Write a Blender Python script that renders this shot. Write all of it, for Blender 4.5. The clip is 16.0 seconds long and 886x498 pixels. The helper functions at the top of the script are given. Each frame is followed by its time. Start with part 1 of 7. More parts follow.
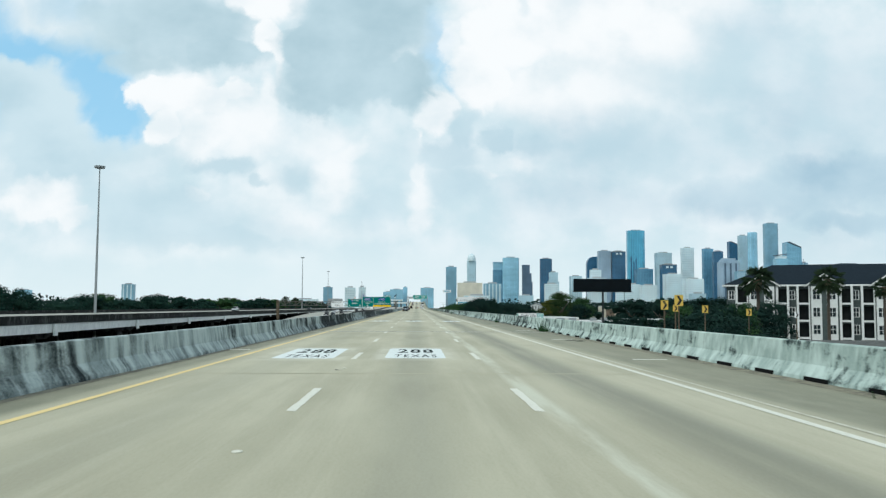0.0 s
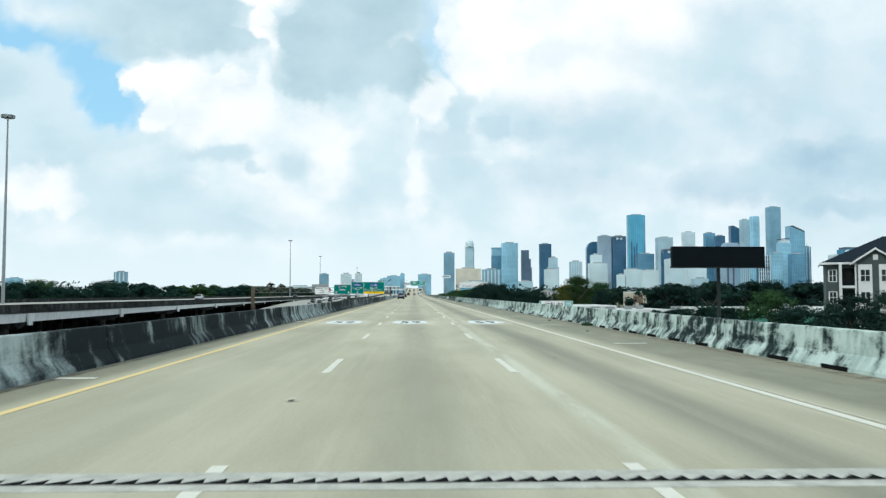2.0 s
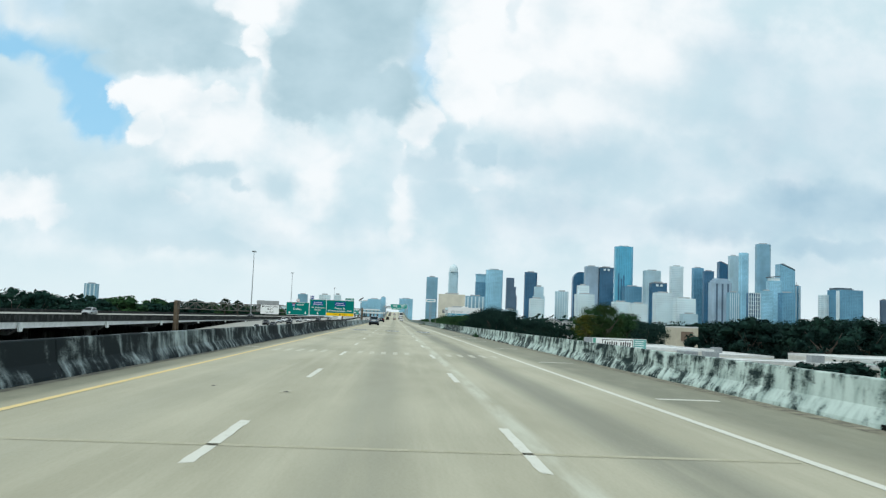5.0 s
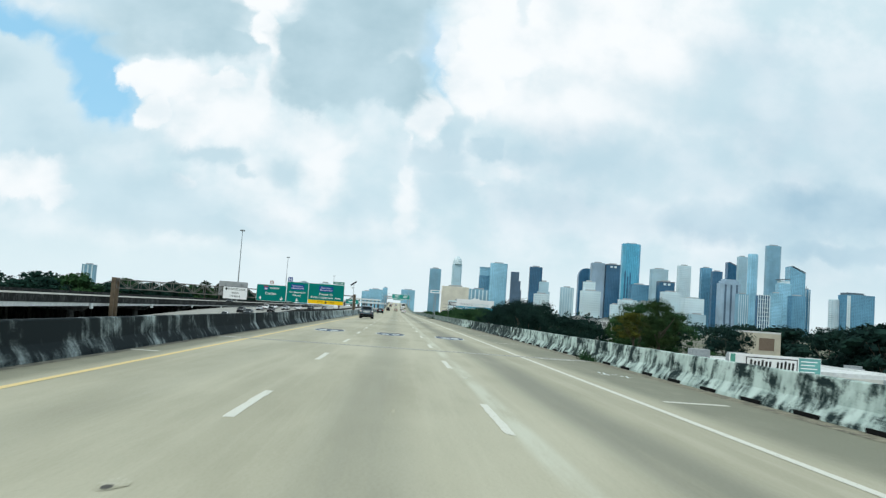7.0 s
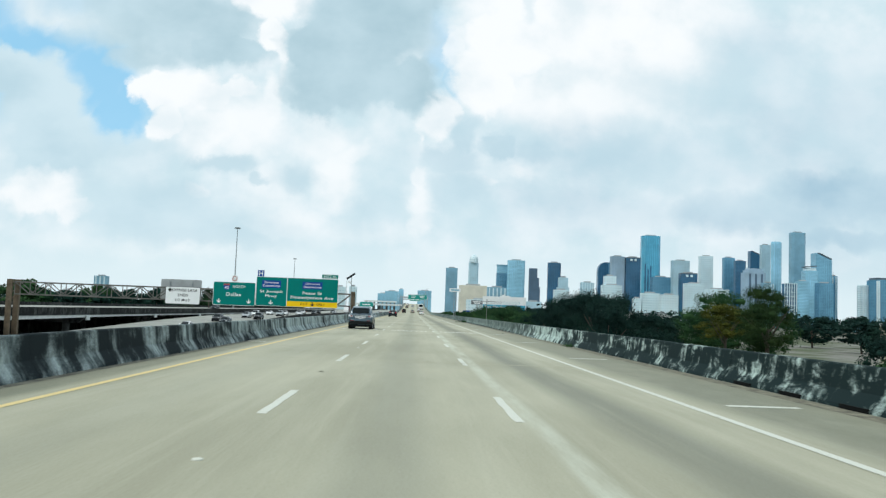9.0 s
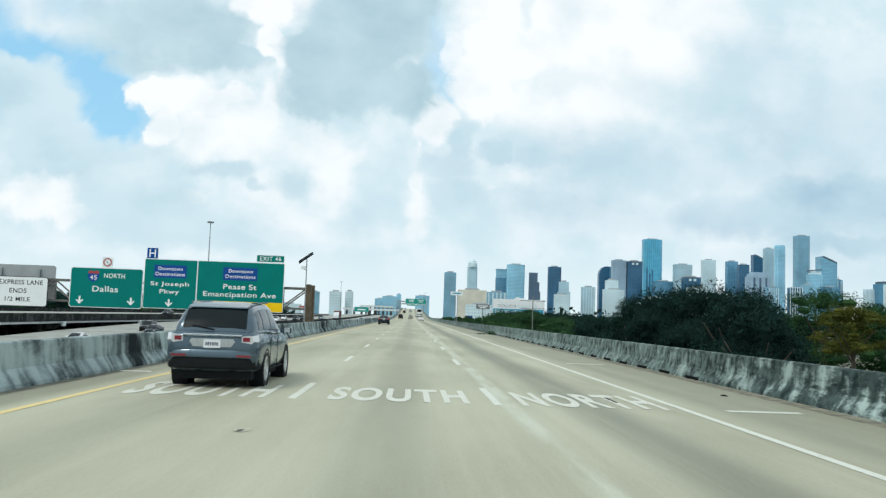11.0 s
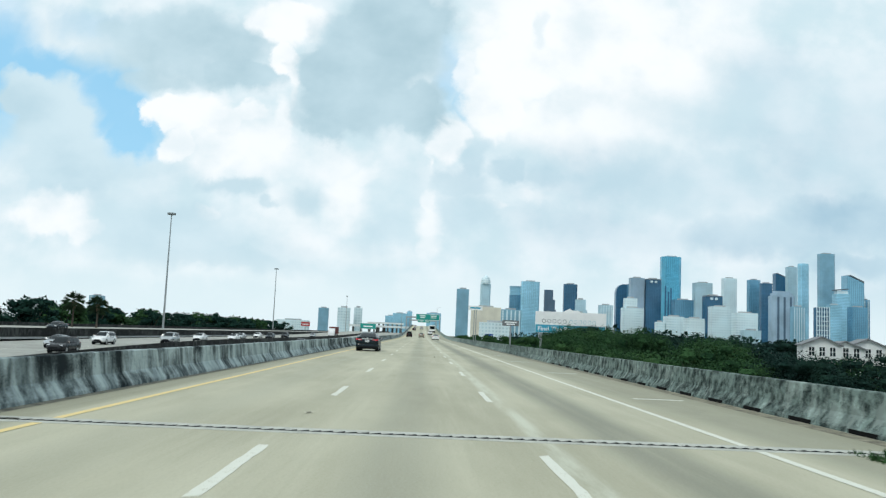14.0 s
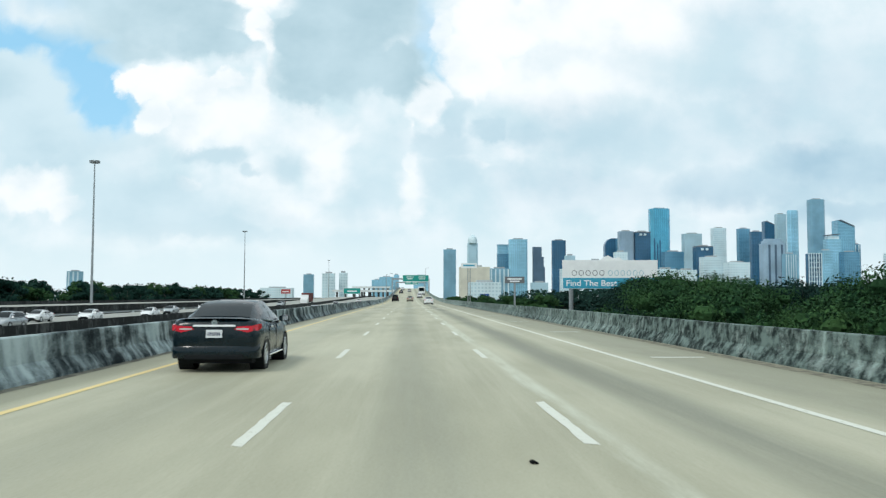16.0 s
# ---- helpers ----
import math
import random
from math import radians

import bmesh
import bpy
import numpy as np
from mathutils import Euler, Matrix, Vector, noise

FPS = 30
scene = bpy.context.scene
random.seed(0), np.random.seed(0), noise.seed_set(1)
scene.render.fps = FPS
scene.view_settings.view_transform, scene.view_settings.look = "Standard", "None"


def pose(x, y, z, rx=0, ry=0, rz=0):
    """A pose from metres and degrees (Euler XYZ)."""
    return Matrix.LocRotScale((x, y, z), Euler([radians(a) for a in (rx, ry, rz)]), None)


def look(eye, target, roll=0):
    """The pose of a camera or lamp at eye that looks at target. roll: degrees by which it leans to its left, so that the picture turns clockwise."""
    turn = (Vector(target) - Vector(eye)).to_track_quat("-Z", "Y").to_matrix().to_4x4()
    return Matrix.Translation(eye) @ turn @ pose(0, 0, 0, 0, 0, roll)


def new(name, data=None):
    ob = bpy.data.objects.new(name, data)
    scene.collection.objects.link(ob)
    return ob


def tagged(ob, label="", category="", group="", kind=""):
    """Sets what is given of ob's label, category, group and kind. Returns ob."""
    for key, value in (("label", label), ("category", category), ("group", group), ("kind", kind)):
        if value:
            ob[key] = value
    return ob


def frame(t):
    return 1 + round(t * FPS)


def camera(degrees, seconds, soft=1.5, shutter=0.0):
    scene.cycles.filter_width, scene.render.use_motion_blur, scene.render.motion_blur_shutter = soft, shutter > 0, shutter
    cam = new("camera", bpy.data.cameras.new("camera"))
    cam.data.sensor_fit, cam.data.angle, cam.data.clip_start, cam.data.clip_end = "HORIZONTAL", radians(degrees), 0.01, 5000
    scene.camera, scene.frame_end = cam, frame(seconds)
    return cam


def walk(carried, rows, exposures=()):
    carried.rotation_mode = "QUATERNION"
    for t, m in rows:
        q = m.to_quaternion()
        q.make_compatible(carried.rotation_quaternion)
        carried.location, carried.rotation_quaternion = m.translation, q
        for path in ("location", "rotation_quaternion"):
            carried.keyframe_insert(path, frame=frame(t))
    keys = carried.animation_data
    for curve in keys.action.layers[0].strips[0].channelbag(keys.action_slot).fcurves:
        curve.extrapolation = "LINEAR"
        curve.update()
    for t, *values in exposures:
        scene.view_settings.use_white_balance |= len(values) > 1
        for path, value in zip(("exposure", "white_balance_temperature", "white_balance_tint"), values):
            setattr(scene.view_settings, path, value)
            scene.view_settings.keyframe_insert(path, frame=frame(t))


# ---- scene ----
# camera: seconds, x, y, pitch, roll, yaw; the eye rides 1.53 m over the pavement
cam = camera(55.69, 16.0, soft=1.3, shutter=0.1)
EYE = 1.53
RIDE = [
    (0, -0.01, 12.29, 3.95, -0.29, -1.81),
    (0.5, -0.08, 23.46, 3.30, -0.10, -1.39),
    (1, -0.15, 34.98, 2.27, -0.33, -1.44),
    (1.5, -0.15, 46.18, 2.17, -0.22, -1.53),
    (2, -0.13, 57.18, 3.03, -0.02, -1.99),
    (2.5, -0.07, 68.60, 4.21, -0.46, -1.95),
    (3, -0.01, 80.45, 4.72, -0.88, -2.16),
    (3.5, 0.09, 92.03, 4.06, -0.52, -2.53),
    (4, 0.18, 103.30, 4.15, -0.16, -3.04),
    (4.5, 0.20, 114.47, 4.85, -1.13, -3.23),
    (7, 0.21, 172.19, 4.31, -4.06, -3.22),
    (7.5, 0.23, 184.02, 5.09, -3.12, -2.66),
    (8, 0.22, 196.18, 4.45, -2.90, -2.12),
    (10.5, 0.29, 254.41, 4.19, -1.06, -2.37),
    (11, 0.21, 265.75, 4.62, -2.01, -2.22),
    (11.5, 0.14, 276.85, 4.86, -1.25, -2.01),
    (12, 0.10, 288.30, 5.34, -0.41, -0.89),
    (12.5, 0.16, 300.16, 5.37, -0.34, -1.46),
    (13, 0.23, 311.79, 5.50, -1.47, -2.59),
    (13.5, 0.23, 323.02, 6.09, -2.07, -1.98),
    (14, 0.15, 334.04, 5.81, -2.47, -1.47),
    (14.5, 0.03, 345.55, 4.96, -2.20, -0.13),
    (15, -0.05, 358.04, 4.18, -0.96, 1.77),
    (15.5, -0.08, 370.02, 3.51, -0.56, 0.45),
    (16, -0.08, 381.75, 3.24, -0.12, -2.32),
]
walk(cam, [(t, pose(x, y, EYE, 90 + pitch, roll, yaw)) for t, x, y, pitch, roll, yaw in RIDE],
     [(t, stops, 6440, 10) for t, stops in ((0, -0.08), (0.5, -0.08), (1.0, 0.02), (1.5, 0.08), (2.0, 0.02), (3.0, -0.06), (4.5, -0.08), (7.5, -0.06), (10.5, -0.05), (12.0, 0.06), (13.0, 0.10), (13.5, 0.03), (15.0, -0.05), (15.5, -0.02), (16.0, 0.0))])


# world: Nishita sky seen through a layer of bright cumulus, and one weak veiled sun
world = bpy.data.worlds.new("cloudy_sky")
scene.world = world
world.use_nodes = True
WN, WL = world.node_tree.nodes, world.node_tree.links
WN.clear()


def wnode(kind):
    return WN.new(kind)


def wmath(op, a, b=None, c=None, clamp=False):
    n = wnode("ShaderNodeMath")
    n.operation, n.use_clamp = op, clamp
    for i, v in enumerate((a, b, c)):
        if v is None:
            continue
        if isinstance(v, (int, float)):
            n.inputs[i].default_value = v
        else:
            WL.new(v, n.inputs[i])
    return n.outputs[0]


def wmix(fac, a, b):
    n = wnode("ShaderNodeMix")
    n.data_type = "RGBA"
    for i, v in ((0, fac), (6, a), (7, b)):
        if isinstance(v, tuple):
            n.inputs[i].default_value = v
        else:
            WL.new(v, n.inputs[i])
    return n.outputs[2]


sky = wnode("ShaderNodeTexSky")
sky.sky_type, sky.sun_disc, sky.sun_elevation, sky.sun_rotation = "NISHITA", False, radians(51), radians(225)
sky.altitude, sky.air_density, sky.dust_density = 20, 1.0, 1.5
coords = wnode("ShaderNodeTexCoord")
axes = wnode("ShaderNodeSeparateXYZ")
WL.new(coords.outputs["Generated"], axes.inputs[0])
ahead = wmath("MAXIMUM", wmath("ABSOLUTE", axes.outputs[1]), 0.05)
U0 = wmath("DIVIDE", axes.outputs[0], ahead)
V0 = wmath("DIVIDE", axes.outputs[2], ahead)
flat = wnode("ShaderNodeCombineXYZ")
WL.new(U0, flat.inputs[0]), WL.new(V0, flat.inputs[1]), WL.new(axes.outputs[1], flat.inputs[2])


def wnoise(scale, detail, rough, shift, stretch=1.0):
    m = wnode("ShaderNodeMapping")
    m.inputs["Location"].default_value = (shift, shift * 0.7, 0)
    m.inputs["Scale"].default_value = (1, stretch, 0.3)
    WL.new(flat.outputs[0], m.inputs[0])
    n = wnode("ShaderNodeTexNoise")
    n.inputs["Scale"].default_value, n.inputs["Detail"].default_value = scale, detail
    n.inputs["Roughness"].default_value = rough
    WL.new(m.outputs[0], n.inputs["Vector"])
    return n.outputs[0]


# billowing edges: the coordinates are pushed about by noise before the cloud banks are laid out
def vec(op, a, b=None, c=None):
    n = wnode("ShaderNodeVectorMath")
    n.operation = op
    for i, v in enumerate((a, b, c)):
        if v is None:
            continue
        if isinstance(v, tuple):
            n.inputs[i].default_value = v
        else:
            WL.new(v, n.inputs[i])
    return n.outputs["Value"] if op == "LENGTH" else n.outputs[0]


def drift(scale, detail, amount):
    n = wnode("ShaderNodeTexNoise")
    n.inputs["Scale"].default_value, n.inputs["Detail"].default_value, n.inputs["Roughness"].default_value = scale, detail, 0.58
    WL.new(flat.outputs[0], n.inputs["Vector"])
    return vec("MULTIPLY", vec("SUBTRACT", n.outputs["Color"], (0.5, 0.5, 0.5)), (amount, amount, 0))


plane = vec("MULTIPLY", flat.outputs[0], (1, 1, 0))
pushed = vec("ADD", plane, vec("ADD", drift(7, 3, 0.045), drift(30, 6, 0.032)))


def lumps(scale):
    n = wnode("ShaderNodeTexVoronoi")
    n.feature = "SMOOTH_F1"
    n.inputs["Scale"].default_value, n.inputs["Smoothness"].default_value = scale, 0.35
    WL.new(pushed, n.inputs["Vector"])
    return n.outputs["Distance"]


billow = wmath("ADD", wmath("MULTIPLY", wmath("SUBTRACT", lumps(24), 0.42), 0.020), wmath("MULTIPLY", wmath("SUBTRACT", lumps(60), 0.42), 0.010))


def banks(rows):
    """Cloud banks: place, half-width, half-height, cover, softness of the rim. 1 inside, 0 outside."""
    total = None
    for u, v, ru, rv, k, soft in rows:
        d = vec("LENGTH", vec("MULTIPLY_ADD", pushed, (1 / ru, 1 / rv, 0), (-u / ru, -v / rv, 0)))
        d = wmath("MULTIPLY_ADD", billow, 2 / (ru + rv), d)
        n = wnode("ShaderNodeMapRange")
        n.interpolation_type = "SMOOTHSTEP"
        n.inputs["From Min"].default_value, n.inputs["From Max"].default_value, n.inputs["To Max"].default_value = 1 + soft, 1 - soft, k
        WL.new(d, n.inputs["Value"])
        total = n.outputs[0] if total is None else wmath("MAXIMUM", total, n.outputs[0])
    return total


BLUE = [(-0.559, 0.291, 0.076, 0.09, 1, 0.5), (-0.46, 0.301, 0.083, 0.029, 1, 0.5), (-0.397, 0.261, 0.052, 0.049, 1, 0.4), (-0.36, 0.219, 0.042, 0.038, 1, 0.35), (0.023, 0.318, 0.018, 0.052, 0.55, 0.6),
        (0.035, 0.283, 0.014, 0.024, 0.5, 0.6), (-0.406, 0.358, 0.062, 0.017, 0.4, 0.7)]
PALE = [(-0.454, 0.233, 0.052, 0.059, 1, 0.22), (-0.487, 0.265, 0.042, 0.029, 1, 0.22), (-0.442, 0.182, 0.069, 0.042, 1, 0.3), (-0.376, 0.18, 0.062, 0.019, 0.8, 0.4)]
SHADE_LEFT = [(-0.304, 0.344, 0.115, 0.043, 0.95, 0.35), (-0.376, 0.325, 0.066, 0.028, 0.7, 0.4), (-0.239, 0.303, 0.069, 0.025, 1, 0.3), (-0.329, 0.286, 0.052, 0.017, 0.8, 0.35),
              (-0.438, 0.348, 0.062, 0.024, 0.4, 0.6), (-0.28, 0.307, 0.076, 0.028, 0.9, 0.4)]
WHITE_LEFT = [(-0.321, 0.245, 0.029, 0.028, 1, 0.16), (-0.303, 0.211, 0.026, 0.022, 1, 0.18), (-0.272, 0.245, 0.043, 0.032, 1, 0.2), (-0.236, 0.256, 0.025, 0.018, 1, 0.2), (-0.259, 0.208, 0.045, 0.038, 0.9, 0.35),
              (-0.209, 0.215, 0.042, 0.042, 0.85, 0.5), (-0.177, 0.378, 0.056, 0.031, 1, 0.18), (-0.181, 0.332, 0.024, 0.029, 1, 0.18), (-0.168, 0.301, 0.01, 0.031, 0.9, 0.3), (-0.185, 0.247, 0.015, 0.031, 0.8, 0.4),
              (-0.45, 0.122, 0.052, 0.029, 0.95, 0.25), (-0.416, 0.106, 0.024, 0.024, 0.95, 0.2), (-0.076, 0.189, 0.021, 0.022, 0.7, 0.5), (0.001, 0.152, 0.012, 0.019, 0.9, 0.35)]
WHITE_RIGHT = [(0.109, 0.334, 0.064, 0.054, 1, 0.18), (0.185, 0.365, 0.139, 0.083, 1, 0.3), (0.27, 0.349, 0.104, 0.073, 1, 0.4), (0.077, 0.282, 0.043, 0.05, 1, 0.2), (0.168, 0.26, 0.083, 0.05, 0.9, 0.4),
               (0.223, 0.282, 0.104, 0.059, 0.9, 0.5), (0.021, 0.233, 0.025, 0.035, 1, 0.22), (0.004, 0.203, 0.01, 0.017, 1, 0.25), (0.337, 0.375, 0.056, 0.059, 0.8, 0.5), (-0.253, 0.132, 0.018, 0.011, 0.8, 0.35),
               (-0.167, 0.139, 0.042, 0.042, 0.5, 0.7), (0.04, 0.319, 0.012, 0.035, 0.7, 0.3)]
SHADE_MIDDLE = [(-0.085, 0.282, 0.085, 0.05, 1, 0.22), (-0.065, 0.35, 0.087, 0.066, 1, 0.25), (-0.124, 0.306, 0.046, 0.05, 1, 0.22), (-0.016, 0.276, 0.043, 0.032, 1, 0.25), (-0.04, 0.381, 0.069, 0.042, 1, 0.3),
                (-0.114, 0.256, 0.052, 0.025, 1, 0.3)]
SHADE_RIGHT = [(0.416, 0.33, 0.073, 0.043, 0.5, 0.7), (0.464, 0.276, 0.167, 0.056, 0.4, 0.8), (0.521, 0.244, 0.139, 0.083, 0.55, 0.8), (0.537, 0.157, 0.118, 0.038, 1, 0.6), (0.417, 0.133, 0.125, 0.028, 0.8, 0.7),
               (0.324, 0.197, 0.208, 0.042, 0.45, 0.8), (0.551, 0.106, 0.104, 0.017, 0.8, 0.6), (0.222, 0.135, 0.139, 0.031, 0.4, 0.8), (0.545, 0.062, 0.13, 0.055, 0.38, 0.85)]
PUFFS = [(0.056, 0.211, 0.021, 0.029, 0.85, 0.3), (0.093, 0.199, 0.025, 0.026, 0.85, 0.25), (0.041, 0.182, 0.04, 0.025, 0.8, 0.4), (0.136, 0.192, 0.026, 0.017, 0.55, 0.5), (0.05, 0.144, 0.04, 0.029, 0.8, 0.4),
         (-0.048, 0.122, 0.033, 0.033, 0.75, 0.45), (-0.06, 0.152, 0.021, 0.021, 0.6, 0.5), (-0.229, 0.165, 0.042, 0.014, 0.8, 0.35), (-0.194, 0.147, 0.017, 0.008, 0.7, 0.4), (-0.142, 0.158, 0.030, 0.016, 0.7, 0.65),
         (-0.02, 0.175, 0.042, 0.031, 0.4, 0.7), (0.135, 0.379, 0.014, 0.024, 0.45, 0.4)]
PUFFS_LOW = [(-0.307, 0.106, 0.097, 0.04, 0.9, 0.4), (-0.365, 0.13, 0.052, 0.031, 0.6, 0.5), (-0.259, 0.079, 0.118, 0.019, 0.9, 0.45), (-0.183, 0.093, 0.049, 0.019, 0.5, 0.6), (-0.349, 0.168, 0.076, 0.022, 0.5, 0.5),
             (-0.472, 0.153, 0.062, 0.014, 0.5, 0.6)]
WHITE_LOW = [(-0.096, 0.157, 0.031, 0.042, 0.8, 0.5), (-0.116, 0.204, 0.042, 0.024, 0.6, 0.6), (0.001, 0.122, 0.017, 0.035, 0.8, 0.5), (-0.143, 0.107, 0.042, 0.021, 0.6, 0.6), (0.09, 0.155, 0.021, 0.01, 0.7, 0.4),
             (0.12, 0.17, 0.028, 0.01, 0.6, 0.5), (-0.06, 0.092, 0.062, 0.017, 0.5, 0.7), (-0.282, 0.06, 0.139, 0.012, 0.6, 0.7)]


def spread(v, a, b):
    n = wnode("ShaderNodeMapRange")
    n.interpolation_type = "SMOOTHSTEP"
    n.inputs["From Min"].default_value, n.inputs["From Max"].default_value = a, b
    WL.new(v, n.inputs["Value"])
    return n.outputs[0]


wisps = wnoise(5.0, 5, 0.52, 0.4, 1.5)
heaps = wnoise(11.0, 5, 0.5, 4.4, 1.2)
body = wmix(spread(heaps, 0.34, 0.66), (0.65, 0.83, 0.895, 1), (0.86, 0.955, 0.995, 1))
white = wmix(spread(heaps, 0.30, 0.58), (0.82, 0.92, 0.96, 1), (1.0, 1.035, 1.045, 1))
grey = wmix(spread(wmath("ADD", wmath("MULTIPLY", heaps, 0.4), wmath("MULTIPLY", wisps, 0.6)), 0.34, 0.66), (0.42, 0.605, 0.685, 1), (0.605, 0.785, 0.86, 1))
mist = wmix(spread(wisps, 0.35, 0.65), (0.525, 0.72, 0.81, 1), (0.675, 0.845, 0.915, 1))
blue = wnode("ShaderNodeVectorMath")
blue.operation = "MULTIPLY_ADD"
WL.new(sky.outputs[0], blue.inputs[0])
blue.inputs[1].default_value, blue.inputs[2].default_value = (0.055, 0.055, 0.055), (0.20, 0.49, 0.68)
layer = wmix(wmath("MULTIPLY", banks(BLUE), 0.92), body, blue.outputs[0])
layer = wmix(banks(PALE), layer, mist)
layer = wmix(banks(SHADE_LEFT), layer, grey)
layer = wmix(wmath("MAXIMUM", wmath("MAXIMUM", banks(WHITE_LEFT), banks(WHITE_LOW)), banks(WHITE_RIGHT)), layer, white)
layer = wmix(banks(SHADE_MIDDLE), layer, grey)
layer = wmix(wmath("MULTIPLY", wmath("MAXIMUM", banks(PUFFS), banks(PUFFS_LOW)), 0.9), layer, mist)
layer = wmix(banks(SHADE_RIGHT), layer, wmix(spread(wisps, 0.35, 0.65), (0.385, 0.585, 0.715, 1), (0.57, 0.75, 0.845, 1)))
# pale band above the horizon
final = wmix(wmath("MULTIPLY", spread(wmath("ADD", wmath("MULTIPLY", V0, 0.85), wmath("MULTIPLY", wisps, 0.03)), 0.105, 0.03), 0.85), layer, (0.795, 0.93, 0.965, 1))
back = wnode("ShaderNodeBackground")
WL.new(final, back.inputs[0])
back.inputs[1].default_value = 1.0
out = wnode("ShaderNodeOutputWorld")
WL.new(back.outputs[0], out.inputs[0])

sun = new("sun", bpy.data.lights.new("sun", "SUN"))
sun.data.energy, sun.data.angle, sun.data.color = 1.3, radians(12), (1.0, 0.96, 0.88)
sun.matrix_world = look((-85, -85, 150), (0, 0, 0))


# ---- kit: geometry and materials ----
class Geo:
    """Collects faces for one mesh."""

    def __init__(self):
        self.v, self.f = [], []

    def add(self, verts, faces):
        n = len(self.v)
        self.v += [tuple(p) for p in verts]
        self.f += [tuple(i + n for i in f) for f in faces]
        return self

    def box(self, x0, x1, y0, y1, z0, z1, bevel=0.0):
        b = min(bevel, (x1 - x0) / 2.1, (y1 - y0) / 2.1)
        if b <= 0:
            p = [(x, y, z) for z in (z0, z1) for x, y in ((x0, y0), (x1, y0), (x1, y1), (x0, y1))]
            return self.add(p, [(3, 2, 1, 0), (4, 5, 6, 7), (0, 1, 5, 4), (1, 2, 6, 5), (2, 3, 7, 6), (3, 0, 4, 7)])
        ring = [(x0 + b, y0), (x1 - b, y0), (x1, y0 + b), (x1, y1 - b), (x1 - b, y1), (x0 + b, y1), (x0, y1 - b), (x0, y0 + b)]
        inner = [(x0 + b, y0 + b), (x1 - b, y0 + b), (x1 - b, y0 + b), (x1 - b, y1 - b), (x1 - b, y1 - b), (x0 + b, y1 - b), (x0 + b, y1 - b), (x0 + b, y0 + b)]
        c = min(b, (z1 - z0) / 2.1)
        rings = [[(x, y, z0) for x, y in ring], [(x, y, z1 - c) for x, y in ring],
                 [((x + u) / 2, (y + w) / 2, z1) for (x, y), (u, w) in zip(ring, inner)]]
        return self.loft(rings)

    def loft(self, rings, caps=True, closed=True):
        n, m = len(rings[0]), len(rings)
        faces = []
        for i in range(m - 1):
            for j in range(n if closed else n - 1):
                k = (j + 1) % n
                faces.append((i * n + j, i * n + k, (i + 1) * n + k, (i + 1) * n + j))
        if caps:
            faces += [tuple(range(n - 1, -1, -1)), tuple((m - 1) * n + j for j in range(n))]
        return self.add([p for r in rings for p in r], faces)

    def tube(self, a, b, r0, r1=None, n=10):
        a, b = Vector(a), Vector(b)
        r1 = r0 if r1 is None else r1
        q = (b - a).to_track_quat("Z", "Y")
        rings = [[p + q @ Vector((r * math.cos(2 * math.pi * j / n), r * math.sin(2 * math.pi * j / n), 0)) for j in range(n)] for p, r in ((a, r0), (b, r1))]
        return self.loft(rings)

    def beam(self, a, b, w, h):
        a, b = Vector(a), Vector(b)
        q = (b - a).to_track_quat("Z", "Y")
        rings = [[p + q @ Vector((x * w / 2, y * h / 2, 0)) for x, y in ((-1, -1), (1, -1), (1, 1), (-1, 1))] for p in (a, b)]
        return self.loft(rings)

    def plate(self, ring, z0, z1):
        return self.loft([[(x, y, z0) for x, y in ring], [(x, y, z1) for x, y in ring]])

    def mesh(self, name, material=None, smooth=None):
        me = bpy.data.meshes.new(name)
        me.from_pydata(self.v, [], self.f)
        if material:
            me.materials.append(material)
        if smooth:
            me.polygons.foreach_set("use_smooth", [True] * len(me.polygons))
            me.set_sharp_from_angle(angle=radians(smooth))
        me.update()
        return me


def part(name, geo, material, parent=None, label="", smooth=None):
    ob = new(name, geo.mesh(name, material, smooth) if isinstance(geo, Geo) else geo)
    if not isinstance(geo, Geo) and material and not ob.data.materials:
        ob.data.materials.append(material)
    if parent:
        ob.parent = parent
    if label:
        ob["label"] = label
    return ob


def thing(name, label, category, group="", kind="", at=None):
    ob = tagged(new(name), label, category, group, kind)
    if at is not None:
        ob.matrix_world = at
    return ob


def letters(text, width, height, spacing=1.0, bold=0.012):
    """Flat writing in the x-y plane as a mesh, scaled to width x height round its middle."""
    cu = bpy.data.curves.new("writing", "FONT")
    cu.body, cu.align_x, cu.space_character, cu.offset = text, "CENTER", spacing, bold
    ob = bpy.data.objects.new("writing", cu)
    scene.collection.objects.link(ob)
    me = bpy.data.meshes.new_from_object(ob.evaluated_get(bpy.context.evaluated_depsgraph_get()))
    bpy.data.objects.remove(ob)
    bpy.data.curves.remove(cu)
    co = np.empty(len(me.vertices) * 3)
    me.vertices.foreach_get("co", co)
    co = co.reshape(-1, 3)
    low, high = co.min(0), co.max(0)
    span = np.maximum(high - low, 1e-4)
    co[:, 0] = (co[:, 0] - (low[0] + high[0]) / 2) / span[0] * width
    co[:, 1] = (co[:, 1] - (low[1] + high[1]) / 2) / span[1] * height
    co[:, 2] = 0
    me.vertices.foreach_set("co", co.ravel())
    me.update()
    return me


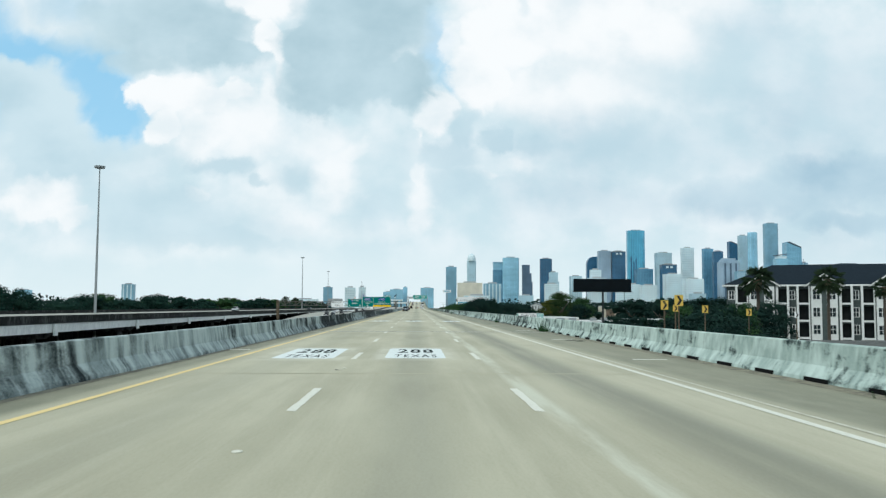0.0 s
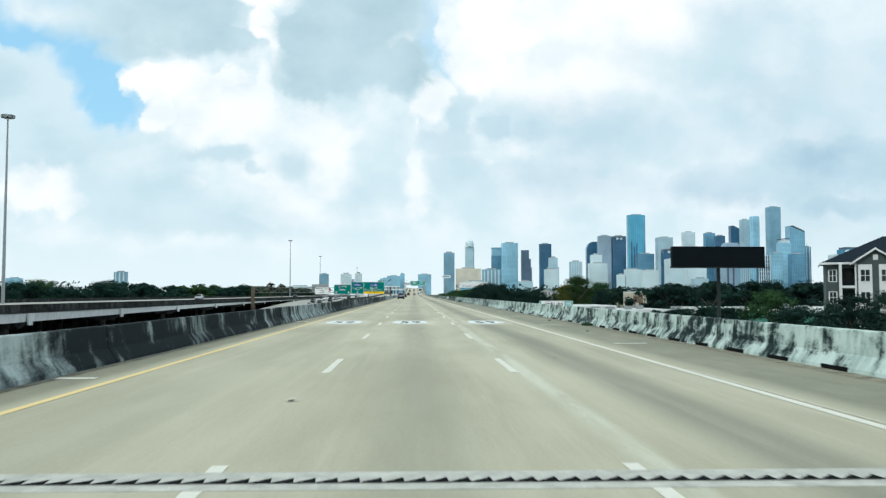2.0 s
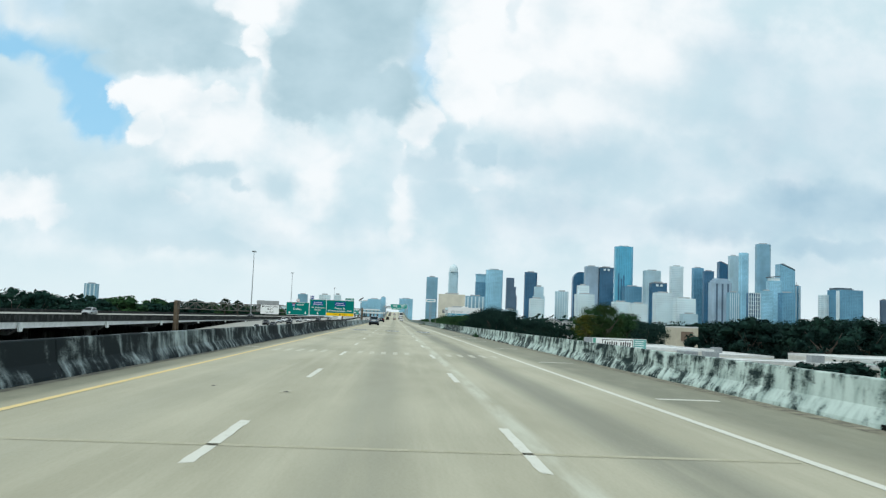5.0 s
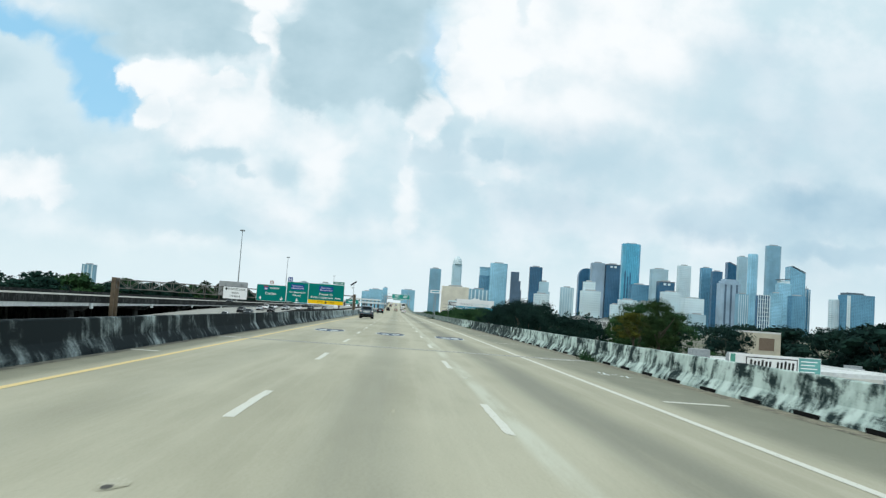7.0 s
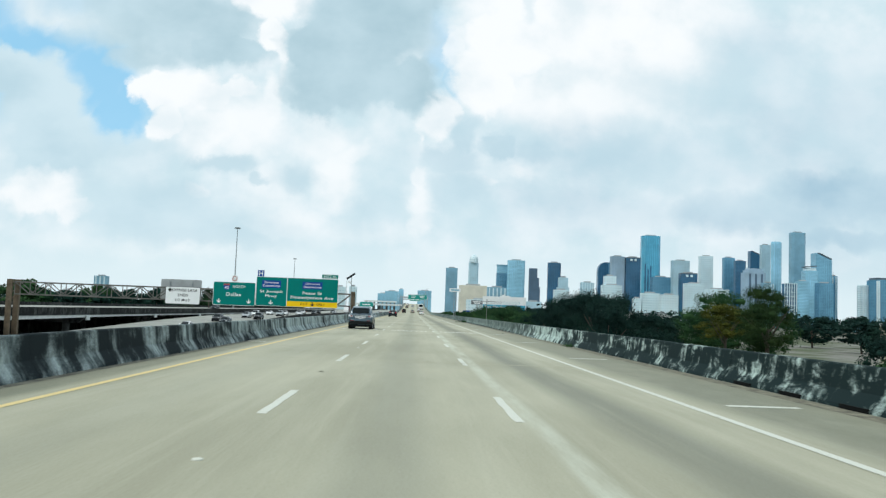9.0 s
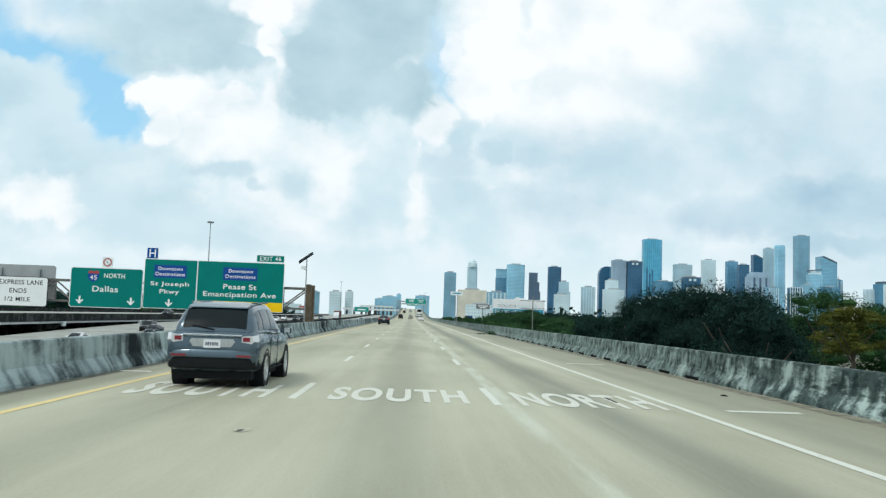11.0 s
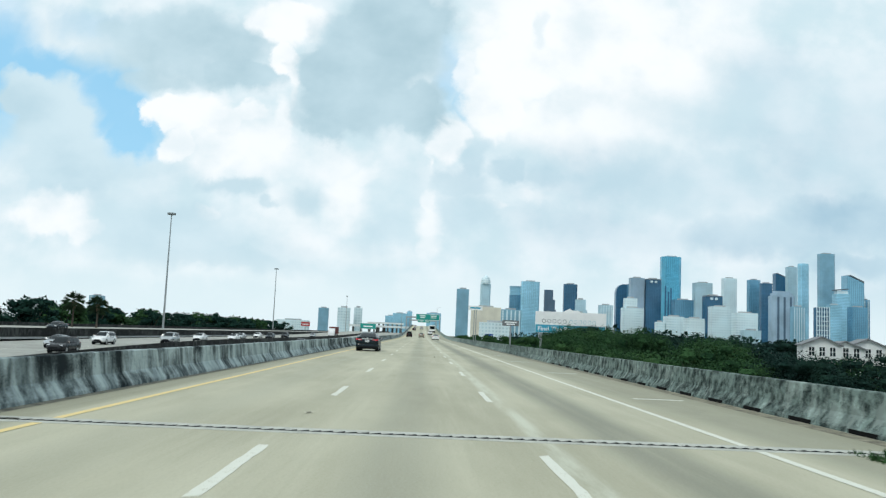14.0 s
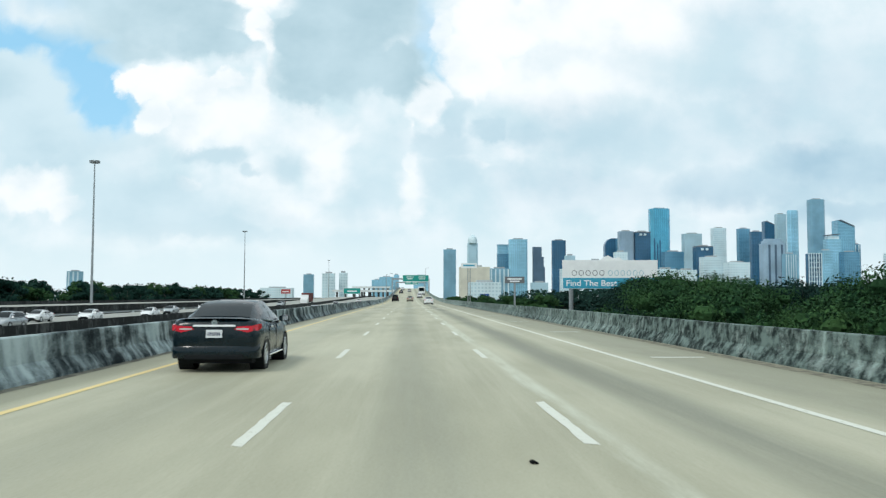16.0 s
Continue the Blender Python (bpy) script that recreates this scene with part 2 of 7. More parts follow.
class Mat:
    """A small builder for a procedural material."""

    def __init__(self, name):
        self.m = bpy.data.materials.new(name)
        self.m.use_nodes = True
        self.n, self.l = self.m.node_tree.nodes, self.m.node_tree.links
        self.b = self.n["Principled BSDF"]
        self.tex = self.n.new("ShaderNodeTexCoord")
        self.xyz = None

    def put(self, socket, v):
        if isinstance(v, tuple):
            v = (*v, 1)[:4] if len(v) == 3 and socket.type == "RGBA" else v
            socket.default_value = v
        elif isinstance(v, (int, float)):
            socket.default_value = v
        else:
            self.l.new(v, socket)

    def math(self, op, a, b=None, c=None, clamp=False):
        n = self.n.new("ShaderNodeMath")
        n.operation, n.use_clamp = op, clamp
        for i, v in enumerate((a, b, c)):
            if v is not None:
                self.put(n.inputs[i], v)
        return n.outputs[0]

    def axis(self, i, world=True):
        if self.xyz is None:
            self.xyz = self.n.new("ShaderNodeSeparateXYZ")
            g = self.n.new("ShaderNodeNewGeometry")
            self.l.new(g.outputs["Position"] if world else self.tex.outputs["Object"], self.xyz.inputs[0])
        return self.xyz.outputs[i]

    def noise(self, scale, detail=5, rough=0.6, stretch=(1, 1, 1), world=True, distort=0.0):
        mp = self.n.new("ShaderNodeMapping")
        mp.inputs["Scale"].default_value = stretch
        if world:
            g = self.n.new("ShaderNodeNewGeometry")
            self.l.new(g.outputs["Position"], mp.inputs[0])
        else:
            self.l.new(self.tex.outputs["Object"], mp.inputs[0])
        n = self.n.new("ShaderNodeTexNoise")
        n.inputs["Scale"].default_value, n.inputs["Detail"].default_value = scale, detail
        n.inputs["Roughness"].default_value, n.inputs["Distortion"].default_value = rough, distort
        self.l.new(mp.outputs[0], n.inputs["Vector"])
        return n.outputs[0]

    def ramp(self, v, a, b, lo=0.0, hi=1.0):
        n = self.n.new("ShaderNodeMapRange")
        n.interpolation_type = "SMOOTHSTEP"
        for i, x in enumerate((v, a, b, lo, hi)):
            self.put(n.inputs[i], x)
        return n.outputs[0]

    def mix(self, f, a, b):
        n = self.n.new("ShaderNodeMix")
        n.data_type = "RGBA"
        for i, v in ((0, f), (6, a), (7, b)):
            self.put(n.inputs[i], v)
        return n.outputs[2]

    def random(self):
        n = self.n.new("ShaderNodeObjectInfo")
        return n.outputs["Random"]

    def island(self):
        n = self.n.new("ShaderNodeNewGeometry")
        return n.outputs["Random Per Island"]

    def bump(self, h, strength=0.3, distance=0.02):
        n = self.n.new("ShaderNodeBump")
        n.inputs["Strength"].default_value, n.inputs["Distance"].default_value = strength, distance
        self.l.new(h, n.inputs["Height"])
        self.l.new(n.outputs[0], self.b.inputs["Normal"])

    def done(self, colour, rough=0.7, metal=0.0, **more):
        self.put(self.b.inputs["Base Color"], colour)
        self.put(self.b.inputs["Roughness"], rough)
        self.put(self.b.inputs["Metallic"], metal)
        for k, v in more.items():
            self.put(self.b.inputs[k.replace("_", " ")], v)
        return self.m


def plain(name, colour, rough=0.6, metal=0.0, vary=0.12, scale=3.0, **more):
    """A surface of one colour with a little grain and dirt."""
    m = Mat(name)
    dark = tuple(c * (1 - vary * 1.6) for c in colour)
    light = tuple(min(1, c * (1 + vary)) for c in colour)
    f = m.math("ADD", m.math("MULTIPLY", m.noise(scale, 6), 0.6), m.math("MULTIPLY", m.noise(scale * 9, 3), 0.4))
    return m.done(m.mix(m.ramp(f, 0.3, 0.7), dark, light), rough, metal, **more)


# pavement: warm grey concrete, oil-dark bands down the lanes, polished wheel tracks, blotches
m = Mat("road_concrete")
big = m.noise(0.35, 6, 0.6, (1, 0.22, 1))
streak = m.noise(2.2, 6, 0.65, (1, 0.03, 1))
grain = m.noise(26, 4, 0.7)
x = m.axis(0)
wob = m.math("ADD", x, m.math("MULTIPLY", m.math("SUBTRACT", m.noise(0.05, 3, 0.5, (0.2, 1, 1)), 0.5), 0.6))


def band_at(c, w):
    return m.ramp(m.math("ABSOLUTE", m.math("SUBTRACT", wob, c)), w, w * 0.15)


oil = m.math("MAXIMUM", m.math("MULTIPLY", band_at(-0.05, 0.85), 0.50), m.math("MAXIMUM", m.math("MULTIPLY", band_at(3.5, 0.85), 0.95), m.math("MULTIPLY", band_at(-3.7, 0.9), 0.25)))
oil = m.math("MULTIPLY", oil, m.ramp(streak, 0.25, 0.62, 0.55, 1.0))
base = m.mix(m.ramp(big, 0.3, 0.7), (0.335, 0.322, 0.226), (0.462, 0.446, 0.326))
base = m.mix(m.math("MULTIPLY", m.ramp(streak, 0.42, 0.7), 0.35), base, (0.53, 0.515, 0.39))
base = m.mix(m.math("MULTIPLY", oil, 0.75), base, (0.148, 0.158, 0.120))
seam = m.math("MULTIPLY", m.ramp(m.math("ABSOLUTE", m.math("SUBTRACT", m.axis(0), 2.04)), 0.24, 0.06), m.ramp(m.noise(1.4, 5, 0.65, (1, 0.12, 1)), 0.34, 0.6))
base = m.mix(m.math("MULTIPLY", seam, 0.75), base, (0.575, 0.595, 0.485))


def smear(cx, cy, w, l):
    """Soft pale overspray round an old painted panel."""
    return m.math("MULTIPLY", m.ramp(m.math("ABSOLUTE", m.math("SUBTRACT", x, cx)), w + 0.35, w - 0.1), m.ramp(m.math("ABSOLUTE", m.math("SUBTRACT", m.axis(1), cy)), l + 0.9, l - 0.3))


worn = None
for cx, cy, w, l in ((-3.79, 101.4, 1.2, 2.9), (-0.3, 101.4, 1.2, 2.9), (3.67, 101.4, 1.2, 2.9), (-3.4, 40.1, 1.2, 3.4), (-0.03, 40.3, 1.15, 3.4)):
    one = smear(cx, cy, w, l)
    worn = one if worn is None else m.math("MAXIMUM", worn, one)
base = m.mix(m.math("MULTIPLY", m.math("MULTIPLY", worn, m.ramp(m.noise(1.2, 6, 0.7, (1, 0.4, 1)), 0.3, 0.62)), 0.6), base, (0.60, 0.60, 0.50))
dirt = m.math("MULTIPLY", m.ramp(m.axis(1), 300, 210, 0.62, 1.0), m.ramp(m.math("ADD", big, m.math("MULTIPLY", m.noise(1.6, 6, 0.65, (1, 0.35, 1)), 0.5)), 0.55, 0.9, 0.6, 1.0))
shoulder = m.math("MULTIPLY", m.math("MAXIMUM", m.ramp(x, 5.35, 6.2), m.ramp(x, -5.45, -5.95)), dirt)
base = m.mix(m.math("MULTIPLY", shoulder, 0.85), base, (0.138, 0.148, 0.100))
base = m.mix(m.math("MULTIPLY", m.ramp(grain, 0.45, 0.8), 0.25), base, (0.2, 0.19, 0.15))
m.bump(grain, 0.25, 0.01)
ROAD = m.done(base, m.ramp(grain, 0.3, 0.7, 0.62, 0.85))


def stained(name, light, mid, dark, amount, zones=(), soft=0.06, film=None, blob=0.62, mixed=(0.50, 0.32, 0.18), stretch=(1, 1, 0.8), run=(2.6, 0.30), fleck=0.16):
    """Old weathered concrete: pale face, black mould in blotches and run-off drips, pale lime streaks."""
    m = Mat(name)
    blotch = m.noise(blob, 5, 0.6, stretch, distort=0.5)
    runs = m.noise(run[0], 5, 0.62, (0.5, 1, run[1]), distort=0.25)
    thin = m.noise(8, 4, 0.6, (0.5, 1, 0.07))
    long = m.noise(0.06, 2, 0.5, (0.3, 1, 0.3))
    grain = m.noise(24, 5, 0.7)
    low = m.math("ADD", amount, m.math("MULTIPLY", m.math("SUBTRACT", long, 0.5), 0.22))
    for y0, y1, more in zones:
        inside = m.math("MULTIPLY", m.ramp(m.axis(1), y0 - 10, y0 + 10), m.ramp(m.axis(1), y1 + 10, y1 - 10))
        low = m.math("ADD", low, m.math("MULTIPLY", inside, more))
    f = m.math("ADD", m.math("ADD", m.math("MULTIPLY", blotch, mixed[0]), m.math("MULTIPLY", runs, mixed[1])), m.math("ADD", low, m.math("MULTIPLY", thin, mixed[2])))
    f = m.math("ADD", f, m.math("MULTIPLY", m.math("SUBTRACT", grain, 0.5), fleck))
    streaks = m.ramp(f, 0.52 - soft, 0.52 + soft)
    c = m.mix(m.ramp(runs, 0.36, 0.62), light, mid)
    c = m.mix(m.math("MULTIPLY", m.ramp(grain, 0.5, 0.75), 0.25), c, tuple(k * 0.6 for k in mid))
    c = m.mix(streaks, c, dark)
    if film:
        # an even grey-green film of lichen from one length of wall onwards
        y0, tone = film
        mottle = m.ramp(m.math("ADD", m.math("MULTIPLY", m.noise(3.4, 6, 0.66, (1, 1, 0.85)), 0.62), m.math("MULTIPLY", blotch, 0.38)), 0.43, 0.60)
        grown = m.mix(mottle, tuple(k * 0.16 for k in tone), tuple(min(1, k * 2.1) for k in tone))
        c = m.mix(m.math("MULTIPLY", m.ramp(m.axis(1), y0 - 14, y0 + 14), 0.64), c, grown)
    m.bump(m.math("ADD", m.math("MULTIPLY", grain, 0.5), m.math("MULTIPLY", blotch, 0.5)), 0.3, 0.02)
    return m.done(c, 0.9, Specular_IOR_Level=0.12)


WALL_L = stained("barrier_concrete_left", (0.42, 0.50, 0.50), (0.24, 0.30, 0.305), (0.012, 0.019, 0.022), 0.015, zones=((-60, 62, -0.05), (72, 98, 0.115), (104, 114, -0.05), (126, 152, 0.11), (164, 250, 0.075), (250, 318, -0.015), (318, 345, 0.02), (345, 386, -0.03), (392, 520, 0.015)), soft=0.085, blob=1.5, mixed=(0.52, 0.36, 0.12), stretch=(0.6, 0.33, 0.5), run=(1.5, 0.26))
WALL_R = stained("barrier_concrete_right", (0.53, 0.65, 0.605), (0.325, 0.425, 0.395), (0.014, 0.028, 0.029), -0.022, zones=((-60, 74, -0.03), (76, 100, 0.045), (100, 150, 0.008), (150, 250, 0.03), (234, 264, 0.10), (266, 290, 0.055), (290, 340, 0.05), (346, 520, 0.08)), soft=0.055, film=(284, (0.122, 0.162, 0.148)), blob=1.7, mixed=(0.46, 0.36, 0.18), stretch=(1, 0.45, 1.35), run=(2.2, 0.5), fleck=0.2)
GIRDER = stained("girder_concrete", (0.80, 0.84, 0.83), (0.66, 0.70, 0.70), (0.2, 0.21, 0.21), -0.22)
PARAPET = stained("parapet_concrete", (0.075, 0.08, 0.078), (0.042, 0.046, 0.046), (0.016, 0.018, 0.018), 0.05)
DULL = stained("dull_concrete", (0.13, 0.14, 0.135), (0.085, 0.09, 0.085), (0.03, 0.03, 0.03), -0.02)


def paint(name, colour, wear, under=(0.40, 0.385, 0.28), gloss=0.15):
    m = Mat(name)
    w = m.math("ADD", m.math("MULTIPLY", m.noise(7, 6, 0.7), 0.6), m.math("MULTIPLY", m.noise(40, 3, 0.7), 0.4))
    return m.done(m.mix(m.ramp(w, wear, wear + 0.14), colour, under), 0.75, Specular_IOR_Level=gloss)


LINE_WHITE = paint("white_road_paint", (0.66, 0.67, 0.59), 0.53)
LINE_YELLOW = paint("yellow_road_paint", (0.74, 0.59, 0.28), 0.54)
WORN_WHITE = paint("worn_white_road_paint", (0.66, 0.66, 0.58), 0.52)
FADED_WHITE = paint("faded_white_road_paint", (0.56, 0.56, 0.47), 0.47)
GHOST = paint("ghost_of_old_paint", (0.47, 0.45, 0.345), 0.40, (0.40, 0.385, 0.275))
SHIELD_WHITE = paint("white_shield_paint", (0.68, 0.74, 0.73), 0.54)
SHIELD_BLACK = paint("black_shield_paint", (0.006, 0.017, 0.018), 0.64, (0.26, 0.30, 0.28), 0.02)
SHIELD_BLUE = paint("blue_shield_paint", (0.072, 0.105, 0.165), 0.51, (0.26, 0.285, 0.27), 0.04)
SHIELD_RED = paint("red_shield_paint", (0.17, 0.125, 0.16), 0.50, (0.30, 0.30, 0.25), 0.04)
STEEL = plain("galvanised_steel", (0.34, 0.37, 0.38), 0.45, 0.6, 0.15, 5)
RUST = plain("weathering_steel", (0.135, 0.102, 0.066), 0.7, 0.2, 0.3, 1.2)
# black of torn tyre rubber, and of the shade in the drain slots
DARK = plain("rubber_and_slot_shade", (0.008, 0.009, 0.009), 0.9, 0.0, 0.2, 12, Specular_IOR_Level=0.08)
BLACK_PANEL = plain("black_panel", (0.003, 0.007, 0.010), 0.7, 0.0, 0.2, 1, Specular_IOR_Level=0.12)
# near-black because the shade beneath the viaduct is put into the colour
SHADE_ASPHALT = plain("asphalt", (0.03, 0.031, 0.03), 0.95, 0.0, 0.25, 0.6, Specular_IOR_Level=0.1)
PALE_ROAD = plain("pale_carriageway", (0.33, 0.335, 0.30), 0.8, 0.0, 0.18, 0.25)


# ---- the freeway and the ground ----
def grade(y):
    """Height of the pavement: level, then a long climb to an overpass far ahead."""
    t = min(max((y - 560) / 480, 0), 1)
    return 7.5 * t * t * (3 - 2 * t)


def grade_b(y):
    """Height of the sunken carriageway that climbs to the main one."""
    t = min(max((y - 235) / 230, 0), 1)
    return -5.6 + 4.0 * t * t * (3 - 2 * t) + 0.35 * grade(y)


def ribbon(x0, x1, ys, height, depth):
    g = Geo()
    return g.loft([[(x0, y, height(y)), (x0, y, height(y) - depth), (x1, y, height(y) - depth), (x1, y, height(y))] for y in ys])


YS = [-80, 560] + [560 + 24 * i for i in range(1, 27)]
ground_mat = Mat("ground_grass_and_dirt")
gn = ground_mat.noise(0.05, 6, 0.6)
gf = ground_mat.noise(0.8, 5, 0.7)
GROUND = ground_mat.done(ground_mat.mix(ground_mat.ramp(gn, 0.4, 0.6), ground_mat.mix(gf, (0.05, 0.075, 0.025), (0.09, 0.11, 0.045)), ground_mat.mix(gf, (0.16, 0.155, 0.13), (0.25, 0.24, 0.21))), 0.95)
g = Geo().add([(-6000, -3000, -7), (6000, -3000, -7), (6000, 9000, -7), (-6000, 9000, -7)], [(0, 1, 2, 3)])
tagged(part("ground", g, GROUND), "flat ground of grass, dirt and paved lots below the freeway", "ground", kind="structure")

road = tagged(part("road", ribbon(-6.95, 8.6, YS, grade, 0.9), ROAD), "pale concrete freeway deck with three lanes and oil-dark lane middles", "road", kind="structure")


def strip(name, x0, x1, y0, y1, material, lift=0.005, parent=None, label=""):
    ys = [y0] + [y for y in YS if y0 < y < y1] + [y1]
    g = Geo().add([(x, y, grade(y) + lift) for y in ys for x in (x0, x1)], [(2 * i, 2 * i + 1, 2 * i + 3, 2 * i + 2) for i in range(len(ys) - 1)])
    return part(name, g, material, parent or road, label)


strip("yellow_edge_line", -5.44, -5.29, -80, 1150, LINE_YELLOW)
strip("white_edge_line", 5.17, 5.32, -80, 1150, LINE_WHITE)
part("old_edge_line", Geo().add([(5.95, -60, 0.006), (6.06, -60, 0.006), (5.42, 74, 0.006), (5.36, 74, 0.006)], [(0, 1, 2, 3)]), FADED_WHITE, road, "faded second edge line")
# broken lane lines, 12.19 m apart
dr = random.Random(8)
DASHES = []
for k in range(6):
    # worn, uneven edges
    left = [(-0.07 + dr.uniform(-0.014, 0.010), 0.35 * i + dr.uniform(-0.06, 0.06)) for i in range(11)]
    right = [(0.07 + dr.uniform(-0.010, 0.014), 0.35 * i + dr.uniform(-0.06, 0.06)) for i in range(10, -1, -1)]
    DASHES.append(Geo().add([(u, v, 0) for u, v in right[::-1] + left[::-1]], [tuple(range(22))]).mesh("lane_dash", LINE_WHITE))
dash = DASHES[0]
FIRST_DASH = 0.33
for k in range(-7, 80):
    y = FIRST_DASH + 12.192 * k
    for x in (-1.83, 1.83):
        slope = math.atan2(grade(y + 3.5) - grade(y), 3.5)
        o = part("lane_dash", dr.choice(DASHES), None, road)
        o.matrix_world = Matrix.Translation((x, y, grade(y) + 0.004)) @ Matrix.Rotation(slope, 4, "X")
# short bars on the wide shoulder
bar = Geo().add([(0, 0, 0), (1.3, 0, 0), (1.3, 0.26, 0), (0, 0.26, 0)], [(0, 1, 2, 3)]).mesh("shoulder_bar", LINE_WHITE)
JOINTS = (-77.2, 64.05, 205.2, 346.8, 488.0)
rnd = random.Random(5)
for k in range(44):
    y = -54.46 + 15.24 * k
    o = part("shoulder_bar", bar, None, road)
    o.matrix_world = Matrix.Translation(((6.45 if y < 75 else 5.95) + rnd.uniform(-0.05, 0.1), y, grade(y) + 0.006)) @ Matrix.Diagonal((0.8 if y < 115 else 1.05, 1, 1, 1))
    if k % 2 == 0:
        o = part("shoulder_bar", bar, None, road)
        o.matrix_world = Matrix.Translation((-6.55, y + 5, grade(y) + 0.006)) @ Matrix.Diagonal((0.55, 1, 1, 1))
for y in (31.6, 160.0 - 24.4, 245.0):
    strip("joint_seal", -5.2, 5.1, y, y + 0.16, GHOST, 0.004)
# steel finger joints
SIGN_DARK = plain("black_joint_gap", (0.006, 0.007, 0.008), 0.95, 0, 0.2, 12, Specular_IOR_Level=0.05)
JOINT_STEEL = plain("worn_joint_cover", (0.46, 0.47, 0.42), 0.75, 0.0, 0.2, 4)
for y in JOINTS:
    j = tagged(thing("expansion_joint", "dark steel finger joint across the whole deck", "joint", "deck joints", "structure"))
    g = Geo()
    tooth = 0.18
    for i in range(int(14.6 / tooth)):
        u = -6.5 + i * tooth
        g.add([(u, y - 0.02, 0.008), (u + tooth, y - 0.02, 0.008), (u + tooth, y + 0.02, 0.008), (u + tooth * 0.9, y + 0.19, 0.008), (u + tooth * 0.66, y + 0.13, 0.008), (u, y + 0.015, 0.008)], [(0, 1, 2, 3, 4, 5)])
    part("finger_gap", g, SIGN_DARK, j)
    part("cover_strip", Geo().box(-6.5, 8.1, y - 0.03, y + 0.42, 0.0, 0.006), JOINT_STEEL, j)
    part("cover_strip", Geo().box(-6.5, 8.1, y - 0.24, y - 0.04, 0.0, 0.006), JOINT_STEEL, j)


# ---- concrete safety walls in cast lengths ----
def jersey(length, face):
    """One cast length, its traffic face towards +x (face=1) or -x."""
    prof = [(0.0, 0.0), (-0.02, 0.075), (-0.20, 0.33), (-0.255, 0.79), (-0.275, 0.815), (-0.435, 0.815), (-0.455, 0.79), (-0.47, -0.02)]
    prof = [(face * u, w) for u, w in prof]
    if face < 0:
        prof = prof[::-1]
    g = Geo()
    e = 0.012
    mid = [(sum(u for u, w in prof) / 8, 0.4)] * 8
    rings = []
    for y, k in ((0.006, 0.97), (0.006 + e, 1.0), (length - 0.006 - e, 1.0), (length - 0.006, 0.97)):
        rings.append([(c[0] + (u - c[0]) * k, y, c[1] + (w - c[1]) * k) for (u, w), c in zip(prof, mid)])
    g.loft(rings)
    return g


def barrier(name, x, face, material, label, length, slot):
    top = thing(name, label, "barrier", kind="structure")
    me = jersey(length, face).mesh("barrier_length", material)
    # no hole is cut: a black box paints the slot's shaded mouth
    hole = Geo().box(-0.02, 0.03, 0, slot, 0.0, 0.085).mesh("drain_slot_shade", DARK) if slot else None
    k, y = 0, -60.0
    while y < 1140:
        slope = math.atan2(grade(y + length) - grade(y), length)
        m4 = Matrix.Translation((x + rnd.uniform(-0.012, 0.012), y, grade(y) + rnd.uniform(-0.006, 0.006))) @ Matrix.Rotation(slope, 4, "X")
        part("barrier_length", me, None, top).matrix_world = m4
        if hole and (15 < y < 140 or 180 < y < 240 or 285 < y < 385):
            for s in ((0.25,) if 95 < y < 145 else (0.25, 0.75)):
                part("drain_slot_shade", hole, None, top).matrix_world = Matrix.Translation((x, y + length * s - slot / 2, 0))
        y += length
        k += 1
    return top


barrier("concrete_barrier", -6.65, 1, WALL_L, "grey concrete safety wall with black run-off streaks on the inner edge", 4.0, 0)
barrier("concrete_barrier", 8.33, -1, WALL_R, "pale concrete safety wall with mould stains and drain slots at its foot", 5.2, 1.0)
part("kerb_dirt", Geo().add([(x, y, 0.004) for y in (-60, 560) for x in (7.85, 8.25)], [(0, 1, 3, 2)]), plain("gutter_dirt", (0.235, 0.222, 0.162), 0.95, 0, 0.5, 3), road)
part("kerb_dirt", Geo().add([(x, y, 0.004) for y in (-60, 560) for x in (-6.65, -6.42)], [(0, 1, 3, 2)]), plain("gutter_dirt_dark", (0.17, 0.165, 0.125), 0.95, 0, 0.5, 3), road)
# columns that carry the deck
col = Geo()
col.box(-0.7, 0.7, -0.7, 0.7, -7.0, -2.0)
cap = Geo().box(-6.2, 7.6, -0.8, 0.8, -2.0, -0.9)
for i in range(26):
    b = thing("bridge_bent", "concrete bent with two columns under the freeway deck", "bridge pier", "deck bents", "structure", Matrix.Translation((0.8, -40 + 28.2 * i, 0)))
    part("cap_beam", cap, DULL, b)
    for x in (-4, 4.5):
        part("column", col, DULL, b).location = (x, 0, 0)

# ---- the sunken carriageway alongside ----
YB = list(range(240, 1160, 20))
road_b = tagged(part("road_alongside", ribbon(-52.5, -9.6, YB, grade_b, 0.6), PALE_ROAD), "grey carriageway that climbs beside the freeway", "road", kind="structure")
for x in (-13.6, -17.3, -21, -36, -39.7, -43.4):
    for k in range(50):
        y = 240 + 12.192 * k
        o = part("lane_dash", dash, None, road_b)
        o.matrix_world = Matrix.Translation((x, y, grade_b(y) + 0.012)) @ Matrix.Rotation(math.atan2(grade_b(y + 3) - grade_b(y), 3), 4, "X")
for x, h in ((-9.6, 0.75), (-30.4, 0.9)):
    w = thing("median_wall", "dark weathered low concrete wall along the other carriageway", "barrier", "median walls", "structure")
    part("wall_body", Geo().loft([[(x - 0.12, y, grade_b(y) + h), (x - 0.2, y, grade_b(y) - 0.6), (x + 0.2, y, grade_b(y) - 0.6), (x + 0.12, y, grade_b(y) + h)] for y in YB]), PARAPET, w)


# ---- far viaduct on piers ----
def depth_c(y):
    return 2.15 - 1.05 * min(max((y - 150) / 240, 0), 1)


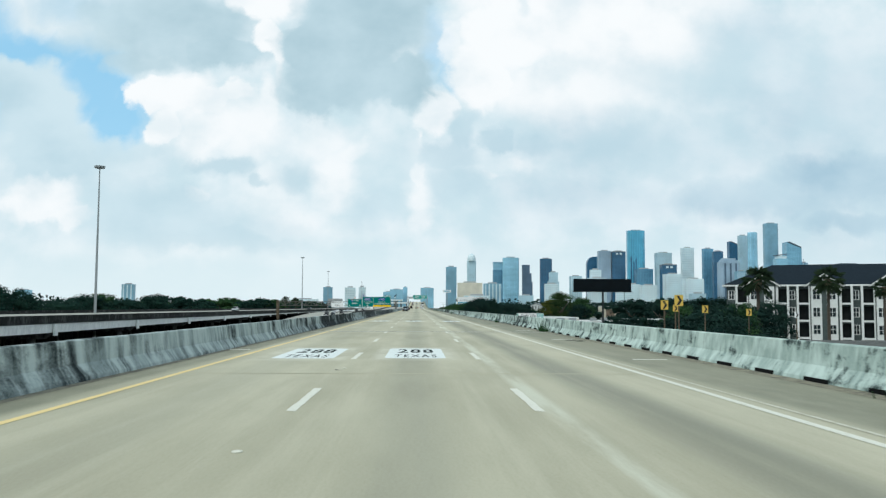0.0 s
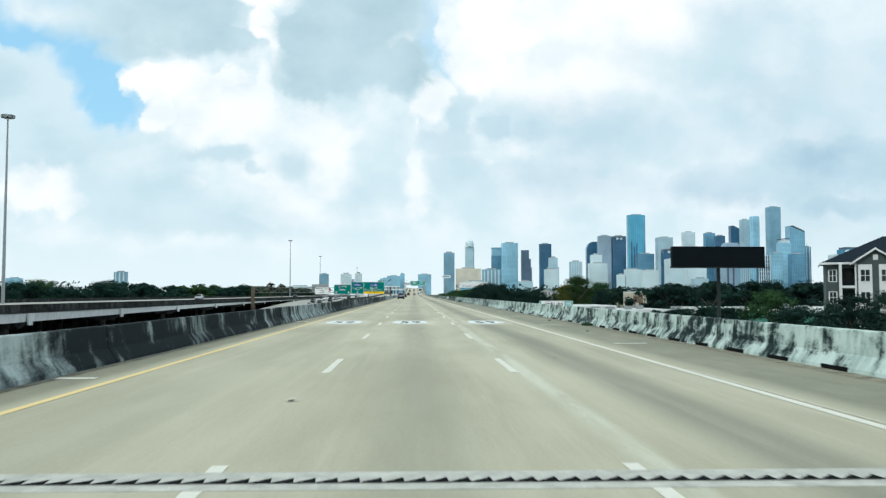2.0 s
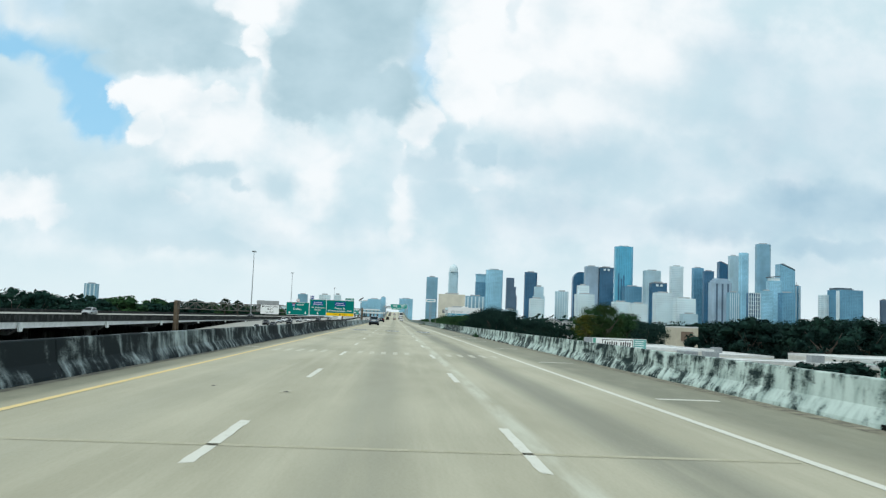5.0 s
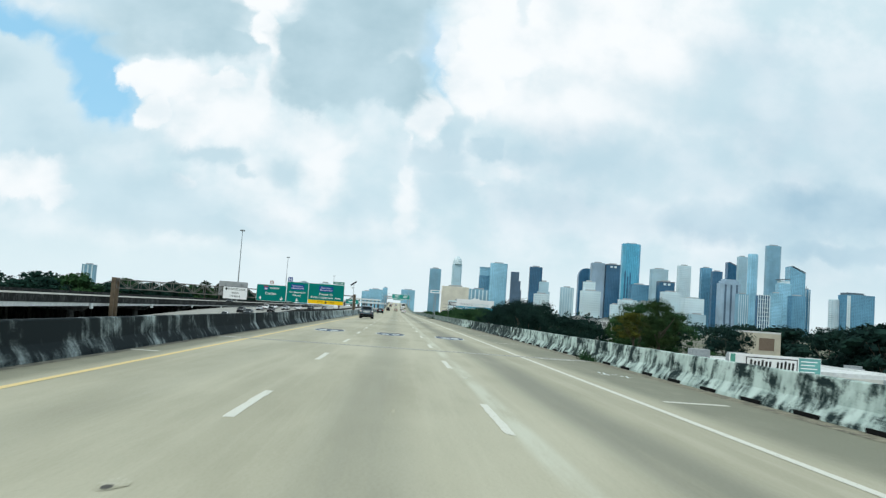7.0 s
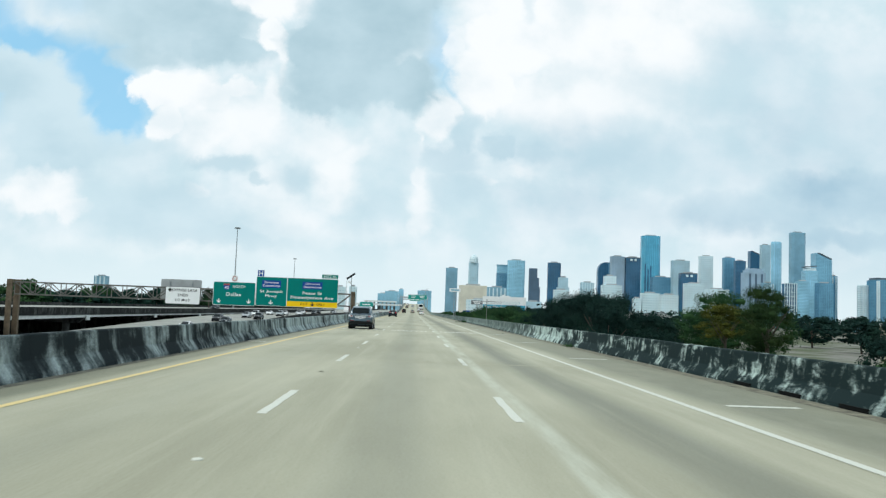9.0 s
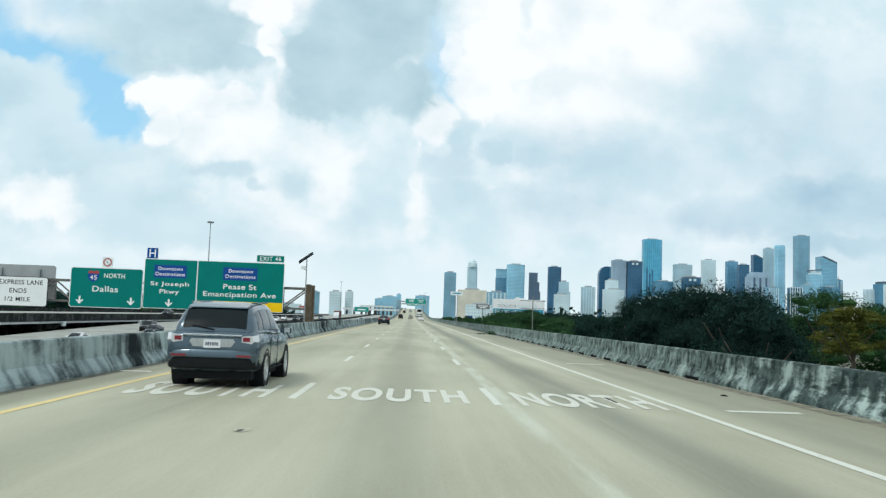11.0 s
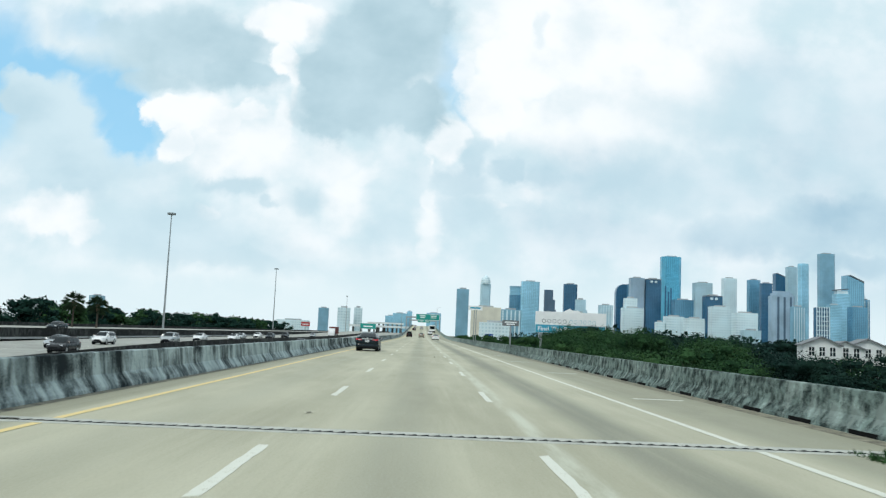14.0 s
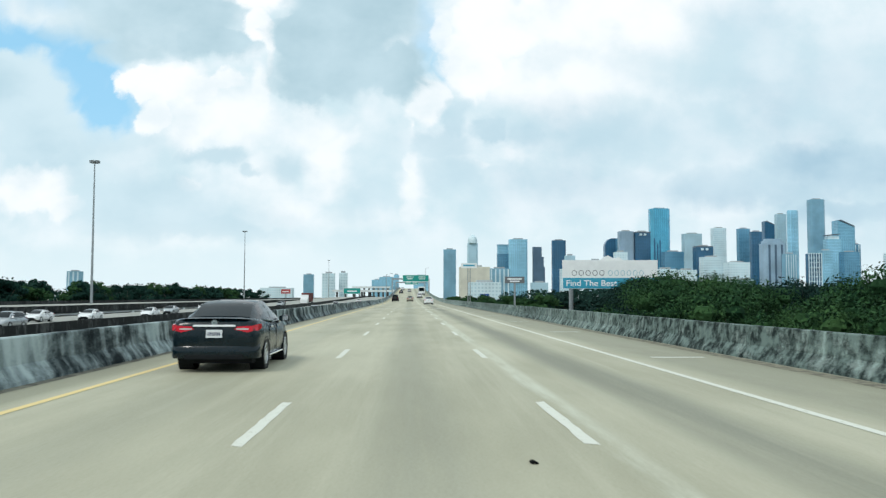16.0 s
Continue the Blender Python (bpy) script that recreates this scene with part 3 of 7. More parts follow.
YC = list(range(-60, 1160, 20))
via = thing("viaduct", "long viaduct with pale edge girder and dark parapet on round columns", "viaduct", kind="structure")
# deck widened back to x = -84 to shade the space beneath
part("deck", Geo().loft([[(-54.5, y, -0.45), (-54.5, y, -0.8), (-84, y, -0.8), (-84, y, -0.45)] for y in YC]), PALE_ROAD, via)
for x in (-54.2, -68.0, -83.3):
    part("edge_girder", Geo().loft([[(x, y, -1.25), (x - 0.1, y, -0.45 - depth_c(y)), (x - 0.7, y, -0.45 - depth_c(y)), (x - 0.7, y, -1.25)] for y in YC]), GIRDER, via)
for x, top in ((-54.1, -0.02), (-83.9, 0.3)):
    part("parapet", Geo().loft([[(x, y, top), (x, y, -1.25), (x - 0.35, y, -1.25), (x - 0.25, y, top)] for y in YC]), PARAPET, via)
for i in range(30):
    y = -8.3 + 37.1 * i
    z = -0.45 - depth_c(y)
    part("bracket", Geo().box(-54.15, -53.8, y - 0.55, y + 0.55, z - 0.45, -1.3, 0.05), GIRDER, via)
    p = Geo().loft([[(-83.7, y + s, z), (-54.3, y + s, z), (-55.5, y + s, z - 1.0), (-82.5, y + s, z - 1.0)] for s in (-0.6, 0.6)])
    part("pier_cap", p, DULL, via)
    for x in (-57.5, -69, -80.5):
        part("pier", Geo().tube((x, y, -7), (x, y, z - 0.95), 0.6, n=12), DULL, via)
# made-up wall: its black face stands for the deep shade under the deck
wall = thing("shade_backing_wall", "added black-stained wall that closes the shaded space beneath the viaduct", "retaining wall", kind="structure")
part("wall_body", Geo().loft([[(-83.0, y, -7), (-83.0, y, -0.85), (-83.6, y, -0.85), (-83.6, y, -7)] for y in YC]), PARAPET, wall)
# ground sheet painted dark in place of the viaduct's shade
tagged(part("shade_ground_sheet", Geo().box(-90, -7.5, -80, 262, -7.05, -6.96), SHADE_ASPHALT), "dark sheet on the ground below the viaduct, coloured for the shade there", "street", kind="structure")


# ---- the downtown skyline, about three kilometres off ----
def facade(name, wall, glass, floor=4.0, bay=3.0, frame=0.35, vertical=0.35, rough=0.3, metal=0.35, show=0.12):
    """Curtain wall too far off to pick its panes apart: floors and bays of glass between spandrels and mullions."""
    m = Mat(name)
    z = m.math("FRACT", m.math("DIVIDE", m.axis(2), floor))
    u = m.math("FRACT", m.math("DIVIDE", m.math("ADD", m.axis(0), m.axis(1)), bay))
    band = m.math("LESS_THAN", z, frame)
    mull = m.math("LESS_THAN", u, vertical)
    grid = m.math("MAXIMUM", band, mull)
    patch = m.noise(0.02, 4, 0.6)
    c = m.mix(m.ramp(patch, 0.3, 0.7), tuple(k * 0.82 for k in glass), tuple(min(1, k * 1.15) for k in glass))
    return m.done(m.mix(m.math("MULTIPLY", grid, show), c, wall), rough, m.math("MULTIPLY", m.math("SUBTRACT", 1.0, grid), metal))


# distance haze is put into these base colours: paler and shifted to blue
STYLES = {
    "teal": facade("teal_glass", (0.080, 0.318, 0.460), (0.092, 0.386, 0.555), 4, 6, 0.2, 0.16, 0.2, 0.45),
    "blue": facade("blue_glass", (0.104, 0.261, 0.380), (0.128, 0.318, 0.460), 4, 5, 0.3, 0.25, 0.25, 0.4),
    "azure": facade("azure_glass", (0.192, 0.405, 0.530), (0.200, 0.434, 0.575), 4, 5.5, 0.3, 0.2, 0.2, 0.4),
    "navy": facade("hazed_navy_glass", (0.027, 0.101, 0.180), (0.040, 0.135, 0.240), 4, 5, 0.3, 0.3, 0.25, 0.35),
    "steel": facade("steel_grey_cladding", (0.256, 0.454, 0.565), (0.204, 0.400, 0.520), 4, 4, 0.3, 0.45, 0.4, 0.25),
    "pale": facade("hazed_pale_glass", (0.360, 0.637, 0.770), (0.288, 0.565, 0.720), 4, 5.5, 0.35, 0.15, 0.25, 0.35),
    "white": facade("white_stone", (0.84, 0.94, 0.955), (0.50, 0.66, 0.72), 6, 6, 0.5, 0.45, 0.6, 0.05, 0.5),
    "grey": facade("hazed_grey_stone", (0.54, 0.725, 0.79), (0.36, 0.54, 0.63), 4.5, 5, 0.5, 0.5, 0.6, 0.1, 0.4),
    "brown": facade("hazed_brown_stone", (0.120, 0.193, 0.275), (0.080, 0.140, 0.210), 4, 4, 0.3, 0.5, 0.6, 0.1),
    "rose": facade("hazed_rose_granite", (0.400, 0.536, 0.640), (0.320, 0.449, 0.560), 4, 5, 0.15, 0.55, 0.5, 0.1),
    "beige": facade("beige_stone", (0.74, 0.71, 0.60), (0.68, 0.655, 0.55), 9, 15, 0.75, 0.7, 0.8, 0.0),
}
ROOF = plain("roof_membrane", (0.40, 0.43, 0.44), 0.9, 0, 0.15, 0.05)
GRILLE = plain("dark_grille", (0.10, 0.14, 0.17), 0.7, 0, 0.15, 0.1)


def block(w, dp, z0, z1, chamfer=0.0, slant=0.0):
    """A prism with cut corners; slant lifts one side of its top."""
    c = chamfer
    ring = [(-w / 2 + c, -dp / 2), (w / 2 - c, -dp / 2), (w / 2, -dp / 2 + c), (w / 2, dp / 2 - c), (w / 2 - c, dp / 2), (-w / 2 + c, dp / 2), (-w / 2, dp / 2 - c), (-w / 2, -dp / 2 + c)] if c else \
        [(-w / 2, -dp / 2), (w / 2, -dp / 2), (w / 2, dp / 2), (-w / 2, dp / 2)]
    g = Geo()
    return g.loft([[(x, y, z0) for x, y in ring], [(x, y, z1 + slant * (0.5 - x / w)) for x, y in ring]])


def tower(name, x, width, top, y, style, label, deep=None, chamfer=0.0, crown="flat", turn=0.0, fins=0):
    """A tower whose front and visible flank together are as wide as given."""
    dp = deep or width * 0.5
    flank = min(abs(x) * dp / y, width * 0.35)
    w = width * 0.94 - flank
    x += math.copysign(flank / 2, x)
    t = thing(name, label, "skyscraper" if top > 100 else "building", "downtown skyline", at=pose(x, y + dp / 2, 0, 0, 0, turn))
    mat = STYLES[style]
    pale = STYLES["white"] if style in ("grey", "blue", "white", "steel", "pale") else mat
    if crown == "slant":
        part("shaft", block(w, dp, -7, top - w * 0.46, chamfer, w * 0.42), mat, t)
        part("roof_blade", Geo().loft([[(-w * 0.36, yy, top - w * 0.05), (w * 0.5, yy, top - w * 0.44), (w * 0.5, yy, top - w * 0.36), (-w * 0.30, yy, top)] for yy in (-dp / 2, dp / 2)]), GRILLE, t)
    elif crown == "round":
        n, g = 10, Geo()
        arch = [(w / 2, top)] + [(w * 0.1 - w * 0.6 * math.sin(math.pi / 2 * i / n), top - w * 0.75 + w * 0.75 * math.cos(math.pi / 2 * i / n)) for i in range(n + 1)]
        ring = [(-w / 2, -7), (w / 2, -7)] + arch
        g.loft([[(u, k, v) for u, v in ring] for k in (-dp / 2, dp / 2)])
        part("shaft", g, mat, t)
        part("edge_fin", Geo().box(w * 0.36, w * 0.5, -dp / 2 - 0.8, -dp / 2, -7, top - 1), STYLES["blue"], t)
    elif crown == "spire":
        part("shaft", block(w, dp, -7, top - w * 0.85, w * 0.12), mat, t)
        rings = [[(k * w / 2 * math.cos(math.pi * i / 8), k * w / 2 * math.sin(math.pi * i / 8), z) for i in range(16)] for k, z in ((0.94, top - w * 0.85), (0.92, top - w * 0.5), (0.74, top - w * 0.25), (0.42, top - w * 0.1), (0.2, top))]
        part("crown", Geo().loft(rings), pale, t)
    elif crown == "step":
        part("shaft", block(w, dp, -7, top * 0.72, chamfer), mat, t)
        part("setback", block(w * 0.78, dp * 0.78, top * 0.72, top - 4, chamfer), mat, t)
        part("cap", block(w * 0.4, dp * 0.4, top - 4, top, w * 0.08), ROOF, t)
    elif crown == "stair":
        for u0, u1, z in ((-0.5, 0.22, top), (0.22, 0.40, top - w * 0.85), (0.40, 0.5, top - w * 1.7)):
            part("shaft", Geo().box(u0 * w, u1 * w, -dp / 2, dp / 2, -7, z), mat, t)
    elif crown == "shoulders":
        for k, z0, z1 in ((1.0, -7, top - w * 0.20), (0.86, top - w * 0.20, top - w * 0.09), (0.70, top - w * 0.09, top)):
            part("shaft" if k == 1 else "setback", block(w * k, dp * k, z0, z1, w * 0.1), mat, t)
        for u in (-0.28, 0.0, 0.28):
            part("recess", Geo().box(u * w - w * 0.045, u * w + w * 0.045, -dp / 2 - 0.6, -dp / 2, -7, top - w * 0.26), STYLES["brown"], t)
    elif crown == "slats":
        part("shaft", block(w, dp, -7, top - 14, chamfer), mat, t)
        part("setback", block(w * 0.8, dp * 0.8, top - 14, top - 6), pale, t)
        for i in range(5):
            part("roof_slat", Geo().box(-w / 2 + w * i / 5, -w / 2 + w * (i + 0.6) / 5, -dp / 2, dp / 2, top - 5 + 0.8 * i, top - 2.5 + 0.8 * i), GRILLE, t)
    elif crown == "drum":
        ring = [(w / 2 * math.cos(math.pi * i / 12), dp / 2 * math.sin(math.pi * i / 12)) for i in range(24)]
        part("shaft", Geo().loft([[(u * k, v * k, z) for u, v in ring] for k, z in ((1, -7), (1, top - 6), (0.93, top - 1), (0.7, top))]), mat, t, smooth=30)
    elif crown == "frame":
        part("shaft", block(w, dp, -7, top - 26, chamfer), mat, t)
        part("lantern", block(w * 0.94, dp * 0.94, top - 26, top - 5), STYLES["pale"], t)
        part("top_beam", block(w, dp, top - 5, top), STYLES["steel"], t)
    else:
        part("shaft", block(w, dp, -7, top - 3, chamfer), mat, t)
        part("parapet", block(w * 1.004, dp * 1.004, top - 3, top, chamfer), GRILLE if crown == "dark" else mat, t)
        part("plant_room", block(w * 0.5, dp * 0.5, top, top + 3.5), ROOF, t)
    if crown == "dark":
        for u in (-0.16, 0.12):
            part("roof_sign", Geo().box(u * w - w * 0.07, u * w + w * 0.09, -dp / 2 - 1.2, -dp / 2 - 0.4, top - 11, top - 5), STYLES["white"], t)
    for i in range(fins):
        u = -w / 2 + w * (i + 0.5) / fins
        part("fin", Geo().box(u - w / fins * 0.16, u + w / fins * 0.16, -dp / 2 - 0.9, -dp / 2, -7, top - 2), pale, t)
    return t


T = tower
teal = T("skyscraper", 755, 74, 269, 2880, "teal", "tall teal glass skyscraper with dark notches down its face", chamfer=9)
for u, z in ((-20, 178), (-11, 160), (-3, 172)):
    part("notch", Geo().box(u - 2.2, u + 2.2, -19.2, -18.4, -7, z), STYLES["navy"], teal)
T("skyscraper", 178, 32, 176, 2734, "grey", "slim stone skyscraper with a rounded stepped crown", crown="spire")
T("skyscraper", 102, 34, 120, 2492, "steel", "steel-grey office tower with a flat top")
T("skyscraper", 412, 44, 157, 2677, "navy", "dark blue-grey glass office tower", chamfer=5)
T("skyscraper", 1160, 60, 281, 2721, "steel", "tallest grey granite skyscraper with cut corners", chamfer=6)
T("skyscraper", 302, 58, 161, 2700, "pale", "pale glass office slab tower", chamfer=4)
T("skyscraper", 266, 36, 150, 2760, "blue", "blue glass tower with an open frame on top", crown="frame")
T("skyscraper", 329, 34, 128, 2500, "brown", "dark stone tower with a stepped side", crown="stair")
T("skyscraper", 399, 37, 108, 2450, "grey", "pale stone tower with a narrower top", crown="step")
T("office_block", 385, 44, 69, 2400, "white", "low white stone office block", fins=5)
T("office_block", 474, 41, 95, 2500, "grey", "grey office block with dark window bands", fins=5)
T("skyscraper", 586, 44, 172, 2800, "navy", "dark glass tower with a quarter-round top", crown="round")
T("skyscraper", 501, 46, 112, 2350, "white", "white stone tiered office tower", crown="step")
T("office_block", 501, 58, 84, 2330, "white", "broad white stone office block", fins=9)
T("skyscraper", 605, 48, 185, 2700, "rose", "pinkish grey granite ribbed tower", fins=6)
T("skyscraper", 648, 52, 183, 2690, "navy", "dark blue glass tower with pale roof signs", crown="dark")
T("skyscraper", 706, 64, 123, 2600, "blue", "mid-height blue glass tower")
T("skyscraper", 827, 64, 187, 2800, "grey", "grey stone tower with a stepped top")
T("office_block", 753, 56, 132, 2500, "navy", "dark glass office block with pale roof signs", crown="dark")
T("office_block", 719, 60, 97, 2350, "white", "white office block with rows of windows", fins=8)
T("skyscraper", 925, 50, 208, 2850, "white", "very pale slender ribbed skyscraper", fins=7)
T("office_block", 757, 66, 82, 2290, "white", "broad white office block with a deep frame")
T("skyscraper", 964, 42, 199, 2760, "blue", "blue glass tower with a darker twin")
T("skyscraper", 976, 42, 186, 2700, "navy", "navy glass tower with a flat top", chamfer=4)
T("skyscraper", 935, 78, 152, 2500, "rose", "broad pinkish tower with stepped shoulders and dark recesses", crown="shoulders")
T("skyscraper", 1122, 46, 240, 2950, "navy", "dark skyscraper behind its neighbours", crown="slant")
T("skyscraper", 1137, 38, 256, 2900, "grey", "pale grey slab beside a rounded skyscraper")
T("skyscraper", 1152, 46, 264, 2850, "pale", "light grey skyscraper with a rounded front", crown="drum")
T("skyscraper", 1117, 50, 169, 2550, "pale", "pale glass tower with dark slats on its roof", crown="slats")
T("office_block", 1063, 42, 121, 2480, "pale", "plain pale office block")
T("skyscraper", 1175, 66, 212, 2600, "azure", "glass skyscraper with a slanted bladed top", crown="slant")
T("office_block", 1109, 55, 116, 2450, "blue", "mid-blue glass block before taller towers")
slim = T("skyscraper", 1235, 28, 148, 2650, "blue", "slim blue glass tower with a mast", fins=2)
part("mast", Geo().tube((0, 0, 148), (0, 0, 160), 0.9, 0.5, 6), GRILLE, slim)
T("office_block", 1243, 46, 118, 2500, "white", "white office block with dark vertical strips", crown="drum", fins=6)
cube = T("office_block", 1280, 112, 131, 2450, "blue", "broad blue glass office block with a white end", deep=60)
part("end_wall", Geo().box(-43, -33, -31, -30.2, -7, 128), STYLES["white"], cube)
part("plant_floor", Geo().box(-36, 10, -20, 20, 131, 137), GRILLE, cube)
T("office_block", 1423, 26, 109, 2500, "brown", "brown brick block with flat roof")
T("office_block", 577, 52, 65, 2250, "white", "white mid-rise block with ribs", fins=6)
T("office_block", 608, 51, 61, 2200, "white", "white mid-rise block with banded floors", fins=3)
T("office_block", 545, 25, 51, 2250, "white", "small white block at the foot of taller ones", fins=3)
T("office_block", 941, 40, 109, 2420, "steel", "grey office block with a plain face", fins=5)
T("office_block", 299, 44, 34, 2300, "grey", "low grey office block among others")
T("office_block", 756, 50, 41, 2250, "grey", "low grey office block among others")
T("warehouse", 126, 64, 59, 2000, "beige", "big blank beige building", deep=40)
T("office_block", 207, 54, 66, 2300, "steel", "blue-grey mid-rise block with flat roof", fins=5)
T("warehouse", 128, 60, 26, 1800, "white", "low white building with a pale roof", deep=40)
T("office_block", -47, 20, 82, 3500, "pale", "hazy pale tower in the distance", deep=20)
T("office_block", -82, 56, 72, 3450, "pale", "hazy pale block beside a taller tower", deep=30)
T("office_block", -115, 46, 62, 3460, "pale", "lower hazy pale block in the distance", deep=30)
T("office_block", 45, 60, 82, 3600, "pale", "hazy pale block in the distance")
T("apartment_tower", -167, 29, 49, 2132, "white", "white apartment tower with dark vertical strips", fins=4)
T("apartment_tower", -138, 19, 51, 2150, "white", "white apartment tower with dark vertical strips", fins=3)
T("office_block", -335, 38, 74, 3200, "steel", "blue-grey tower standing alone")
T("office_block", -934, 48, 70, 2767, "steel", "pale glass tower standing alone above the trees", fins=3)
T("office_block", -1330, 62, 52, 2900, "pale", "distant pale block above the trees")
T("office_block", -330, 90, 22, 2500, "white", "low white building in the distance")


# the building whose bright frame stands out from its dark windows
cube = thing("office_block", "white concrete grid framing dark square windows", "building", "downtown skyline", at=pose(972, 2350, 0))
part("core", Geo().box(-15, 15, 1.5, 20, -7, 106), STYLES["navy"], cube)
for i in range(6):
    part("column", Geo().box(-15.5 + 6.2 * i - 0.8, -15.5 + 6.2 * i + 0.8, 0, 1.5, -7, 107), STYLES["white"], cube)
for i in range(10):
    part("beam", Geo().box(-16, 16, 0.2, 1.5, 5 + 11.2 * i, 6.6 + 11.2 * i), STYLES["white"], cube)

# low roofs and treetops between the freeway and downtown
rnd = random.Random(11)
for i in range(46):
    x, y = rnd.uniform(150, 1500), rnd.uniform(900, 2150)
    w = rnd.uniform(25, 60)
    if x / (y - 380) < 0.36 and y < 1500 or x / y < 0.12:
        continue
    T("low_building", x, w, rnd.uniform(0, 7), y, rnd.choice(["white", "white", "grey", "beige", "pale"]), "low flat-roofed building among the trees", deep=rnd.uniform(20, 50))


# ---- route shields and words painted on the lanes ----
def flat(name, ring, material, z, parent, label=""):
    return part(name, Geo().add([(x, y, z) for x, y in ring], [tuple(range(len(ring)))]), material, parent, label)


def word(name, text, x, y, width, length, material, z, parent, spacing=1.0, bold=0.022):
    o = part(name, letters(text, width, length, spacing, bold), material, parent)
    o.location = (x, y, z)
    return o


def rounded(w, h, r, n=6):
    pts = []
    for cx, cy, a in ((w / 2 - r, h / 2 - r, 0), (-w / 2 + r, h / 2 - r, 90), (-w / 2 + r, -h / 2 + r, 180), (w / 2 - r, -h / 2 + r, 270)):
        pts += [(cx + r * math.cos(radians(a + 90 * i / n)), cy + r * math.sin(radians(a + 90 * i / n))) for i in range(n + 1)]
    return pts


def us_shield(w, h):
    """Outline of the cut-out route shield with ears and a pointed foot."""
    half = [(0.0, 0.455), (0.12, 0.485), (0.28, 0.5), (0.40, 0.44), (0.44, 0.36), (0.42, 0.24), (0.47, 0.06), (0.50, -0.10), (0.46, -0.26), (0.36, -0.36), (0.20, -0.41), (0.08, -0.45), (0.0, -0.5)]
    ring = [(u * w, v * h) for u, v in half] + [(-u * w, v * h) for u, v in half[-2:0:-1]]
    return ring[::-1]


def interstate(w, h, k=1.0):
    half = [(0.0, 0.42), (0.15, 0.44), (0.30, 0.50), (0.42, 0.40), (0.48, 0.22), (0.50, 0.02), (0.46, -0.16), (0.36, -0.32), (0.20, -0.43), (0.0, -0.5)]
    ring = [(u * w * k, v * h * k) for u, v in half] + [(-u * w * k, v * h * k) for u, v in half[-2:0:-1]]
    return ring[::-1]


for x, y in ((-3.36, 40.05), (-0.03, 40.3)):
    s = thing("route_marking", "white square route marking with black numerals painted on the lane", "road marking", "route markings on the lanes", at=pose(x, y, 0))
    flat("plate", rounded(1.84, 5.9, 0.28), SHIELD_WHITE, 0.004, s)
    word("number", "288", 0, 1.13, 1.2, 2.2, SHIELD_BLACK, 0.007, s, 1.12, 0.014)
    word("state_name", "TEXAS", 0, -1.72, 1.3, 1.4, SHIELD_BLACK, 0.007, s, 1.25, 0.004)
for x in (-3.79, -0.3, 3.67):
    s = thing("route_marking", "white cut-out route shield with black numerals painted on the lane", "road marking", "route markings on the lanes", at=pose(x, 101.85, 0))
    flat("plate", us_shield(1.9, 4.9), SHIELD_WHITE, 0.004, s)
    word("number", "59", 0, 0.02, 1.04, 2.35, SHIELD_BLACK, 0.007, s, 1.2, 0.022)
for x in (-3.62, 0.0, 3.53):
    s = thing("route_marking", "blue and red interstate shield with white numerals painted on the lane", "road marking", "route markings on the lanes", at=pose(x, 222.4, 0))
    flat("border", interstate(1.76, 5.2), SHIELD_WHITE, 0.004, s)
    flat("field", interstate(1.76, 5.2, 0.95), SHIELD_BLUE, 0.007, s)
    ring = [(u, v) for u, v in interstate(1.76, 5.2, 0.95) if v > 1.1]
    flat("red_top", ring, SHIELD_RED, 0.010, s)
    flat("divider", [(-0.79, 1.02), (0.79, 1.02), (0.78, 1.16), (-0.78, 1.16)], WORN_WHITE, 0.013, s)
    word("number", "69", 0, -0.55, 1.08, 2.3, SHIELD_WHITE, 0.013, s, 1.1)
for x, text, w in ((-3.6, "SOUTH", 2.54), (0.05, "SOUTH", 2.58), (3.62, "NORTH", 2.65)):
    s = thing("lane_word", "worn white word painted on the lane", "road marking", "words on the lanes", at=pose(x, 282.1, 0))
    word("lettering", text, 0, 0, w, 2.65, WORN_WHITE, 0.007, s, 1.15, 0.032)
stroke = Geo().add([(-0.10, -1.2, 0), (0.10, -1.2, 0), (0.10, 1.2, 0), (-0.10, 1.2, 0)], [(0, 1, 2, 3)]).mesh("lettering_bar", FADED_WHITE)
for x in (-3.75, -0.2, 3.6):
    s = thing("lane_word", "row of worn white strokes painted across the lane", "road marking", "words on the lanes", at=pose(x, 162.2, 0))
    for i in range(5):
        part("lettering_bar", stroke, None, s).location = (-1.0 + 0.5 * i, 0, 0.004)
# worn raised buttons and scraps along the lane lines
button = Geo().loft([[(r * math.cos(a), r * math.sin(a) * 1.1, z) for a in [math.pi * i / 5 for i in range(10)]] for r, z in ((0.06, 0), (0.055, 0.010), (0.03, 0.016))]).mesh("lane_button", WORN_WHITE)
rnd = random.Random(3)
for k in range(34):
    y = 9.0 + 12.192 * k + rnd.uniform(-0.3, 0.3)
    for x in (-1.83, 1.95):
        if rnd.random() < 0.4:
            part("lane_button", button, None, road).matrix_world = pose(x + rnd.uniform(-0.05, 0.05), y, 0.003)
# torn-out reflectors on the inner lane line: a pale ragged scar of glue with a dark chip in it
SCAR = paint("pale_glue_scar", (0.53, 0.52, 0.42), 0.42)
PATCH = plain("dark_chip", (0.09, 0.088, 0.075), 0.9, 0, 0.3, 6)
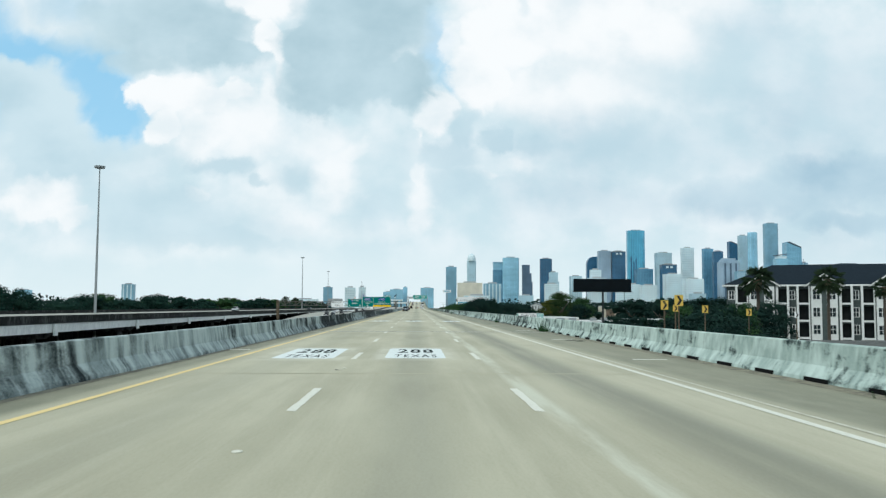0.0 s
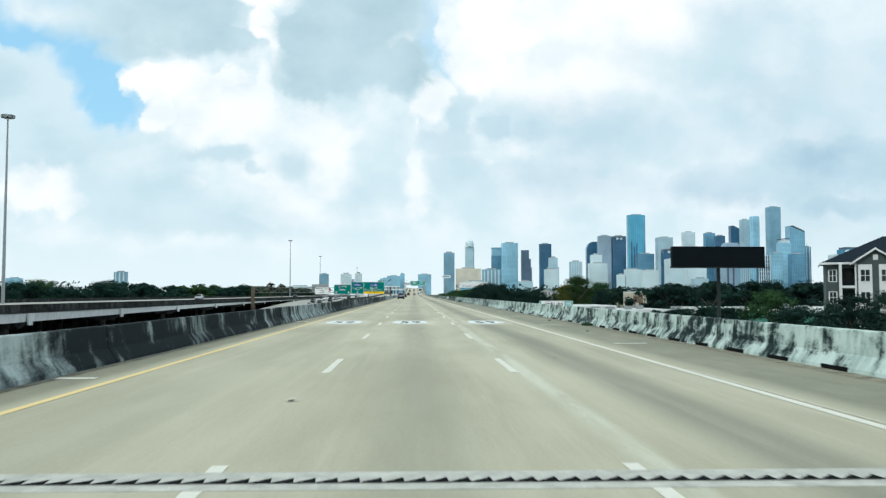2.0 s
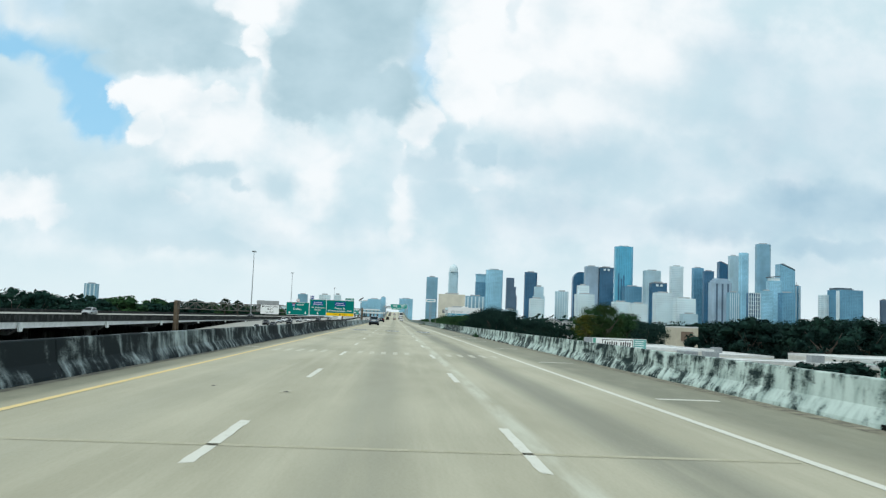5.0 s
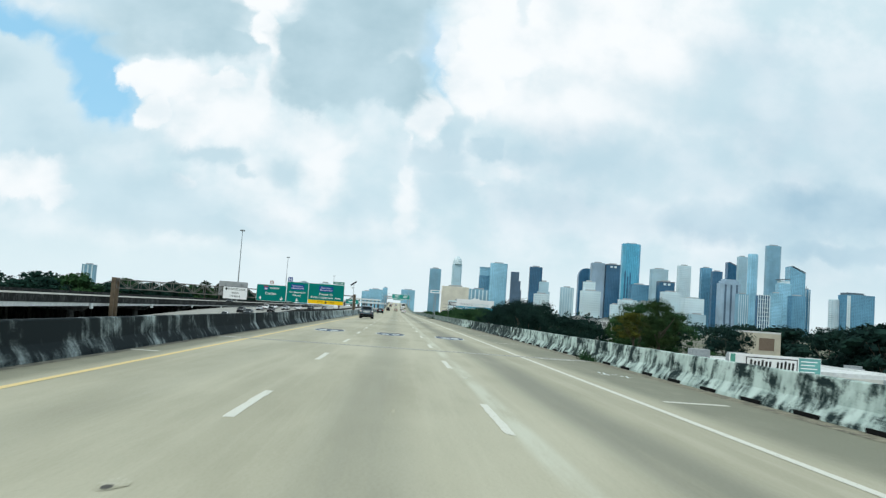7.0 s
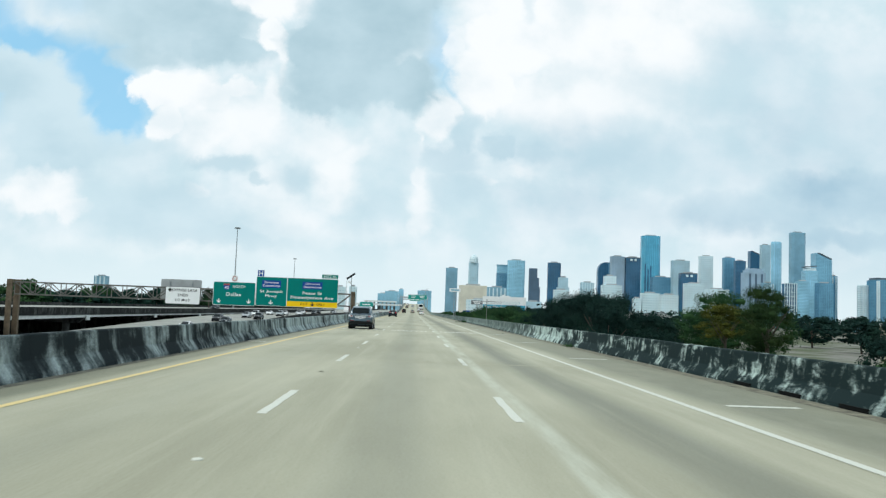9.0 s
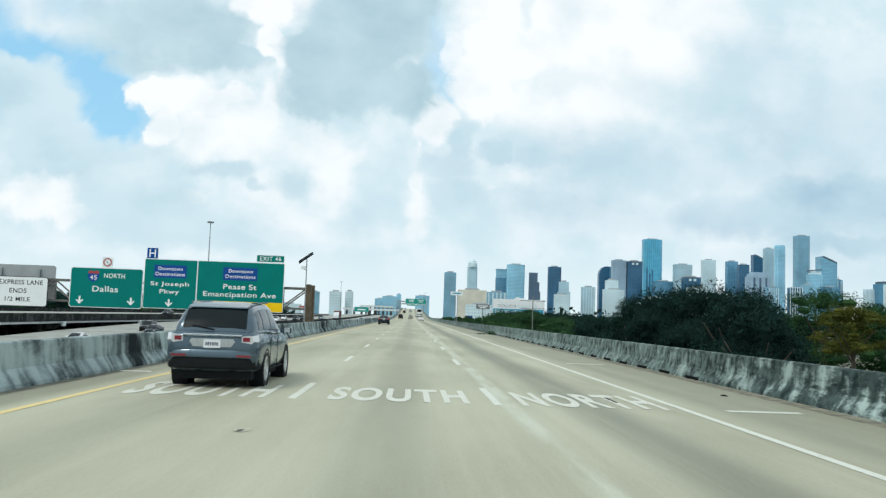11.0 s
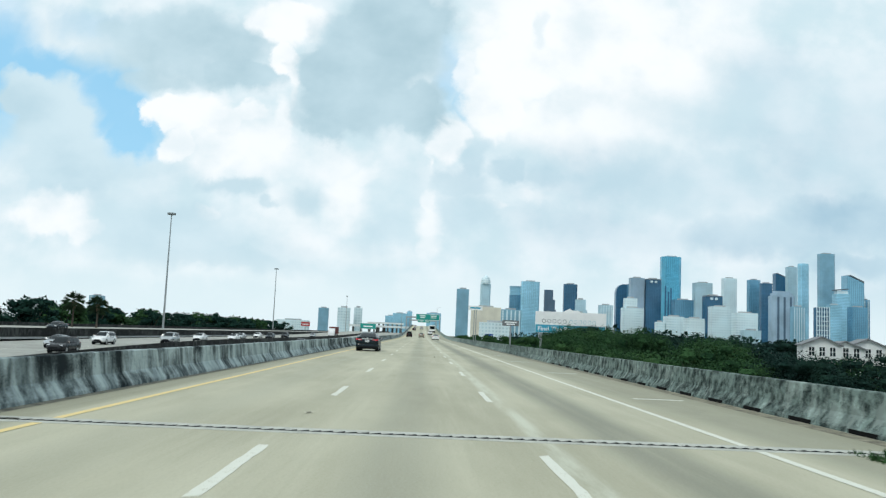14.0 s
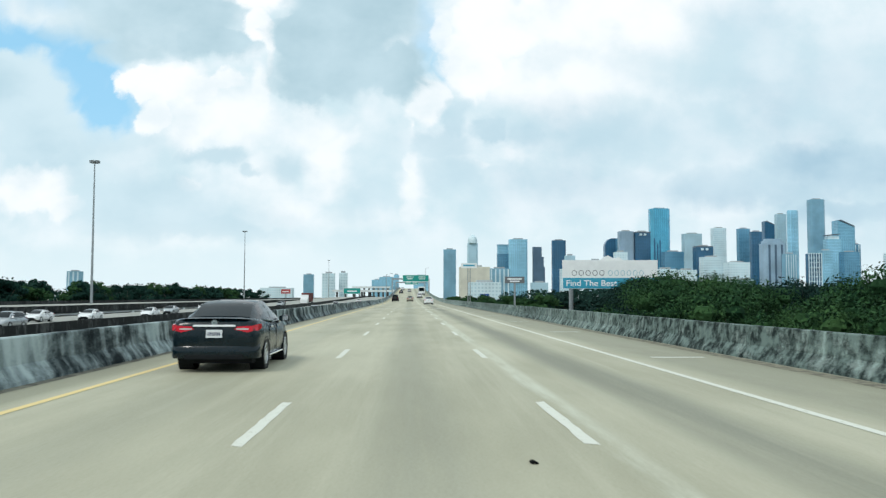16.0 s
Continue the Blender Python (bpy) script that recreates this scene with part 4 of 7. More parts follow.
for k in (0, 2, 5, 8, 11, 14, 16, 19, 22, 25, 28, 30):
    x, y = -1.87 + rnd.uniform(-0.06, 0.06), 8.5 + 12.192 * k + rnd.uniform(-0.2, 0.2)
    ring = [(x + rnd.uniform(0.08, 0.15) * math.cos(a * 0.571), y + rnd.uniform(0.14, 0.30) * math.sin(a * 0.571)) for a in range(11)]
    scar = flat("reflector_scar", ring, SCAR, 0.006, road)
    flat("chip", [(x + rnd.uniform(0.03, 0.06) * math.cos(a * 0.9), y - 0.08 + rnd.uniform(0.05, 0.14) * math.sin(a * 0.9)) for a in range(7)], PATCH, 0.010, scar)
for k in range(18):
    x, y = rnd.choice([-3.0, 0.4, 2.6, 3.2]) + rnd.uniform(-0.6, 0.6), 10 + 22 * k + rnd.uniform(-6, 6)
    w, l = rnd.uniform(0.03, 0.07), rnd.uniform(0.1, 0.35)
    flat("pavement_scar", [(x - w, y), (x + w * 0.6, y - l * 0.2), (x + w, y + l), (x - w * 0.5, y + l * 1.2)], GHOST if k % 3 else PATCH, 0.0045, road)

# a torn strip of white plastic lying on the wide shoulder
s = thing("plastic_scrap", "torn strip of white plastic lying on the shoulder", "litter", at=pose(6.8, 196.2, 0.0))
for i, (x, y, turn, l) in enumerate(((-0.25, 1.1, 25, 0.35), (0.0, 0.5, 60, 0.5), (0.22, -0.1, 20, 0.55))):
    o = part("strip", Geo().loft([[(u * 0.06, l * k, 0.004 + 0.05 * abs(math.sin(k * 5 + i))), (u * 0.06 + 0.05, l * k, 0.012 + 0.05 * abs(math.sin(k * 5 + i)))] for k in (0, 0.25, 0.5, 0.75, 1) for u in (1,)], caps=False, closed=False), SHIELD_WHITE, s)
    o.matrix_basis = pose(x, y, 0, 0, 0, turn)

# scraps of torn tyre on the wide shoulder
for x, y, turn, l in ((6.9, 91.0, 40, 0.16), (7.55, 104.5, 80, 0.18), (7.2, 284.2, 60, 0.16), (7.2, 51.4, 75, 0.5), (7.45, 50.4, 100, 0.42), (1.08, 389.5, 85, 0.07)):
    s = thing("tyre_scrap", "black scrap of torn tyre rubber on the shoulder", "litter", "tyre scraps", at=pose(x, y, 0.002, 0, 0, turn))
    part("tread_piece", Geo().loft([[(-0.035 * w, l * (k - 0.5), 0.0), (0.035 * w, l * (k - 0.5), 0.0), (0.03 * w, l * (k - 0.5) + 0.02, 0.012 + 0.02 * math.sin(3 * k)), (-0.03 * w, l * (k - 0.5), 0.012 + 0.016 * math.sin(3 * k))] for k, w in ((0, 0.3), (0.25, 1.0), (0.5, 0.8), (0.75, 1.1), (1, 0.25))]), DARK, s)


# ---- sign gantry over the other carriageway ----
GREEN = plain("green_sign_sheeting", (0.0, 0.205, 0.175), 0.5, 0, 0.05, 0.8, Specular_IOR_Level=0.12)
# the same green with distance haze mixed into it, for signs far ahead
HAZED_GREEN = plain("hazed_green_sign_sheeting", (0.005, 0.29, 0.25), 0.45, 0, 0.06, 0.8)
SIGN_WHITE = plain("white_sign_sheeting", (0.88, 0.90, 0.89), 0.45, 0, 0.04, 1)
SIGN_YELLOW = plain("yellow_sign_sheeting", (1.0, 0.62, 0.010), 0.5, 0, 0.04, 1, Specular_IOR_Level=0.12)
SIGN_BLUE = plain("blue_sign_sheeting", (0.012, 0.075, 0.31), 0.5, 0, 0.06, 1, Specular_IOR_Level=0.12)
SIGN_RED = plain("red_sign_sheeting", (0.42, 0.05, 0.05), 0.45, 0, 0.06, 1)
SIGN_BLACK = plain("black_sign_sheeting", (0.012, 0.012, 0.012), 0.5, 0, 0.1, 1)
FADED_INK = plain("faded_black_on_yellow", (0.22, 0.10, 0.01), 0.5, 0, 0.3, 3, Specular_IOR_Level=0.12)
BACK = plain("sign_back_aluminium", (0.42, 0.44, 0.44), 0.5, 0.5, 0.1, 1)


def upright(ring, y):
    return [(u, y, v) for u, v in ring]


def panel(name, x0, x1, z0, z1, colour, parent, y=0.0, border=SIGN_WHITE, edge=0.05, r=0.22, thick=0.06, label=""):
    """A standing sign panel that faces -y, with rounded corners and a rim line."""
    w, h = x1 - x0, z1 - z0
    cx, cz = (x0 + x1) / 2, (z0 + z1) / 2
    ring = [(cx + u, cz + v) for u, v in rounded(w, h, r)]
    o = part(name, Geo().loft([upright(ring, y + thick), upright(ring, y)]), border, parent, label)
    ring2 = [(cx + u, cz + v) for u, v in rounded(w - 2 * edge, h - 2 * edge, max(r - edge, 0.03))]
    part("sign_face", Geo().add(upright(ring2, y - 0.005), [tuple(range(len(ring2)))]), colour, o)
    return o


def legend(text, x, z, width, height, colour, parent, y=-0.011, spacing=1.08):
    o = part("legend", letters(text, width, height, spacing=spacing), colour, parent)
    o.matrix_parent_inverse = Matrix()
    o.matrix_basis = pose(x, y, z, 90, 0, 0)
    return o


def arrow_down(x, z, s, colour, parent, y=-0.011):
    ring = [(0, -0.5), (0.48, 0.0), (0.40, 0.12), (0.13, -0.08), (0.11, 0.5), (-0.11, 0.5), (-0.13, -0.08), (-0.40, 0.12), (-0.48, 0.0)]
    return part("down_arrow", Geo().add([(x + u * s, y, z + v * s) for u, v in ring], [(0, 1, 2, 3, 4, 5, 6, 7, 8)]), colour, parent)


GY = 331.5
gantry = thing("sign_gantry", "brown weathering-steel box truss sign bridge on twin posts", "sign gantry", at=pose(0, GY, 0))
TRUSS = plain("grey_weathered_truss", (0.150, 0.150, 0.135), 0.7, 0.2, 0.25, 1.2)
for y in (0.45, 2.05):
    for z in (1.75, 3.35):
        part("chord", Geo().beam((-52, y, z), (-8.0, y, z), 0.16, 0.16), TRUSS, gantry)
n = 22
for i in range(n):
    a, b = -52 + 44 * i / n, -52 + 44 * (i + 1) / n
    for y in (0.45, 2.05):
        part("upright", Geo().beam((a, y, 1.75), (a, y, 3.35), 0.09, 0.09), TRUSS, gantry)
        part("diagonal", Geo().beam((a, y, 1.75 if i % 2 else 3.35), (b, y, 3.35 if i % 2 else 1.75), 0.1, 0.1), TRUSS, gantry)
    part("tie", Geo().beam((a, 0.45, 3.35), (b, 2.05, 3.35), 0.08, 0.08), TRUSS, gantry)
for x0, x1, foot in ((-8.07, -7.6, -7), (-52.9, -52.2, -7)):
    for y0, dp in ((0.1, 0.3), (2.2, 0.5)):
        g = Geo().box(x0, x1, y0, y0 + dp, foot, 3.68, 0.02)
        part("post", g, RUST, gantry)
    part("post_tie", Geo().box(x0 + 0.15, x1 - 0.15, 0.4, 2.2, 3.2, 3.5), RUST, gantry)
    for k in range(3):
        part("post_brace", Geo().beam((x0 + 0.3, 0.4, 0.9 + 0.8 * k), (x0 + 0.3, 2.2, 1.6 + 0.8 * k), 0.09, 0.09), RUST, gantry)


def sign(name, label, x0, x1, z0, z1, colour, **more):
    s = thing(name, label, "road sign", "signs on the gantry", at=pose(0, GY, 0))
    p = panel("panel", x0, x1, z0, z1, colour, s, **more)
    for x in (x0 + (x1 - x0) * 0.2, x1 - (x1 - x0) * 0.2):
        part("hanger", Geo().box(x - 0.06, x + 0.06, 0.06, 0.37, z0 + 0.1, min(z1 - 0.1, 3.5)), BACK, s)
    return s, p


s, p = sign("guide_sign", "green overhead sign to Pease St with yellow exit strip", -16.43, -9.72, 1.40, 5.23, GREEN, r=0.07, edge=0.042)
part("exit_only_strip", Geo().box(-16.40, -9.76, -0.012, -0.004, 1.44, 2.14), SIGN_YELLOW, p)
legend("EXIT", -14.1, 1.82, 0.95, 0.30, FADED_INK, p, -0.02)
arrow_down(-13.05, 1.82, 0.58, SIGN_BLACK, p, -0.02)
legend("ONLY", -11.95, 1.82, 1.05, 0.30, FADED_INK, p, -0.02)
legend("Emancipation Ave", -13.1, 2.62, 5.6, 0.50, SIGN_WHITE, p)
legend("Pease St", -13.1, 3.28, 2.55, 0.40, SIGN_WHITE, p)
part("blue_patch", Geo().box(-14.45, -11.8, -0.012, -0.004, 3.78, 4.78), SIGN_BLUE, p)
legend("Downtown", -13.1, 4.5, 1.85, 0.27, SIGN_WHITE, p, -0.02)
legend("Destinations", -13.1, 4.08, 2.3, 0.27, SIGN_WHITE, p, -0.02)
tab = panel("exit_tab", -11.95, -9.75, 5.27, 5.85, GREEN, s, r=0.1, edge=0.05)
legend("EXIT 46", -10.85, 5.56, 1.65, 0.33, SIGN_WHITE, tab)
s, p = sign("guide_sign", "green overhead guide sign to St Joseph Pkwy", -20.5, -16.432, 1.40, 5.23, GREEN, r=0.07, edge=0.042)
part("blue_patch", Geo().box(-19.75, -17.25, -0.012, -0.004, 3.78, 4.78), SIGN_BLUE, p)
legend("Downtown", -18.5, 4.5, 1.85, 0.27, SIGN_WHITE, p, -0.02)
legend("Destinations", -18.5, 4.08, 2.25, 0.27, SIGN_WHITE, p, -0.02)
legend("St Joseph", -18.5, 3.28, 2.95, 0.40, SIGN_WHITE, p)
legend("Pkwy", -18.5, 2.68, 1.5, 0.44, SIGN_WHITE, p)
arrow_down(-18.5, 1.85, 0.6, SIGN_WHITE, p)
hosp = panel("hospital_tab", -20.4, -19.5, 5.22, 6.1, SIGN_BLUE, s, r=0.06, edge=0.04)
legend("H", -19.95, 5.66, 0.5, 0.62, SIGN_WHITE, hosp)
s, p = sign("guide_sign", "green overhead guide sign to Dallas with interstate shield", -26.1, -20.56, 1.3, 4.38, GREEN)
sh = part("shield", Geo().add([(-24.35 + u, -0.012, 3.72 + v) for u, v in interstate(0.9, 0.9)], [tuple(range(18))]), SIGN_BLUE, p)
part("shield_top", Geo().add([(-24.35 + u, -0.016, 3.72 + v) for u, v in interstate(0.9, 0.9) if v > 0.15], [tuple(range(len([1 for u, v in interstate(0.9, 0.9) if v > 0.15])))]), SIGN_RED, p)
legend("45", -24.35, 3.62, 0.55, 0.36, SIGN_WHITE, p, -0.022)
legend("NORTH", -22.75, 3.78, 1.6, 0.36, SIGN_WHITE, p)
legend("Dallas", -23.4, 2.75, 1.95, 0.45, SIGN_WHITE, p)
arrow_down(-25.3, 1.85, 0.6, SIGN_WHITE, p)
arrow_down(-21.4, 1.85, 0.6, SIGN_WHITE, p)
ban = panel("prohibition_tab", -23.75, -22.95, 4.42, 5.22, SIGN_WHITE, s, r=0.06, edge=0.02)
part("ring", Geo().add([(-23.35 + r * math.cos(math.pi * i / 12), -0.012, 4.82 + r * math.sin(math.pi * i / 12)) for i in range(24) for r in (0.24, 0.33)],
                       [(2 * i, 2 * i + 1, (2 * i + 3) % 48, (2 * i + 2) % 48) for i in range(24)]), SIGN_RED, ban)
part("slash", Geo().beam((-23.57, -0.014, 5.04), (-23.13, -0.014, 4.6), 0.07, 0.004), SIGN_BLACK, ban)
s, p = sign("regulatory_sign", "white express lane sign with black words", -32.3, -27.75, 1.2, 3.5, SIGN_WHITE, border=SIGN_BLACK, edge=0.05)
legend("EXPRESS LANE", -29.8, 3.05, 3.3, 0.36, SIGN_BLACK, p)
legend("ENDS", -30.0, 2.4, 1.3, 0.36, SIGN_BLACK, p)
legend("1/2 MILE", -30.0, 1.75, 1.9, 0.32, SIGN_BLACK, p)
part("diamond", Geo().add([(-31.95, -0.012, 3.05), (-31.7, -0.012, 2.75), (-31.45, -0.012, 3.05), (-31.7, -0.012, 3.35)], [(0, 1, 2, 3)]), SIGN_BLACK, p)
# back of a blank white board standing behind the gantry
s = thing("sign_board", "plain pale board hung behind the express lane sign", "road sign", at=pose(0, GY + 2.3, 0))
panel("panel", -33.6, -28.2, 1.75, 4.5, BACK, s, border=BACK)
for x in (-32.4, -29.4):
    part("hanger", Geo().box(x - 0.06, x + 0.06, -0.2, -0.002, 1.75, 4.2), STEEL, s)

# solar-powered traffic camera on its mast beside the gantry post
s = thing("traffic_camera_pole", "thin galvanised pole with tilted solar panel and a camera housing", "camera pole", at=pose(-7.98, GY - 0.35, 0))
part("pole", Geo().tube((0, 0, -1), (0, 0, 5.6), 0.05, 0.04), STEEL, s)
pn = part("solar_panel", Geo().box(-0.64, 0.64, -0.38, 0.38, -0.03, 0.0, 0.01), BLACK_PANEL, s)
pn.matrix_basis = pose(-0.1, 0, 5.75, 20, -36, 0)
part("panel_frame", Geo().box(-0.66, 0.66, -0.40, 0.40, -0.05, -0.032), BLACK_PANEL, pn)
part("camera_housing", Geo().box(-0.42, -0.02, -0.16, 0.16, 4.85, 5.05, 0.04), SIGN_WHITE, s)
part("bracket", Geo().beam((0, 0, 4.75), (-0.25, 0, 4.85), 0.05, 0.05), STEEL, s)


# ---- high lighting masts ----
def mast(x, y, top, label="tall galvanised lighting mast with a ring of floodlights"):
    s = thing("lighting_mast", label, "light mast", "lighting masts", at=pose(x, y, 0))
    part("shaft", Geo().tube((0, 0, -7), (0, 0, top - 0.6), 0.38, 0.14, 12), STEEL, s, smooth=40)
    part("head_ring", Geo().tube((0, 0, top - 0.7), (0, 0, top - 0.45), 0.55, 0.55, 12), STEEL, s)
    for i in range(8):
        a = math.pi * i / 4
        c, d = math.cos(a), math.sin(a)
        f = part("floodlight", Geo().loft([[(c * r + u * d * w, d * r - u * c * w, z) for u, w in ((-1, 0.26), (1, 0.26))] + [(c * (r + 0.5) + u * d * w, d * (r + 0.5) - u * c * w, z - 0.1) for u, w in ((1, 0.34), (-1, 0.34))] for r, z in ((0.7, top - 0.75), (0.75, top - 0.2))]), STEEL, s)
        part("arm", Geo().beam((c * 0.4, d * 0.4, top - 0.55), (c * 0.85, d * 0.85, top - 0.5), 0.07, 0.07), STEEL, f)
    return s


mast(-78.4, 220.1, 36.1)
mast(-78.7, 593.2, 35.5)
mast(-84.3, 814.9, 35.2)
mast(-76, 1180, 36)

# ---- advertising boards ----
POLE = plain("painted_steel_pole", (0.020, 0.028, 0.030), 0.7, 0.1, 0.1, 1)
b = thing("billboard", "unlit black billboard on a single steel pole, seen against the skyline", "billboard", at=pose(25.7, 127.4, 0))
part("board", Geo().box(-4.05, 3.88, -0.25, 0.25, 3.78, 5.5, 0.03), BLACK_PANEL, b)
part("frame", Geo().box(-4.1, 3.93, -0.2, 0.3, 3.68, 3.78), POLE, b)
part("pole", Geo().tube((0, 0.1, -7), (0, 0.1, 3.7), 0.15, 0.14, 12), POLE, b, smooth=40)
part("catwalk", Geo().box(-4.0, 4.0, -0.95, -0.3, 3.66, 3.72), POLE, b)
TEAL_BAND = plain("teal_poster", (0.04, 0.36, 0.52), 0.5, 0, 0.08, 1)
GREY_INK = plain("grey_poster_ink", (0.16, 0.17, 0.18), 0.5, 0, 0.05, 1)
PALE_INK = plain("pale_poster_ink", (0.33, 0.55, 0.62), 0.5, 0, 0.05, 1)
b = thing("billboard", "white poster billboard with grey strokes and a teal band", "billboard", at=pose(32.5, 517, 0.1, 0, 0, -4))
part("board", Geo().box(-7.6, 7.8, 0, 0.5, 2.75, 7.4, 0.02), SIGN_WHITE, b)
part("teal_band", Geo().box(-7.55, 7.55, -0.03, -0.004, 2.8, 4.5), TEAL_BAND, b)
o = part("writing", letters("Find The Best", 8.2, 0.95), SIGN_WHITE, b)
o.matrix_basis = pose(-2.9, -0.045, 3.65, 90)
# the trade name is left as plain strokes of its size and colour
def ring_stroke(x, z, w, h, t, ink):
    """A plain upright oval ring."""
    n = 16
    return part("name_stroke", Geo().add([(x + (w - k) * math.cos(2 * math.pi * i / n), -0.02, z + (h - k) * math.sin(2 * math.pi * i / n)) for i in range(n) for k in (0, t)],
                                         [(2 * i, 2 * i + 1, (2 * i + 3) % (2 * n), (2 * i + 2) % (2 * n)) for i in range(n)]), ink, b)


for i in range(5):
    ring_stroke(-5.7 + 1.12 * i, 5.3, 0.42, 0.46, 0.1, GREY_INK)
for i in range(6):
    ring_stroke(0.15 + 1.0 * i, 5.3, 0.36, 0.46, 0.08, PALE_INK)
part("cut_out", Geo().loft([[(-1.9, y, 7.2), (2.4, y, 7.2), (1.6, y, 7.9), (0.6, y, 7.75), (-0.2, y, 8.2), (-1.0, y, 7.8)] for y in (0.35, 0.15)]), SIGN_WHITE, b)
part("pole", Geo().tube((-6.2, 0.4, -7), (-6.2, 0.4, 2.9), 0.35, n=12), STEEL, b)
part("pole", Geo().tube((5.2, 0.4, -7), (5.2, 0.4, 2.9), 0.35, n=12), STEEL, b)
b = thing("billboard", "small dark billboard with bars of pale lettering on one pole", "billboard", at=pose(32.1, 636.5, 0))
part("board", Geo().box(-3, 3, 0, 0.3, 5.6, 7.6), GREY_INK, b)
for z, w in ((6.9, 2.2), (6.2, 1.5)):
    part("lettering_bar", Geo().box(-w, w, -0.02, 0, z - 0.22, z + 0.22), SIGN_WHITE, b)
part("pole", Geo().tube((0, 0.15, -7), (0, 0.15, 5.6), 0.3, n=10), STEEL, b)
b = thing("guide_sign", "tall blue roadside information sign with pale bars", "road sign", at=pose(36.5, 788, 0))
part("board", Geo().box(-2.2, 2.2, 0, 0.1, -1.6, 2.8), SIGN_BLUE, b)
for z in (1.7, 0.6, -0.5):
    part("lettering_bar", Geo().box(-1.5, 1.5, -0.03, 0, z - 0.2, z + 0.2), SIGN_WHITE, b)
for x in (-1.5, 1.5):
    part("post", Geo().box(x - 0.1, x + 0.1, 0.1, 0.3, -7, 2.5), STEEL, b)
b = thing("pole_sign", "white business sign on a tall thin pole", "sign", at=pose(27, 760, 0))
part("board", Geo().box(-3.6, 3.6, 0, 0.5, 14.4, 16.6), SIGN_WHITE, b)
part("lettering_bar", Geo().box(-2.6, 2.6, -0.03, 0, 15.2, 15.9), TEAL_BAND, b)
for x in (-0.5, 0.5):
    part("pole", Geo().tube((x, 0.25, -7), (x, 0.25, 14.4), 0.2, n=8), STEEL, b)
# overhead signs far up the climb
for x0, x1, z0, z1, y in ((-3.5, 10.4, 9.3, 12.9, 827), (-3.0, 6.5, 9.6, 12.4, 960)):
    b = thing("guide_sign", "large green overhead guide sign with rows of white lettering far ahead", "road sign", "signs far ahead", at=pose(0, y, 0))
    p = panel("panel", x0, x1, z0, z1, HAZED_GREEN, b, r=0.4, edge=0.15)
    for k, w in ((0.7, 0.36), (0.42, 0.3)):
        for c in (0.28, 0.74):
            xx = x0 + (x1 - x0) * c
            part("lettering_bar", Geo().box(xx - w * 5, xx + w * 5, -0.03, -0.008, z0 + (z1 - z0) * k - 0.2, z0 + (z1 - z0) * k + 0.2), SIGN_WHITE, p)
    part("beam", Geo().beam((-9, 0.6, z0 + 1.5), (10.5, 0.6, z0 + 1.5), 0.4, 0.9), STEEL, b)
    for x in (-9, 10.5):
        part("post", Geo().box(x - 0.3, x + 0.3, 0.3, 0.9, -7, z0 + 2), STEEL, b)
b = thing("guide_sign", "green overhead sign beyond the other carriageway", "road sign", "signs far ahead", at=pose(0, 1077, 0))
p = panel("panel", -54, -40, 3.5, 8.3, HAZED_GREEN, b, r=0.4, edge=0.15)
part("lettering_bar", Geo().box(-51, -43, -0.03, -0.008, 5.2, 6.2), SIGN_WHITE, p)
for x in (-53, -41):
    part("post", Geo().box(x - 0.25, x + 0.25, 0.1, 0.6, -7, 7), STEEL, b)
b = thing("billboard", "small red poster board beyond the other carriageway", "billboard", at=pose(-112, 1150, 0))
part("board", Geo().box(-4.2, 4.2, 0, 0.5, 3.8, 7.8), SIGN_RED, b)
part("lettering_bar", Geo().box(-3, 3, -0.1, 0, 5.2, 6.0), SIGN_WHITE, b)
part("pole", Geo().tube((0, 0.25, -7), (0, 0.25, 3.8), 0.4, n=8), STEEL, b)
# street lamps far along
for x, y, h in ((10.2, 905, 19), (-8.4, 690, 9.5), (-9.0, 1010, 16)):
    s = thing("street_lamp", "slim grey street lamp with a short arm", "street lamp", "street lamps", at=pose(x, y, 0))
    part("pole", Geo().tube((0, 0, -6), (0, 0, h), 0.14, 0.08, 8), STEEL, s)
    part("arm", Geo().beam((0, 0, h), (1.8, 0, h + 0.4), 0.08, 0.08), STEEL, s)
    part("lantern", Geo().box(1.5, 2.3, -0.15, 0.15, h + 0.3, h + 0.5, 0.05), STEEL, s)


# ---- right of the freeway: apartments, flat roofs, ramp ----
SIDING = plain("grey_green_siding", (0.062, 0.085, 0.085), 0.8, 0, 0.12, 2)
TRIM = plain("white_trim", (0.72, 0.75, 0.74), 0.6, 0, 0.05, 2)
SHINGLE = plain("dark_shingles", (0.014, 0.024, 0.034), 0.95, 0, 0.25, 4, Specular_IOR_Level=0.1)
PANE = plain("dark_window_glass", (0.02, 0.03, 0.035), 0.1, 0, 0.2, 1)
# near-black for the painted shade inside balconies and for their dark railings
VOID = plain("balcony_shade_and_dark_rail", (0.014, 0.017, 0.018), 0.95, 0, 0.2, 1, Specular_IOR_Level=0.1)


def window_at(parent, x, z, w=1.5, h=1.75, y=0.0):
    win = part("window", Geo().box(x - w / 2 - 0.12, x + w / 2 + 0.12, y - 0.06, y, z - h / 2 - 0.12, z + h / 2 + 0.12), TRIM, parent)
    for s in (-1, 1):
        part("pane", Geo().box(x + s * w / 4 - w / 4 + 0.05, x + s * w / 4 + w / 4 - 0.05, y - 0.075, y - 0.062, z - h / 2, z + h / 2), PANE, win)
    part("glazing_bar", Geo().box(x - w / 2, x + w / 2, y - 0.09, y - 0.077, z - 0.04, z + 0.04), TRIM, win)


